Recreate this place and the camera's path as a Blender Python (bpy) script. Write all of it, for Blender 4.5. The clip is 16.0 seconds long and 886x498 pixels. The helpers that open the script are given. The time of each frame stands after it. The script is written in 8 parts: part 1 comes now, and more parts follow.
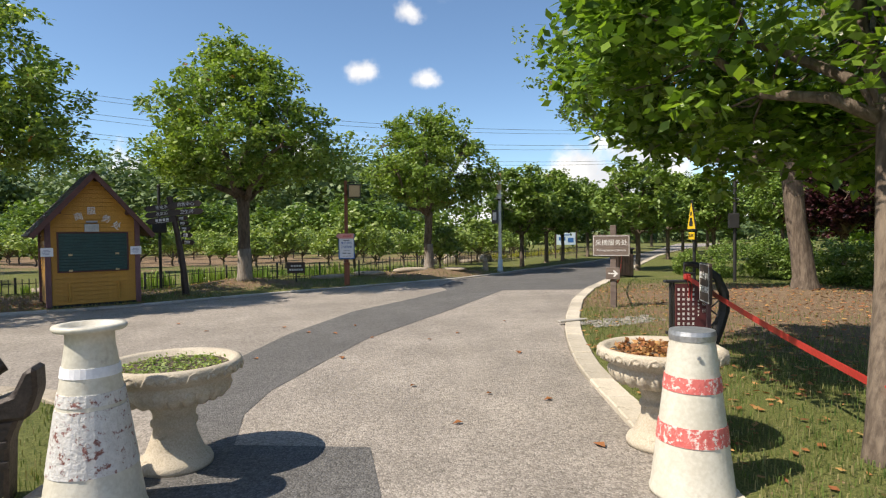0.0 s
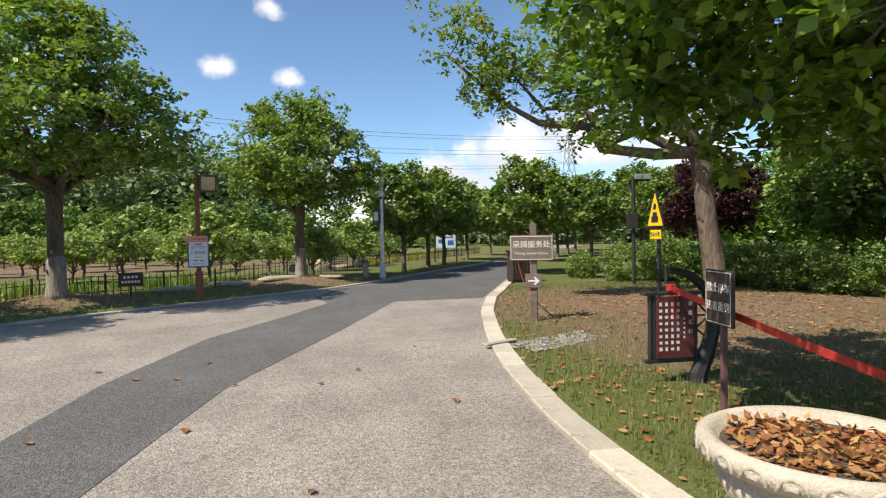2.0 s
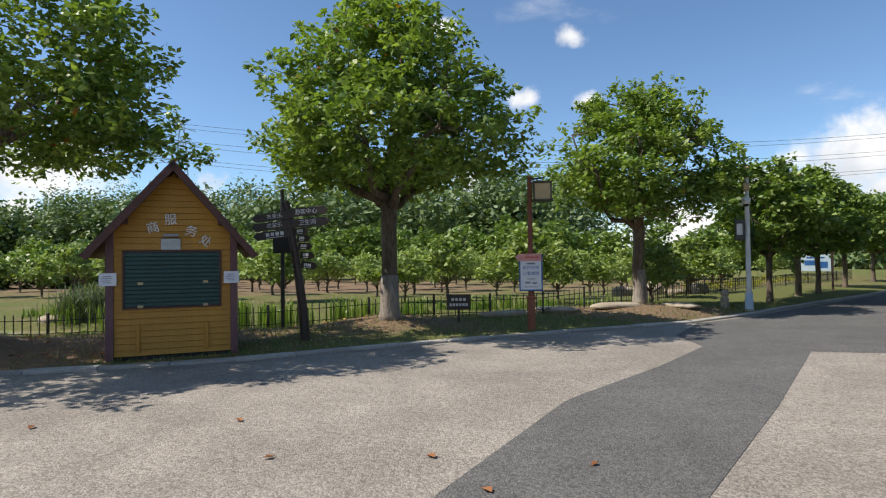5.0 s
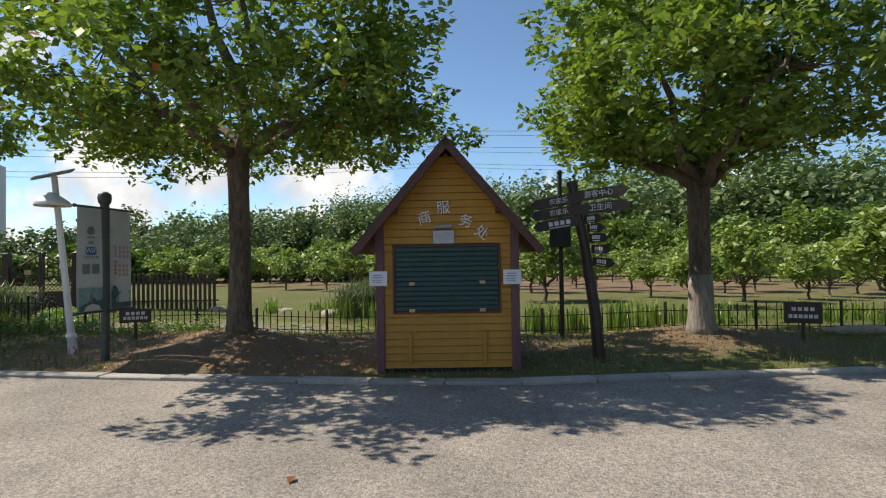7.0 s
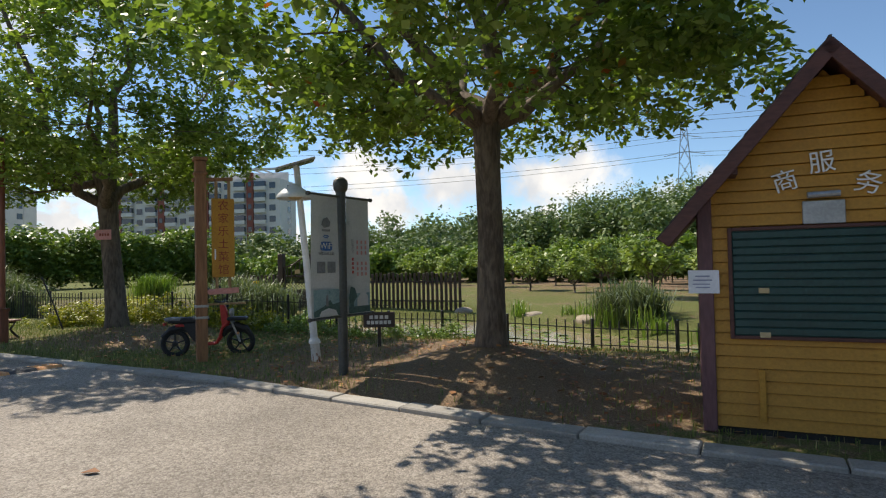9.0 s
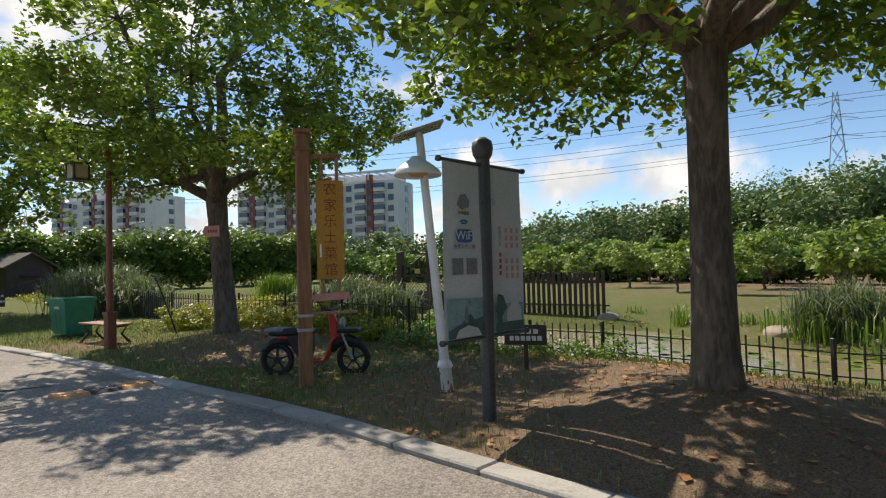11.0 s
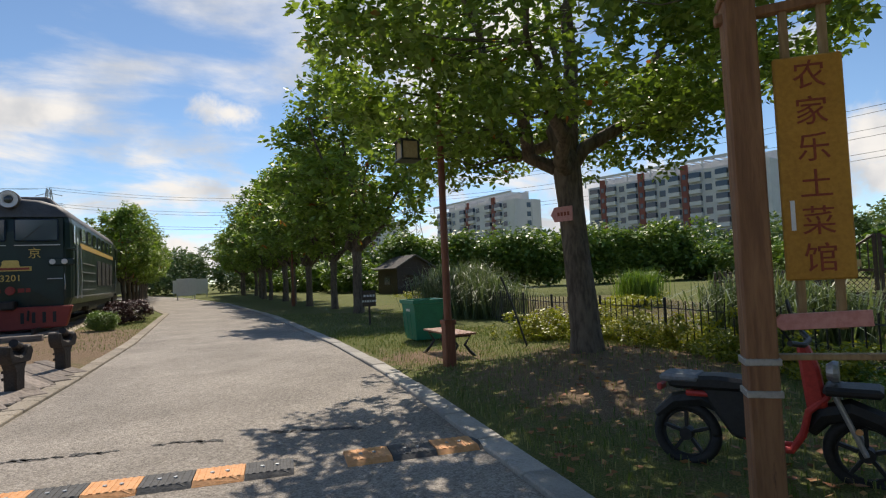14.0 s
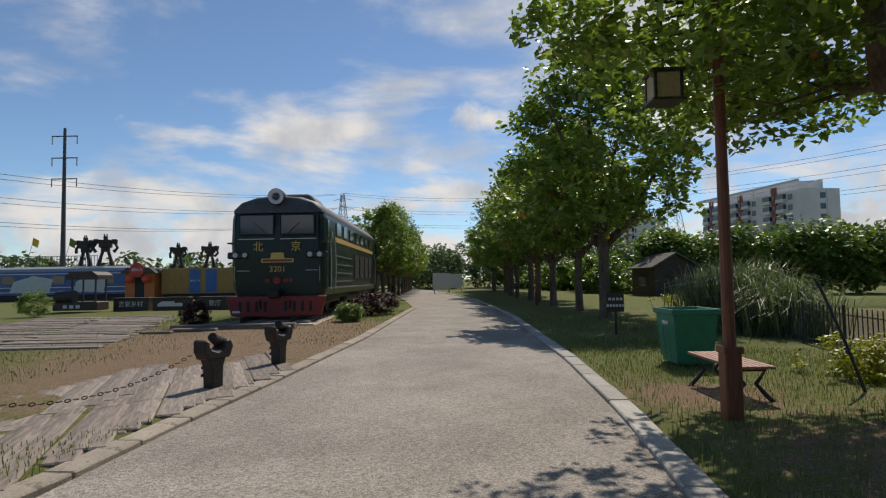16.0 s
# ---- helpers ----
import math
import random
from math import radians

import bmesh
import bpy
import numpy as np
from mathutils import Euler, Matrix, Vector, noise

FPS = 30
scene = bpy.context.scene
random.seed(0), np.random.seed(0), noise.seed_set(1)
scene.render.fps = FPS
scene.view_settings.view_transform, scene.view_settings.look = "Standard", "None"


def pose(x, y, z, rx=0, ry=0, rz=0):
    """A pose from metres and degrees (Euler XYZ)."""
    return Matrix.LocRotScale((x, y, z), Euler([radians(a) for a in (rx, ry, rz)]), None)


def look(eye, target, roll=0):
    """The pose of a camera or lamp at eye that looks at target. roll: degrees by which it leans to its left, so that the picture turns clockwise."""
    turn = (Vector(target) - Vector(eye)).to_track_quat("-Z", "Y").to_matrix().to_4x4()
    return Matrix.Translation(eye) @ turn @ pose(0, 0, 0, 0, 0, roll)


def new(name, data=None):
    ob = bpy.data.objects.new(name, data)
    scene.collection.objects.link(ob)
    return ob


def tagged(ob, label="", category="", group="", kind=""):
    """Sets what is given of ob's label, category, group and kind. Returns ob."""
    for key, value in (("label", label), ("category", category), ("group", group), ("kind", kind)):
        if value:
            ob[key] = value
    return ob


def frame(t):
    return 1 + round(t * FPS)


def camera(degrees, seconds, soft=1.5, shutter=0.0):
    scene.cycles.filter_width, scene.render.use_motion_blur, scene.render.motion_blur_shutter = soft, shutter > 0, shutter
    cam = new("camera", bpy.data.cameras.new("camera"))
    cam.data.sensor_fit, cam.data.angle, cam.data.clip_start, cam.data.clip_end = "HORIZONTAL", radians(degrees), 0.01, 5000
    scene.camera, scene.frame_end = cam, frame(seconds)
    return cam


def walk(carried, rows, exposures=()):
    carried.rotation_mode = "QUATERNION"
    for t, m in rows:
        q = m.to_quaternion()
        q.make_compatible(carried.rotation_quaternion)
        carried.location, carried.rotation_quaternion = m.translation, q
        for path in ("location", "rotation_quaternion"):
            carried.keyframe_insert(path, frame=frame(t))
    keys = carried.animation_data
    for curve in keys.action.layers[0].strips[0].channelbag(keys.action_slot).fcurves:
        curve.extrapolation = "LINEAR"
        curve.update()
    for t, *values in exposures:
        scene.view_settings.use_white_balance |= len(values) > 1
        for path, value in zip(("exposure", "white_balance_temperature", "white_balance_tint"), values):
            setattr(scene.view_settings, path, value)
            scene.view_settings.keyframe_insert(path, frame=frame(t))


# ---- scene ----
cam = camera(74.5, 16.0, 1.2)
METRES, EYE, TILT, LEAN, TURN = 18.0, 1.45, 0.6, -0.6, 0.0
ROWS = [
    (0.0, 0.0, 0.0, 0.0, -0.05, -2.11, 1.27),
    (0.5, -0.0028, 0.032, -0.0013, -1.97, -2.13, 1.21),
    (1.0, -0.0089, 0.0626, -0.0019, -4.9, -2.36, 1.0),
    (1.5, -0.0121, 0.0945, -0.0039, -10.58, -2.16, 1.21),
    (2.0, -0.0165, 0.1245, -0.0034, -13.15, -2.06, 1.36),
    (2.5, -0.0199, 0.153, -0.0039, -13.99, -1.82, 1.56),
    (3.0, -0.0253, 0.1812, -0.005, -13.06, -1.59, 1.72),
    (3.5, -0.0327, 0.2112, -0.0049, -8.61, -1.14, 1.74),
    (4.0, -0.0451, 0.2366, -0.0063, -0.53, -0.3, 1.79),
    (4.5, -0.0594, 0.2608, -0.0056, 7.58, 0.37, 1.46),
    (5.0, -0.0722, 0.2879, -0.0066, 15.69, 0.73, 1.46),
    (7.5, -0.188, 0.3935, -0.0056, 44.58, 1.16, 1.91),
    (8.0, -0.2158, 0.4106, -0.0066, 50.27, 1.48, 2.09),
    (8.5, -0.246, 0.4243, -0.007, 56.39, 1.56, 2.03),
    (9.0, -0.2745, 0.4376, -0.0074, 62.32, 1.68, 2.01),
    (11.5, -0.4255, 0.466, -0.0061, 76.77, 2.11, 2.38),
    (12.0, -0.4583, 0.4689, -0.0062, 81.54, 2.34, 2.64),
    (12.5, -0.4908, 0.4669, -0.0069, 87.66, 2.58, 2.89),
    (13.0, -0.5219, 0.462, -0.0063, 93.91, 2.72, 2.91),
    (13.5, -0.5527, 0.4545, -0.0057, 100.69, 2.89, 3.02),
    (14.0, -0.5837, 0.4468, -0.0052, 107.31, 3.18, 2.9),
    (14.5, -0.6143, 0.4368, -0.0054, 113.86, 3.46, 2.59),
    (15.0, -0.6457, 0.4261, -0.0046, 120.19, 3.75, 2.06),
    (15.5, -0.6752, 0.4143, -0.0045, 126.22, 3.85, 1.5),
    (16.0, -0.7056, 0.4029, -0.0038, 131.82, 3.83, 1.01),
]
walk(cam, [(t, pose(0, 0, EYE, TILT, LEAN, TURN) @ pose(METRES * x, METRES * y, METRES * z, 90 + pitch, roll, yaw)) for t, x, y, z, yaw, pitch, roll in ROWS],
     [(0.0, 0.40, 7150, 12), (3.0, 0.40, 6850, 11), (5.0, 0.25, 6750, 11), (8.0, 0.2, 7150, 11), (12.5, 0.16, 7200, 12), (16.0, -0.36, 6950, 12)])

# ---- world and sun ----
SUN_AZ, SUN_EL = math.atan2(-0.37, -0.93), radians(51)      # towards the sun
SUN_WAY = Vector((math.cos(SUN_EL) * math.cos(SUN_AZ), math.cos(SUN_EL) * math.sin(SUN_AZ), math.sin(SUN_EL)))
sun = new("sun", bpy.data.lights.new("sun", "SUN"))
sun.data.energy, sun.data.angle, sun.data.color = 5.0, radians(0.55), (1.0, 0.95, 0.87)
sun.matrix_world = look(SUN_WAY * 80, (0, 0, 0))

world = bpy.data.worlds.new("sky")
scene.world = world
world.use_nodes = True


def node(tree, kind, inputs=None, **attrs):
    n = tree.nodes.new(kind)
    for k, v in attrs.items():
        setattr(n, k, v)
    for k, v in (inputs or {}).items():
        if isinstance(v, bpy.types.NodeSocket):
            tree.links.new(v, n.inputs[k])
        else:
            n.inputs[k].default_value = v
    return n


def fmath(tree, op, a, b=0.0, c=0.0, clamp=False):
    return node(tree, "ShaderNodeMath", {0: a, 1: b, 2: c}, operation=op, use_clamp=clamp).outputs[0]


def smooth(tree, v, lo, hi):
    return node(tree, "ShaderNodeMapRange", {"Value": v, "From Min": lo, "From Max": hi}, interpolation_type="SMOOTHSTEP").outputs[0]


def build_sky():
    w = world.node_tree
    w.nodes.clear()
    sky = node(w, "ShaderNodeTexSky", sky_type="NISHITA", sun_disc=False, sun_elevation=SUN_EL,
               sun_rotation=math.pi / 2 - SUN_AZ, altitude=1800.0, air_density=1.0, dust_density=0.35, ozone_density=2.0)
    co = node(w, "ShaderNodeTexCoord").outputs["Generated"]
    sep = node(w, "ShaderNodeSeparateXYZ", {0: co})
    # flat cloud sheet, seen in perspective, denser towards the horizon
    zc = fmath(w, "MAXIMUM", sep.outputs[2], 0.02)
    zz = fmath(w, "ADD", zc, 0.10)
    u, v = fmath(w, "DIVIDE", sep.outputs[0], zz), fmath(w, "DIVIDE", sep.outputs[1], zz)
    flat = node(w, "ShaderNodeCombineXYZ", {0: u, 1: v, 2: 3.7}).outputs[0]
    wisp = node(w, "ShaderNodeTexNoise", {"Vector": flat, "Scale": 0.85, "Detail": 9.0, "Roughness": 0.58, "Distortion": 0.35}).outputs[0]
    puff = node(w, "ShaderNodeTexNoise", {"Vector": co, "Scale": 7.0, "Detail": 8.0, "Roughness": 0.56}).outputs[0]
    south = smooth(w, fmath(w, "ADD", fmath(w, "MULTIPLY", sep.outputs[0], -0.55), fmath(w, "MULTIPLY", sep.outputs[1], -0.83)), -0.1, 0.7)
    lift = fmath(w, "MULTIPLY", south, 0.155)
    m1 = smooth(w, fmath(w, "ADD", wisp, lift), 0.60, 0.80)
    # piled clouds along the horizon: a bank whose upper edge follows the noise
    top = fmath(w, "MULTIPLY_ADD", puff, BANK[0], BANK[1])
    bank = smooth(w, fmath(w, "SUBTRACT", top, sep.outputs[2]), -0.01, 0.07)
    mask = fmath(w, "MAXIMUM", m1, bank)
    # single cumulus clouds: direction, radius
    fine = node(w, "ShaderNodeTexNoise", {"Vector": co, "Scale": 16.0, "Detail": 7.0, "Roughness": 0.6}).outputs[0]
    for (az, el, r) in CLOUDS:
        d = (math.cos(radians(el)) * math.sin(radians(-az)), math.cos(radians(el)) * math.cos(radians(az)), math.sin(radians(el)))
        rel = node(w, "ShaderNodeVectorMath", {0: co, 1: d}, operation="SUBTRACT").outputs[0]
        rel = node(w, "ShaderNodeVectorMath", {0: rel, 1: (1.0, 1.0, 1.9)}, operation="MULTIPLY").outputs[0]
        dist = node(w, "ShaderNodeVectorMath", {0: rel}, operation="LENGTH").outputs["Value"]
        q = fmath(w, "ADD", fmath(w, "DIVIDE", dist, -r), fmath(w, "MULTIPLY", fine, 2.2))
        mask = fmath(w, "MAXIMUM", mask, smooth(w, q, 0.10, 0.95))
    mask = fmath(w, "MULTIPLY", mask, smooth(w, sep.outputs[2], -0.01, 0.03))
    shade = node(w, "ShaderNodeTexNoise", {"Vector": co, "Scale": 11.0, "Detail": 5.0}).outputs[0]
    cloud = node(w, "ShaderNodeMix", {0: smooth(w, shade, 0.35, 0.65), 6: CLOUD_DIM, 7: CLOUD_LIT}, data_type="RGBA").outputs[2]
    blue = node(w, "ShaderNodeMix", {0: 1.0, 6: sky.outputs[0], 7: SKY_TINT}, data_type="RGBA", blend_type="MULTIPLY").outputs[2]
    mix = node(w, "ShaderNodeMix", {0: mask, 6: blue, 7: cloud}, data_type="RGBA").outputs[2]
    bg = node(w, "ShaderNodeBackground", {0: mix, 1: 0.132})
    node(w, "ShaderNodeOutputWorld", {0: bg.outputs[0]})


# azimuth to the left of the first view, elevation, size
CLOUDS = ((-13, 5.5, 0.09), (-20, 8, 0.12), (-27, 9, 0.13), (-35, 8, 0.12), (76, 17, 0.07), (70, 9, 0.11), (61, 8, 0.11), (51, 8, 0.12), (84, 8, 0.09), (93, 7, 0.09), (7.4, 15.4, 0.045), (1.3, 14.7, 0.032), (3.2, 20.6, 0.034), (127, 15.5, 0.06), (16, 22, 0.03))
BANK = (0.62, -0.20)
CLOUD_DIM, CLOUD_LIT, SKY_TINT = (4.7, 5.1, 5.7, 1), (7.1, 7.2, 7.3, 1), (0.85, 1.0, 1.08, 1)
build_sky()


# ---- materials ----
def material(name):
    m = bpy.data.materials.new(name)
    m.use_nodes = True
    t = m.node_tree
    t.nodes.clear()
    return m, t


def rgb(c):
    return (c[0], c[1], c[2], 1.0)


def finish(t, shader):
    node(t, "ShaderNodeOutputMaterial", {0: shader})


def surface(name, a, b, scale=3.0, rough=0.7, metal=0.0, bump=0.2, fine=40.0, c=None, c_amount=0.5, spec=0.5, stretch=(1, 1, 1), vary=0.0):
    """Two tones by a wide noise, a fine grain over them, wear in a third tone, and relief."""
    m, t = material(name)
    co = node(t, "ShaderNodeTexCoord").outputs["Object"]
    co = node(t, "ShaderNodeMapping", {0: co, 3: stretch}).outputs[0]
    wide = node(t, "ShaderNodeTexNoise", {"Vector": co, "Scale": scale, "Detail": 6.0, "Roughness": 0.62}).outputs[0]
    grain = node(t, "ShaderNodeTexNoise", {"Vector": co, "Scale": fine, "Detail": 4.0, "Roughness": 0.6}).outputs[0]
    f = fmath(t, "MULTIPLY_ADD", grain, 0.5, fmath(t, "MULTIPLY", wide, 0.5))
    col = node(t, "ShaderNodeMix", {0: smooth(t, f, 0.36, 0.64), 6: rgb(a), 7: rgb(b)}, data_type="RGBA").outputs[2]
    if c:
        spots = node(t, "ShaderNodeTexNoise", {"Vector": co, "Scale": scale * 2.3, "Detail": 8.0, "Roughness": 0.7}).outputs[0]
        col = node(t, "ShaderNodeMix", {0: smooth(t, spots, 0.72 - 0.3 * c_amount, 0.80 - 0.3 * c_amount), 6: col, 7: rgb(c)}, data_type="RGBA").outputs[2]
    if vary:
        r = node(t, "ShaderNodeObjectInfo").outputs["Random"]
        col = node(t, "ShaderNodeHueSaturation", {"Value": fmath(t, "MULTIPLY_ADD", r, vary, 1.0 - vary / 2), "Color": col}).outputs[0]
    bm_ = node(t, "ShaderNodeBump", {"Strength": bump, "Distance": 0.02, "Height": grain}).outputs[0]
    ro = fmath(t, "MULTIPLY_ADD", wide, 0.25, rough - 0.12, clamp=True)
    p = node(t, "ShaderNodeBsdfPrincipled", {"Base Color": col, "Roughness": ro, "Metallic": metal, "Normal": bm_, "Specular IOR Level": spec})
    finish(t, p.outputs[0])
    return m


def leafy(name, tones, through_light=0.35, rough=0.45, accent=None, amount=0.02):
    """Leaves: each one takes its own tone between those given; some light passes through."""
    m, t = material(name)
    r = node(t, "ShaderNodeNewGeometry").outputs["Random Per Island"]
    ramp = node(t, "ShaderNodeValToRGB", {0: r})
    e = ramp.color_ramp.elements
    e[0].color, e[1].color = rgb(tones[0]), rgb(tones[-1])
    for i, c in enumerate(tones[1:-1]):
        e.new((i + 1) / (len(tones) - 1)).color = rgb(c)
    col = ramp.outputs[0]
    co = node(t, "ShaderNodeTexCoord").outputs["Object"]
    big = node(t, "ShaderNodeTexNoise", {"Vector": co, "Scale": 0.9, "Detail": 3.0}).outputs[0]
    col = node(t, "ShaderNodeHueSaturation", {"Color": col, "Value": fmath(t, "MULTIPLY_ADD", big, 0.6, 0.72), "Hue": fmath(t, "MULTIPLY_ADD", big, -0.06, 0.53)}).outputs[0]
    if accent:
        spot = node(t, "ShaderNodeTexNoise", {"Vector": co, "Scale": 1.7, "Detail": 2.0}).outputs[0]
        pick = fmath(t, "MULTIPLY", smooth(t, spot, 0.60, 0.70), fmath(t, "GREATER_THAN", fmath(t, "FRACT", fmath(t, "MULTIPLY", r, 37.0)), 1.0 - amount))
        col = node(t, "ShaderNodeMix", {0: pick, 6: col, 7: rgb(accent)}, data_type="RGBA").outputs[2]
    p = node(t, "ShaderNodeBsdfPrincipled", {"Base Color": col, "Roughness": rough, "Specular IOR Level": 0.4})
    tr_col = node(t, "ShaderNodeMix", {0: 1.0, 6: col, 7: (1.18, 1.28, 0.5, 1)}, data_type="RGBA", blend_type="MULTIPLY").outputs[2]
    tr = node(t, "ShaderNodeBsdfTranslucent", {"Color": tr_col})
    mx = node(t, "ShaderNodeMixShader", {0: through_light, 1: p.outputs[0], 2: tr.outputs[0]})
    finish(t, mx.outputs[0])
    return m


def ground_material():
    """Grass, dry earth and leaf litter by noise."""
    m, t = material("verge_grass")
    co = node(t, "ShaderNodeTexCoord").outputs["Object"]
    n1 = node(t, "ShaderNodeTexNoise", {"Vector": co, "Scale": 0.35, "Detail": 6.0, "Roughness": 0.65}).outputs[0]
    n2 = node(t, "ShaderNodeTexNoise", {"Vector": co, "Scale": 7.0, "Detail": 6.0, "Roughness": 0.7}).outputs[0]
    n3 = node(t, "ShaderNodeTexNoise", {"Vector": co, "Scale": 70.0, "Detail": 3.0, "Roughness": 0.7}).outputs[0]
    bare = node(t, "ShaderNodeAttribute", attribute_name="bare").outputs["Fac"]
    f = fmath(t, "ADD", fmath(t, "MULTIPLY_ADD", n2, 0.6, fmath(t, "MULTIPLY", n1, 0.55)), fmath(t, "MULTIPLY", bare, 0.5))
    fleck = node(t, "ShaderNodeTexVoronoi", {"Vector": co, "Scale": 17.0, "Randomness": 1.0})
    fleck_c = node(t, "ShaderNodeSeparateColor", {0: fleck.outputs["Color"]})
    dry = fmath(t, "MULTIPLY", smooth(t, fleck_c.outputs[0], 0.62, 0.70), fmath(t, "SUBTRACT", 1.0, smooth(t, fleck.outputs["Distance"], 0.22, 0.34)))
    green = node(t, "ShaderNodeMix", {0: smooth(t, n3, 0.3, 0.7), 6: (0.075, 0.095, 0.028, 1), 7: (0.19, 0.20, 0.065, 1)}, data_type="RGBA").outputs[2]
    earth = node(t, "ShaderNodeMix", {0: smooth(t, n3, 0.3, 0.7), 6: (0.125, 0.082, 0.05, 1), 7: (0.32, 0.228, 0.148, 1)}, data_type="RGBA").outputs[2]
    col = node(t, "ShaderNodeMix", {0: smooth(t, f, 0.62, 0.78), 6: green, 7: earth}, data_type="RGBA").outputs[2]
    brown = node(t, "ShaderNodeMix", {0: fleck_c.outputs[1], 6: (0.13, 0.065, 0.03, 1), 7: (0.42, 0.30, 0.19, 1)}, data_type="RGBA").outputs[2]
    col = node(t, "ShaderNodeMix", {0: fmath(t, "MULTIPLY", dry, smooth(t, f, 0.52, 0.72)), 6: col, 7: brown}, data_type="RGBA").outputs[2]
    h = fmath(t, "ADD", fmath(t, "MULTIPLY", n2, 0.6), fmath(t, "MULTIPLY", n3, 0.5))
    b = node(t, "ShaderNodeBump", {"Strength": 0.8, "Distance": 0.06, "Height": h}).outputs[0]
    p = node(t, "ShaderNodeBsdfPrincipled", {"Base Color": col, "Roughness": 0.95, "Normal": b, "Specular IOR Level": 0.15})
    finish(t, p.outputs[0])
    return m


def asphalt(name, dark, light, stones, patch=0.35):
    """Worn asphalt with pale stone chips, dust and darker stains."""
    m, t = material(name)
    co = node(t, "ShaderNodeTexCoord").outputs["Object"]
    chips = node(t, "ShaderNodeTexVoronoi", {"Vector": co, "Scale": 75.0, "Randomness": 1.0})
    chip_f = smooth(t, node(t, "ShaderNodeSeparateColor", {0: chips.outputs["Color"]}).outputs[0], 0.35, 0.95)
    n1 = node(t, "ShaderNodeTexNoise", {"Vector": co, "Scale": 0.6, "Detail": 7.0, "Roughness": 0.65}).outputs[0]
    n2 = node(t, "ShaderNodeTexNoise", {"Vector": co, "Scale": 22.0, "Detail": 5.0, "Roughness": 0.7}).outputs[0]
    n3 = node(t, "ShaderNodeTexNoise", {"Vector": co, "Scale": 2.3, "Detail": 6.0, "Roughness": 0.7, "Distortion": 0.6}).outputs[0]
    col = node(t, "ShaderNodeMix", {0: smooth(t, n2, 0.3, 0.7), 6: rgb(dark), 7: rgb(light)}, data_type="RGBA").outputs[2]
    col = node(t, "ShaderNodeMix", {0: fmath(t, "MULTIPLY", chip_f, 0.55), 6: col, 7: rgb(stones)}, data_type="RGBA").outputs[2]
    stain = fmath(t, "MULTIPLY_ADD", smooth(t, n1, 0.3, 0.7), patch, 1.0 - patch / 2)
    stain = fmath(t, "MULTIPLY", stain, fmath(t, "MULTIPLY_ADD", smooth(t, n3, 0.35, 0.75), 0.16, 0.92))
    col = node(t, "ShaderNodeHueSaturation", {"Color": col, "Value": stain}).outputs[0]
    h = fmath(t, "ADD", n2, fmath(t, "MULTIPLY", chips.outputs["Distance"], -0.8))
    b = node(t, "ShaderNodeBump", {"Strength": 0.55, "Distance": 0.012, "Height": h}).outputs[0]
    p = node(t, "ShaderNodeBsdfPrincipled", {"Base Color": col, "Roughness": 0.85, "Normal": b, "Specular IOR Level": 0.3})
    finish(t, p.outputs[0])
    return m


def water_material():
    m, t = material("pond_water")
    co = node(t, "ShaderNodeTexCoord").outputs["Object"]
    n = node(t, "ShaderNodeTexNoise", {"Vector": co, "Scale": 1.4, "Detail": 3.0}).outputs[0]
    b = node(t, "ShaderNodeBump", {"Strength": 0.04, "Distance": 0.05, "Height": n}).outputs[0]
    p = node(t, "ShaderNodeBsdfPrincipled", {"Base Color": (0.25, 0.205, 0.125, 1), "Roughness": 0.14, "Normal": b, "IOR": 1.33})
    finish(t, p.outputs[0])
    return m


def glass_material(name, tint=(0.02, 0.03, 0.04)):
    m, t = material(name)
    p = node(t, "ShaderNodeBsdfPrincipled", {"Base Color": rgb(tint), "Roughness": 0.08, "Specular IOR Level": 0.7})
    finish(t, p.outputs[0])
    return m


MAT = {}
MAT["ground"] = ground_material()
MAT["asphalt"] = asphalt("pale_asphalt", (0.155, 0.135, 0.115), (0.31, 0.275, 0.235), (0.47, 0.425, 0.37))
MAT["asphalt_dark"] = asphalt("dark_asphalt", (0.07, 0.068, 0.065), (0.125, 0.12, 0.115), (0.20, 0.195, 0.185), 0.25)
MAT["kerb"] = surface("kerb_stone", (0.38, 0.335, 0.26), (0.52, 0.465, 0.375), 2.5, 0.85, bump=0.3, fine=60, c=(0.30, 0.27, 0.21), c_amount=0.35, vary=0.35)
MAT["kerb_grey"] = surface("grey_kerb_stone", (0.27, 0.255, 0.225), (0.40, 0.375, 0.335), 2.5, 0.85, bump=0.3, fine=60, c=(0.25, 0.24, 0.21), c_amount=0.35, vary=0.35)
MAT["bark"] = surface("grey_brown_bark", (0.07, 0.05, 0.036), (0.20, 0.155, 0.115), 5, 0.9, bump=1.0, fine=26, stretch=(1, 1, 0.22))
MAT["bark_white"] = surface("limewashed_bark", (0.17, 0.14, 0.115), (0.34, 0.30, 0.255), 5, 0.9, bump=0.8, fine=26, c=(0.2, 0.16, 0.12), c_amount=0.4, stretch=(1, 1, 0.25))
MAT["leaf"] = leafy("camphor_leaves", ((0.11, 0.17, 0.034), (0.19, 0.275, 0.058), (0.30, 0.40, 0.105)), 0.34, 0.46, accent=(0.42, 0.09, 0.02), amount=0.10)
MAT["leaf_dark"] = leafy("dark_glossy_leaves", ((0.06, 0.12, 0.018), (0.13, 0.22, 0.03), (0.24, 0.36, 0.06)), 0.42, 0.3)
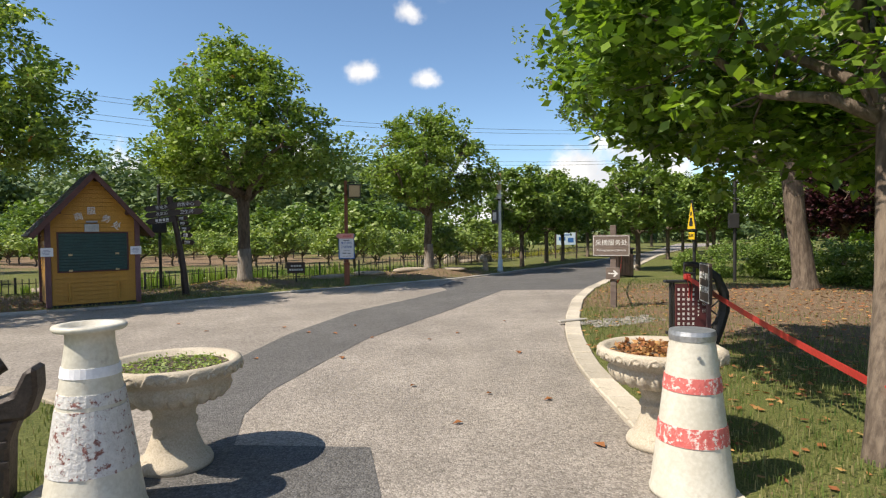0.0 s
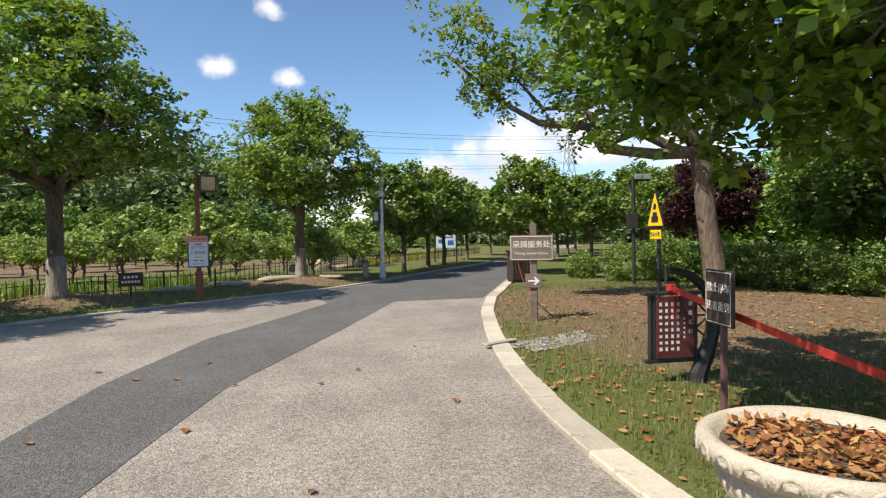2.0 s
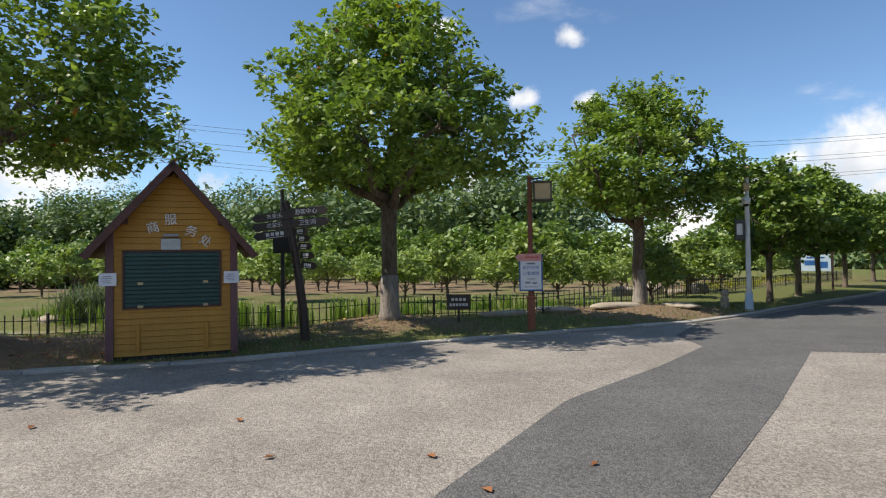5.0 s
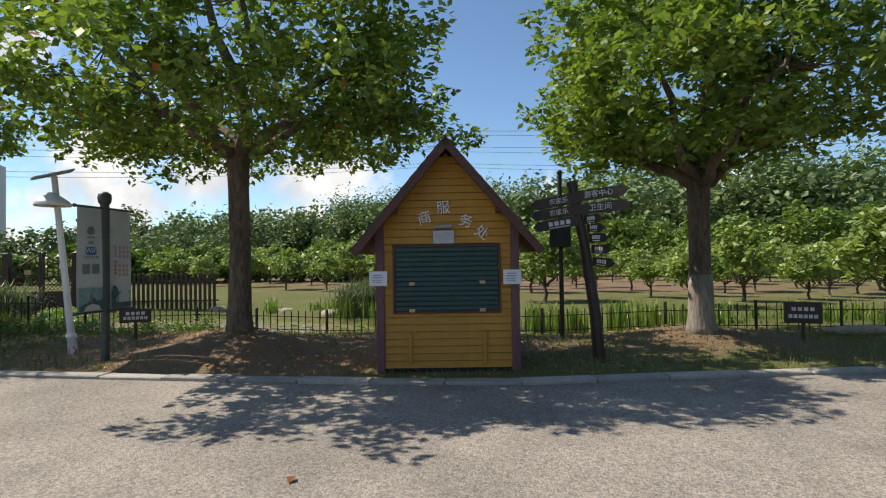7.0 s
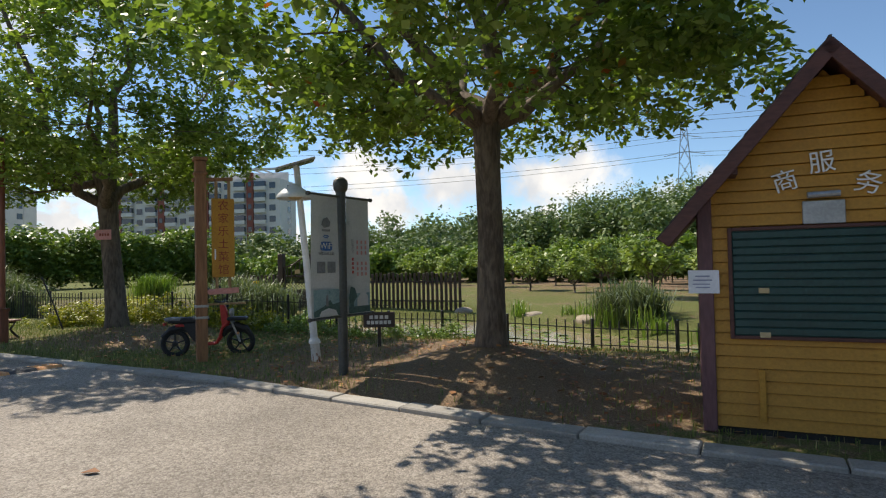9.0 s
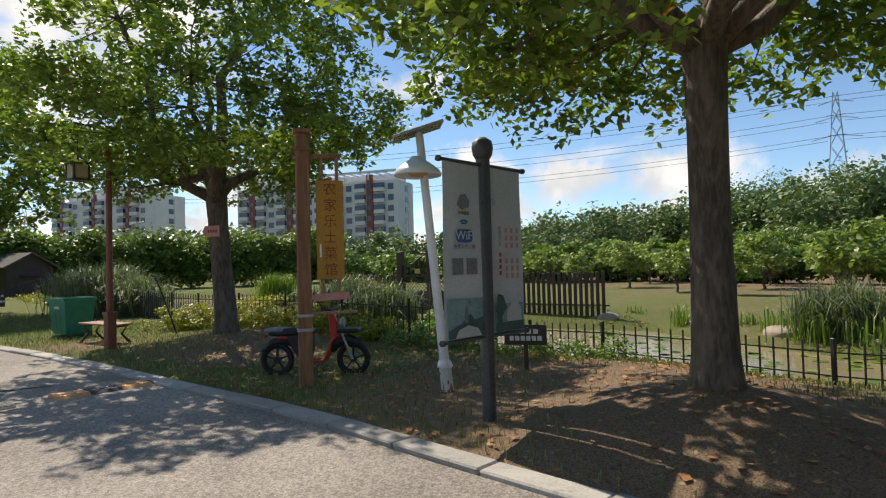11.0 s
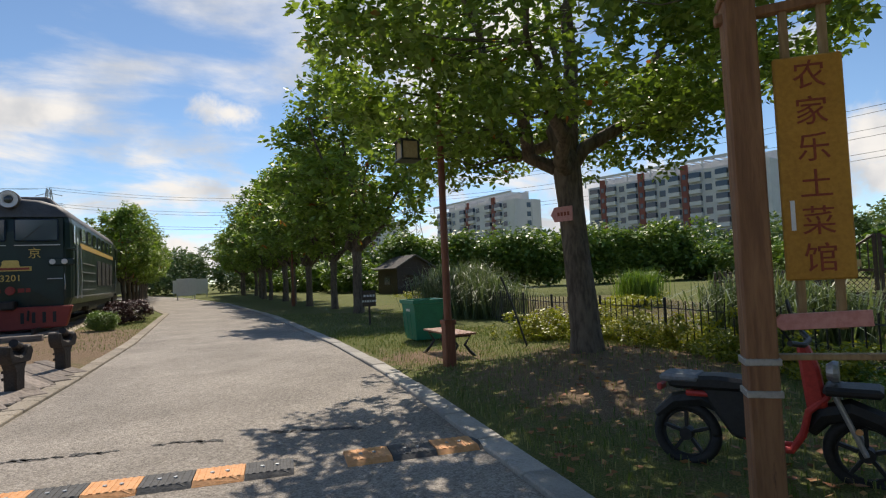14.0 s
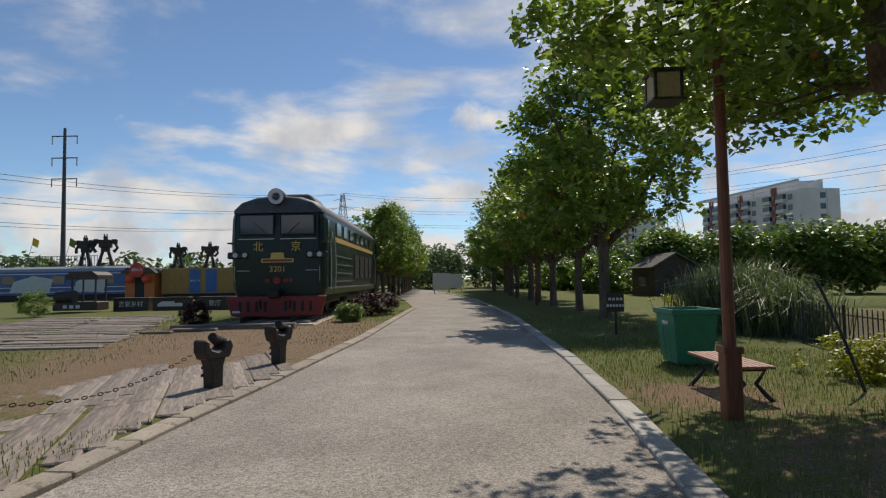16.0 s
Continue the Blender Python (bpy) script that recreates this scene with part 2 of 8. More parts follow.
# orchard tones are lifted to put distance haze into the leaf colour
MAT["leaf_orchard"] = leafy("orchard_leaves", ((0.14, 0.20, 0.05), (0.24, 0.32, 0.085), (0.34, 0.41, 0.13)), 0.28)
MAT["leaf_hedge"] = leafy("hedge_leaves", ((0.085, 0.145, 0.028), (0.155, 0.24, 0.048), (0.245, 0.33, 0.08)), 0.24)
MAT["leaf_purple"] = leafy("purple_leaves", ((0.025, 0.008, 0.012), (0.05, 0.014, 0.02), (0.085, 0.025, 0.03)), 0.2)
MAT["leaf_yellow"] = leafy("yellow_green_leaves", ((0.16, 0.19, 0.02), (0.28, 0.29, 0.03), (0.40, 0.36, 0.04)), 0.3)
MAT["leaf_far"] = leafy("far_wood_leaves", ((0.075, 0.125, 0.052), (0.13, 0.195, 0.075), (0.19, 0.25, 0.10)), 0.15, 0.6)
MAT["reed"] = leafy("reed_blades", ((0.09, 0.16, 0.03), (0.16, 0.26, 0.045), (0.26, 0.35, 0.08)), 0.3)
MAT["pampas"] = leafy("grey_green_blades", ((0.08, 0.11, 0.06), (0.13, 0.17, 0.09), (0.22, 0.26, 0.16)), 0.3)
MAT["grass"] = leafy("grass_blades", ((0.065, 0.11, 0.022), (0.12, 0.175, 0.04), (0.20, 0.21, 0.075), (0.33, 0.28, 0.14)), 0.25, 0.6)
MAT["litter"] = leafy("fallen_leaves", ((0.16, 0.055, 0.02), (0.34, 0.14, 0.05), (0.46, 0.27, 0.10)), 0.1, 0.7)
MAT["water"] = water_material()
MAT["black_metal"] = surface("black_painted_metal", (0.014, 0.014, 0.015), (0.03, 0.03, 0.03), 6, 0.5, bump=0.1, c=(0.08, 0.05, 0.03), c_amount=0.05)
MAT["wood_brown"] = surface("brown_stained_wood", (0.15, 0.062, 0.026), (0.26, 0.115, 0.05), 4, 0.6, bump=0.3, fine=30, stretch=(1, 1, 0.1))
MAT["wood_ochre"] = surface("ochre_painted_wood", (0.40, 0.19, 0.022), (0.52, 0.26, 0.035), 3, 0.6, bump=0.25, fine=45, c=(0.30, 0.14, 0.02), c_amount=0.25, stretch=(1, 1, 1))
MAT["white"] = surface("white_paint", (0.68, 0.68, 0.66), (0.80, 0.80, 0.78), 4, 0.5, bump=0.08)
MAT["red"] = surface("red_paint", (0.42, 0.03, 0.025), (0.56, 0.05, 0.04), 4, 0.5, bump=0.1)


# ---- mesh helpers ----
def mesh_np(name, verts, faces_flat, sizes, mat, smooth_faces=False):
    """A mesh from numpy arrays; sizes: corners of each face, or one number for all."""
    me = bpy.data.meshes.new(name)
    verts = np.asarray(verts, dtype=np.float32)
    faces_flat = np.asarray(faces_flat, dtype=np.int32).ravel()
    if np.isscalar(sizes):
        sizes = np.full(len(faces_flat) // sizes, sizes, dtype=np.int32)
    me.vertices.add(len(verts))
    me.vertices.foreach_set("co", verts.ravel())
    me.loops.add(len(faces_flat))
    me.loops.foreach_set("vertex_index", faces_flat)
    me.polygons.add(len(sizes))
    starts = np.concatenate(([0], np.cumsum(sizes)[:-1])).astype(np.int32)
    me.polygons.foreach_set("loop_start", starts)
    me.polygons.foreach_set("loop_total", np.asarray(sizes, dtype=np.int32))
    me.polygons.foreach_set("use_smooth", np.full(len(sizes), smooth_faces))
    me.update(calc_edges=True)
    me.materials.append(mat)
    return me


def thing(name, m, label, category, group="", kind=""):
    """An empty at the base of a thing."""
    ob = new(name)
    ob.empty_display_size = 0.1
    ob.matrix_world = m
    return tagged(ob, label, category, group, kind)


def to_mesh(bm, name, mat, smooth_faces=False):
    me = bpy.data.meshes.new(name)
    bmesh.ops.recalc_face_normals(bm, faces=bm.faces[:])
    if smooth_faces:
        for f in bm.faces:
            f.smooth = True
    bm.to_mesh(me)
    bm.free()
    me.materials.append(mat)
    return me


def part(name, bm, mat, parent=None, label="", smooth_faces=False):
    me = to_mesh(bm, name, mat, smooth_faces) if isinstance(bm, bmesh.types.BMesh) else bm
    ob = new(name, me)
    ob.parent = parent
    if label:
        ob["label"] = label
    return ob


def box(x0, x1, y0, y1, z0, z1, bevel=0.0, m=None, bm=None):
    """A box, bevelled, added to bm where that is given."""
    b = bmesh.new()
    bmesh.ops.create_cube(b, size=1.0)
    for v in b.verts:
        v.co = Vector(((x0 + x1) / 2 + v.co.x * (x1 - x0), (y0 + y1) / 2 + v.co.y * (y1 - y0), (z0 + z1) / 2 + v.co.z * (z1 - z0)))
    if bevel:
        bmesh.ops.bevel(b, geom=b.edges[:], offset=bevel, segments=1, affect="EDGES")
    if m is not None:
        bmesh.ops.transform(b, matrix=m, verts=b.verts)
    return join(bm, b)


def join(bm, b):
    if bm is None:
        return b
    me = bpy.data.meshes.new("t")
    b.to_mesh(me)
    b.free()
    bm.from_mesh(me)
    bpy.data.meshes.remove(me)
    return bm


def lathe(profile, seg=24, m=None, bm=None):
    """A turned solid from (radius, height) pairs, closed at both ends."""
    b = bmesh.new()
    rings = [[b.verts.new((r * math.cos(2 * math.pi * i / seg), r * math.sin(2 * math.pi * i / seg), z)) for i in range(seg)] for r, z in profile]
    for lo, hi in zip(rings, rings[1:]):
        for i in range(seg):
            b.faces.new((lo[i], lo[(i + 1) % seg], hi[(i + 1) % seg], hi[i]))
    b.faces.new(rings[0][::-1])
    b.faces.new(rings[-1])
    if m is not None:
        bmesh.ops.transform(b, matrix=m, verts=b.verts)
    return join(bm, b)


def tube(points, radii, seg=8, bm=None):
    """A tapered tube along points; the rings are carried along without twist."""
    b = bmesh.new() if bm is None else bm
    pts = [Vector(p) for p in points]
    if not hasattr(radii, "__len__"):
        radii = [radii] * len(pts)
    rings, side = [], None
    for i, p in enumerate(pts):
        d = (pts[min(i + 1, len(pts) - 1)] - pts[max(i - 1, 0)]).normalized()
        if side is None:
            side = d.orthogonal().normalized()
        side = (side - d * side.dot(d)).normalized()
        up = d.cross(side)
        rings.append([b.verts.new(p + side * (radii[i] * math.cos(2 * math.pi * k / seg)) + up * (radii[i] * math.sin(2 * math.pi * k / seg))) for k in range(seg)])
    for lo, hi in zip(rings, rings[1:]):
        for k in range(seg):
            b.faces.new((lo[k], lo[(k + 1) % seg], hi[(k + 1) % seg], hi[k]))
    b.faces.new(rings[0][::-1])
    b.faces.new(rings[-1])
    return b


def prism(outline, depth, m=None, bm=None, bevel=0.0):
    """An outline in x and z, made thick along y, centred."""
    b = bmesh.new()
    vs = [b.verts.new((x, -depth / 2, z)) for x, z in outline]
    f = b.faces.new(vs)
    r = bmesh.ops.extrude_face_region(b, geom=[f])
    bmesh.ops.translate(b, vec=(0, depth, 0), verts=[v for v in r["geom"] if isinstance(v, bmesh.types.BMVert)])
    if bevel:
        bmesh.ops.bevel(b, geom=b.edges[:], offset=bevel, segments=1, affect="EDGES")
    if m is not None:
        bmesh.ops.transform(b, matrix=m, verts=b.verts)
    return join(bm, b)


# ---- plants ----
def leaf_cloud(rng, centres, spread, count, size, droop=0.25, flat=0.75, wide=0.30):
    """Vertices of single leaves, four to each, strewn within balls round the centres."""
    n = len(centres) * count
    d = rng.normal(0, 1, (n, 3))
    d /= np.linalg.norm(d, axis=1)[:, None]
    d *= rng.uniform(0.15, 1.0, (n, 1)) ** 0.5 * spread * np.repeat(rng.uniform(0.7, 1.25, (len(centres), 1)), count, axis=0)
    c = np.repeat(np.asarray(centres), count, axis=0) + d * [1, 1, flat]
    a = rng.normal(0, 1, (n, 3)) + d / (spread + 1e-6) * 0.6
    a[:, 2] = a[:, 2] * 0.5 - droop
    a /= np.linalg.norm(a, axis=1)[:, None]
    b = np.cross(a, rng.normal(0, 0.55, (n, 3)) + [0, 0, 1.0])
    b /= np.linalg.norm(b, axis=1)[:, None] + 1e-6
    s = size * rng.uniform(0.65, 1.25, (n, 1))
    w = s * wide
    mid = c + a * s * 0.45
    return np.stack((c, mid + b * w, c + a * s, mid - b * w), axis=1).reshape(-1, 3)


def leaves_mesh(name, verts, mat):
    return mesh_np(name, verts, np.arange(len(verts)), 4, mat)


def limb_path(rng, a, b, bow, n=5):
    a, b = np.asarray(a, float), np.asarray(b, float)
    t = np.linspace(0, 1, n)[:, None]
    p = a + (b - a) * t + np.array([0, 0, -bow]) * np.sin(t * math.pi) * np.linalg.norm(b - a)
    p[1:-1] += rng.normal(0, 0.035, (n - 2, 3)) * np.linalg.norm(b - a)
    return p


def tree_meshes(seed, height, crown_r, crown_base, fork, trunk_r, clumps=170, per=110, leaf=0.12, lean=(0, 0), mat="leaf", squash=1.0, limbs=6, ball=0.5, shift=(0, 0), extra=(), lumpy=0.35, flare=1.45, low=0.40, droop=0.0, tufts=6):
    """Trunk with limbs, and crown, of one broad-leaved tree: limbs leave the trunk at the fork and end in leafy clumps.
    extra: further limbs, as (end, clumps, radius)."""
    rng = np.random.default_rng(seed)
    top = np.array([lean[0], lean[1], fork])
    bend = top * 0.5 + np.append(rng.normal(0, 0.04, 2), 0)
    wood = tube([(0, 0, -0.15), (0, 0, 0.06), (bend[0] * 0.1, bend[1] * 0.1, fork * 0.10), (bend[0] * 0.4, bend[1] * 0.4, fork * 0.28), tuple(bend), tuple(top * [0.8, 0.8, 0.8]), tuple(top), tuple(top + [0, 0, 0.25])],
                [trunk_r * flare, trunk_r * (1 + (flare - 1) * 0.5), trunk_r * 1.08, trunk_r, trunk_r * 0.93, trunk_r * 0.92, trunk_r * 1.02, trunk_r * 0.7], 14)
    cz = crown_base + low * (height - crown_base)
    above, below = height - cz - ball * 0.55, cz - crown_base - ball * 0.45
    cr = crown_r - ball * 0.75
    lumps = rng.normal(0, 1, (11, 3))
    lumps /= np.linalg.norm(lumps, axis=1)[:, None]
    centres = []
    while len(centres) < clumps:
        d = rng.normal(0, 1, 3)
        d /= np.linalg.norm(d)
        r = rng.uniform(0.2, 1.0) ** 0.4
        bulge = 1.0 - lumpy + lumpy * min(1.0, max(0.0, float((lumps @ d).max()) - 0.5) / 0.4)
        narrow = 1.0 - 0.36 * max(0.0, d[2] * r)
        p = d * r * bulge * np.array([cr * narrow, cr * narrow * squash, above if d[2] > 0 else below]) + [lean[0] + shift[0], lean[1] + shift[1], cz]
        p[2] -= droop * (np.hypot(d[0], d[1]) * r) ** 3
        # hollow under the crown, round the fork
        if np.linalg.norm((p - top) * [1, 1, 1.5]) > 0.28 * crown_r:
            centres.append(p)
    centres = np.array(centres)
    tips = []

    def limb(tip, r0, bow):
        path = limb_path(rng, top - [0, 0, 0.05], tip, bow, 7)
        tube(path, np.linspace(r0, trunk_r * 0.13, 7), 8, wood)
        tips.extend((path[k], r0 * (1 - 0.8 * k / 6) * 0.55) for k in range(1, 7))
    for i in range(limbs):
        ang = 2 * math.pi * (i + rng.uniform(-0.25, 0.25)) / limbs
        up = rng.uniform(0.3, 0.8) if i else 1.0
        out = crown_r * (0.62 if i else 0.1) * rng.uniform(0.8, 1.1)
        limb(np.array([top[0] + shift[0] * 0.7 + out * math.cos(ang), top[1] + shift[1] * 0.7 + out * math.sin(ang) * squash, fork + (height - fork) * up * 0.78]), trunk_r * (0.6 if i else 0.72), 0.09 if i else 0.0)
    for end, n, rad in extra:
        end = np.array(end, float)
        limb(end, trunk_r * 0.62, 0.08)
        s = rng.uniform(0.35, 1.08, (n, 1))
        d = rng.normal(0, 1, (n, 3))
        d /= np.linalg.norm(d, axis=1)[:, None]
        centres = np.concatenate((centres, top + (end - top) * s + d * rad * rng.uniform(0.2, 1, (n, 1)) ** 0.6 * (0.5 + 0.6 * s)))
    at = np.array([p for p, _ in tips])
    for c in centres[:: max(1, len(centres) // 130)]:
        k = int(np.argmin(np.linalg.norm(at - c, axis=1) + 0.4 * np.maximum(0, at[:, 2] - c[2])))
        path = limb_path(rng, at[k], c, 0.05, 4)
        tube(path, np.linspace(max(0.012, tips[k][1] * 0.5), 0.006, 4), 4, wood)
    d = rng.normal(0, 1, (len(centres) * tufts, 3))
    d *= ball * rng.uniform(0.35, 1.0, (len(d), 1)) / np.linalg.norm(d, axis=1)[:, None]
    verts = leaf_cloud(rng, np.repeat(centres, tufts, axis=0) + d * [1, 1, 0.8], ball * 0.36, max(4, per // tufts), leaf)
    return (to_mesh(wood, "trunk", MAT["bark"], True), leaves_mesh("crown", verts, MAT[mat]))


def tree(meshes, x, y, z, label, turn=0.0, scale=1.0, group="", limewash=0.0, name="tree", trunk_r=0.18):
    t = thing(name, pose(x, y, z, 0, 0, turn), label, "tree", group)
    t.scale = (scale, scale, scale)
    for n, me in zip(("trunk", "crown"), meshes):
        part(n, me, None, t)
    if limewash:
        part("limewash", lathe([(trunk_r * 1.5, -0.05), (trunk_r * 1.27, 0.1), (trunk_r * 1.12, limewash * 0.35), (trunk_r * 1.08, limewash * 0.7), (trunk_r * 1.03, limewash)], 14), MAT["bark_white"], t, "pale limewash on the lower trunk", True)
    return t


def lettering(text, size, mat, parent, m, depth=0.004, name="lettering", label=""):
    """Raised letters, centred; m lays the letters' plane (x along, z up, facing -y)."""
    cu = bpy.data.curves.new("text", "FONT")
    cu.body, cu.size, cu.align_x, cu.align_y, cu.extrude, cu.resolution_u = text, size, "CENTER", "CENTER", depth / 2, 3
    ob = bpy.data.objects.new("text", cu)
    scene.collection.objects.link(ob)
    bpy.context.view_layer.update()
    me = bpy.data.meshes.new_from_object(ob.evaluated_get(bpy.context.evaluated_depsgraph_get()))
    bpy.data.objects.remove(ob)
    bpy.data.curves.remove(cu)
    me.materials.clear()
    me.materials.append(mat)
    o = part(name, me, None, parent, label)
    o.matrix_basis = m @ pose(0, -depth / 2, 0, 90, 0, 0)
    return o


def bars(rows, mat, parent, m, name="writing", label=""):
    """Plain bars for writing that cannot be read: (x, z, width, height)."""
    b = bmesh.new()
    for x, z, w, h in rows:
        box(x - w / 2, x + w / 2, -0.003, 0.0, z - h / 2, z + h / 2, bm=b)
    o = part(name, b, mat, parent, label)
    o.matrix_basis = m
    o["kind"] = "stuff"
    return o

MAT["teal"] = surface("teal_painted_shutter", (0.008, 0.040, 0.038), (0.016, 0.066, 0.060), 3, 0.45, bump=0.15, c=(0.03, 0.10, 0.09), c_amount=0.25)
MAT["mauve"] = surface("mauve_brown_paint", (0.10, 0.045, 0.05), (0.17, 0.08, 0.085), 4, 0.6, bump=0.2, stretch=(1, 1, 0.2))
MAT["roof"] = surface("dark_roof_shingle", (0.05, 0.045, 0.04), (0.11, 0.10, 0.09), 5, 0.9, bump=0.6, fine=60, c=(0.10, 0.12, 0.06), c_amount=0.3, vary=0.4)
MAT["fascia"] = surface("red_brown_fascia", (0.065, 0.024, 0.020), (0.115, 0.045, 0.036), 4, 0.6, bump=0.3, stretch=(0.3, 1, 1))
MAT["paper"] = surface("white_paper", (0.66, 0.67, 0.70), (0.78, 0.78, 0.80), 8, 0.7, bump=0.1)
MAT["steel"] = surface("dull_galvanised_steel", (0.32, 0.33, 0.34), (0.46, 0.47, 0.48), 8, 0.45, metal=0.7, bump=0.1, c=(0.20, 0.12, 0.07), c_amount=0.25)
MAT["ink"] = surface("blue_grey_ink", (0.20, 0.22, 0.32), (0.28, 0.30, 0.40), 9, 0.7, bump=0.0)
MAT["stone"] = surface("carved_pale_stone", (0.40, 0.345, 0.26), (0.56, 0.495, 0.395), 4, 0.85, bump=0.4, fine=80, c=(0.33, 0.28, 0.21), c_amount=0.45)
MAT["rock"] = surface("pale_boulder", (0.30, 0.24, 0.175), (0.46, 0.395, 0.31), 3, 0.9, bump=0.8, fine=30, c=(0.25, 0.2, 0.15), c_amount=0.4)
MAT["plastic_white"] = surface("weathered_white_plastic", (0.50, 0.47, 0.385), (0.62, 0.595, 0.51), 3, 0.45, bump=0.1, c=(0.45, 0.42, 0.35), c_amount=0.35)
MAT["tape_red"] = surface("peeling_red_reflective_band", (0.55, 0.10, 0.09), (0.62, 0.16, 0.14), 14, 0.55, bump=0.3, c=(0.68, 0.60, 0.55), c_amount=0.68)
MAT["tape_worn"] = surface("peeling_white_band", (0.52, 0.51, 0.49), (0.62, 0.61, 0.59), 10, 0.55, bump=0.5, c=(0.20, 0.075, 0.06), c_amount=0.62)
MAT["soil"] = surface("dark_soil", (0.06, 0.045, 0.03), (0.12, 0.09, 0.06), 9, 0.95, bump=1.0)
MAT["sign_brown"] = surface("dark_brown_sign_board", (0.035, 0.022, 0.017), (0.065, 0.042, 0.033), 5, 0.55, bump=0.15, fine=50, stretch=(0.2, 1, 1))
MAT["sign_oak"] = surface("weathered_sign_board", (0.11, 0.08, 0.065), (0.19, 0.145, 0.12), 5, 0.7, bump=0.3, stretch=(0.2, 1, 1))
MAT["sign_maroon"] = surface("maroon_sign_board", (0.07, 0.014, 0.016), (0.105, 0.024, 0.026), 5, 0.5, bump=0.1)
MAT["letter_white"] = surface("white_lettering", (0.62, 0.61, 0.58), (0.72, 0.71, 0.68), 12, 0.6, bump=0.05)
MAT["letter_red"] = surface("carved_red_lettering", (0.20, 0.035, 0.015), (0.28, 0.06, 0.03), 12, 0.7, bump=0.1)
MAT["letter_gold"] = surface("gold_lettering", (0.60, 0.42, 0.11), (0.72, 0.52, 0.16), 12, 0.4, metal=0.3, bump=0.05)
MAT["yellow"] = surface("yellow_sign_paint", (0.72, 0.46, 0.012), (0.80, 0.54, 0.02), 6, 0.5, bump=0.05)
MAT["black"] = surface("matt_black", (0.010, 0.010, 0.011), (0.022, 0.022, 0.022), 6, 0.6, bump=0.1)
MAT["rubber"] = surface("black_rubber", (0.014, 0.014, 0.014), (0.028, 0.028, 0.028), 8, 0.75, bump=0.2)
MAT["bump_black"] = surface("dusty_black_rubber", (0.05, 0.05, 0.052), (0.10, 0.10, 0.10), 8, 0.8, bump=0.3)
MAT["bump_orange"] = surface("faded_orange_rubber", (0.62, 0.27, 0.09), (0.74, 0.38, 0.17), 8, 0.7, bump=0.3, c=(0.4, 0.25, 0.15), c_amount=0.25)
MAT["bin_green"] = surface("green_plastic_bin", (0.010, 0.16, 0.10), (0.018, 0.24, 0.15), 3, 0.4, bump=0.05, c=(0.1, 0.2, 0.15), c_amount=0.15)
MAT["bench_wood"] = surface("reddish_bench_slats", (0.22, 0.10, 0.06), (0.34, 0.17, 0.11), 5, 0.55, bump=0.3, stretch=(0.1, 1, 1), vary=0.3)
MAT["post_red"] = surface("red_brown_painted_post", (0.17, 0.05, 0.024), (0.25, 0.085, 0.04), 5, 0.55, bump=0.25, stretch=(1, 1, 0.12))
MAT["timber"] = surface("weathered_orange_timber", (0.19, 0.085, 0.04), (0.33, 0.165, 0.08), 4, 0.7, bump=0.5, fine=34, c=(0.09, 0.04, 0.025), c_amount=0.35, stretch=(1, 1, 0.1))
MAT["pale_timber"] = surface("pale_timber_strip", (0.27, 0.17, 0.08), (0.38, 0.25, 0.13), 5, 0.7, bump=0.3, stretch=(1, 1, 0.15))
MAT["lantern"] = surface("yellowed_lantern_panel", (0.42, 0.30, 0.15), (0.55, 0.42, 0.23), 4, 0.5, bump=0.1)
MAT["bronze"] = surface("dark_bronze_paint", (0.04, 0.038, 0.034), (0.075, 0.07, 0.06), 5, 0.45, metal=0.4, bump=0.15)
MAT["grey_green"] = surface("grey_green_pole_paint", (0.045, 0.05, 0.048), (0.075, 0.082, 0.078), 5, 0.5, bump=0.1)
MAT["pole_white"] = surface("white_pole_paint", (0.62, 0.63, 0.64), (0.74, 0.75, 0.75), 3, 0.4, bump=0.08, c=(0.30, 0.19, 0.11), c_amount=0.08)
MAT["rust"] = surface("rusty_white_paint", (0.55, 0.53, 0.50), (0.66, 0.64, 0.60), 6, 0.7, bump=0.4, c=(0.26, 0.10, 0.035), c_amount=0.70, stretch=(1, 1, 0.4))
MAT["banner"] = surface("faded_banner_cloth", (0.50, 0.52, 0.51), (0.60, 0.62, 0.61), 2, 0.8, bump=0.15, c=(0.42, 0.45, 0.45), c_amount=0.4)
MAT["banner_blue"] = surface("faded_blue_green_print", (0.16, 0.28, 0.30), (0.30, 0.42, 0.43), 4, 0.8, bump=0.1, c=(0.10, 0.20, 0.20), c_amount=0.4)
MAT["banner_dark"] = surface("dark_green_print", (0.04, 0.09, 0.08), (0.09, 0.16, 0.14), 7, 0.8, bump=0.1)
MAT["grey_print"] = surface("grey_print", (0.16, 0.17, 0.18), (0.24, 0.25, 0.26), 9, 0.8, bump=0.0)
MAT["solar"] = surface("solar_cells", (0.008, 0.010, 0.022), (0.014, 0.018, 0.036), 9, 0.2, bump=0.02)
MAT["blue"] = surface("blue_paint", (0.02, 0.10, 0.30), (0.035, 0.15, 0.42), 4, 0.5, bump=0.1)
MAT["pale_blue"] = surface("pale_blue_print", (0.45, 0.60, 0.74), (0.58, 0.70, 0.80), 4, 0.6, bump=0.05)
MAT["pink"] = surface("faded_pink_board", (0.55, 0.22, 0.20), (0.66, 0.32, 0.29), 5, 0.6, bump=0.1)
MAT["loco_green"] = surface("dark_green_loco_paint", (0.008, 0.022, 0.020), (0.014, 0.036, 0.031), 2, 0.35, bump=0.08, c=(0.03, 0.04, 0.035), c_amount=0.25)
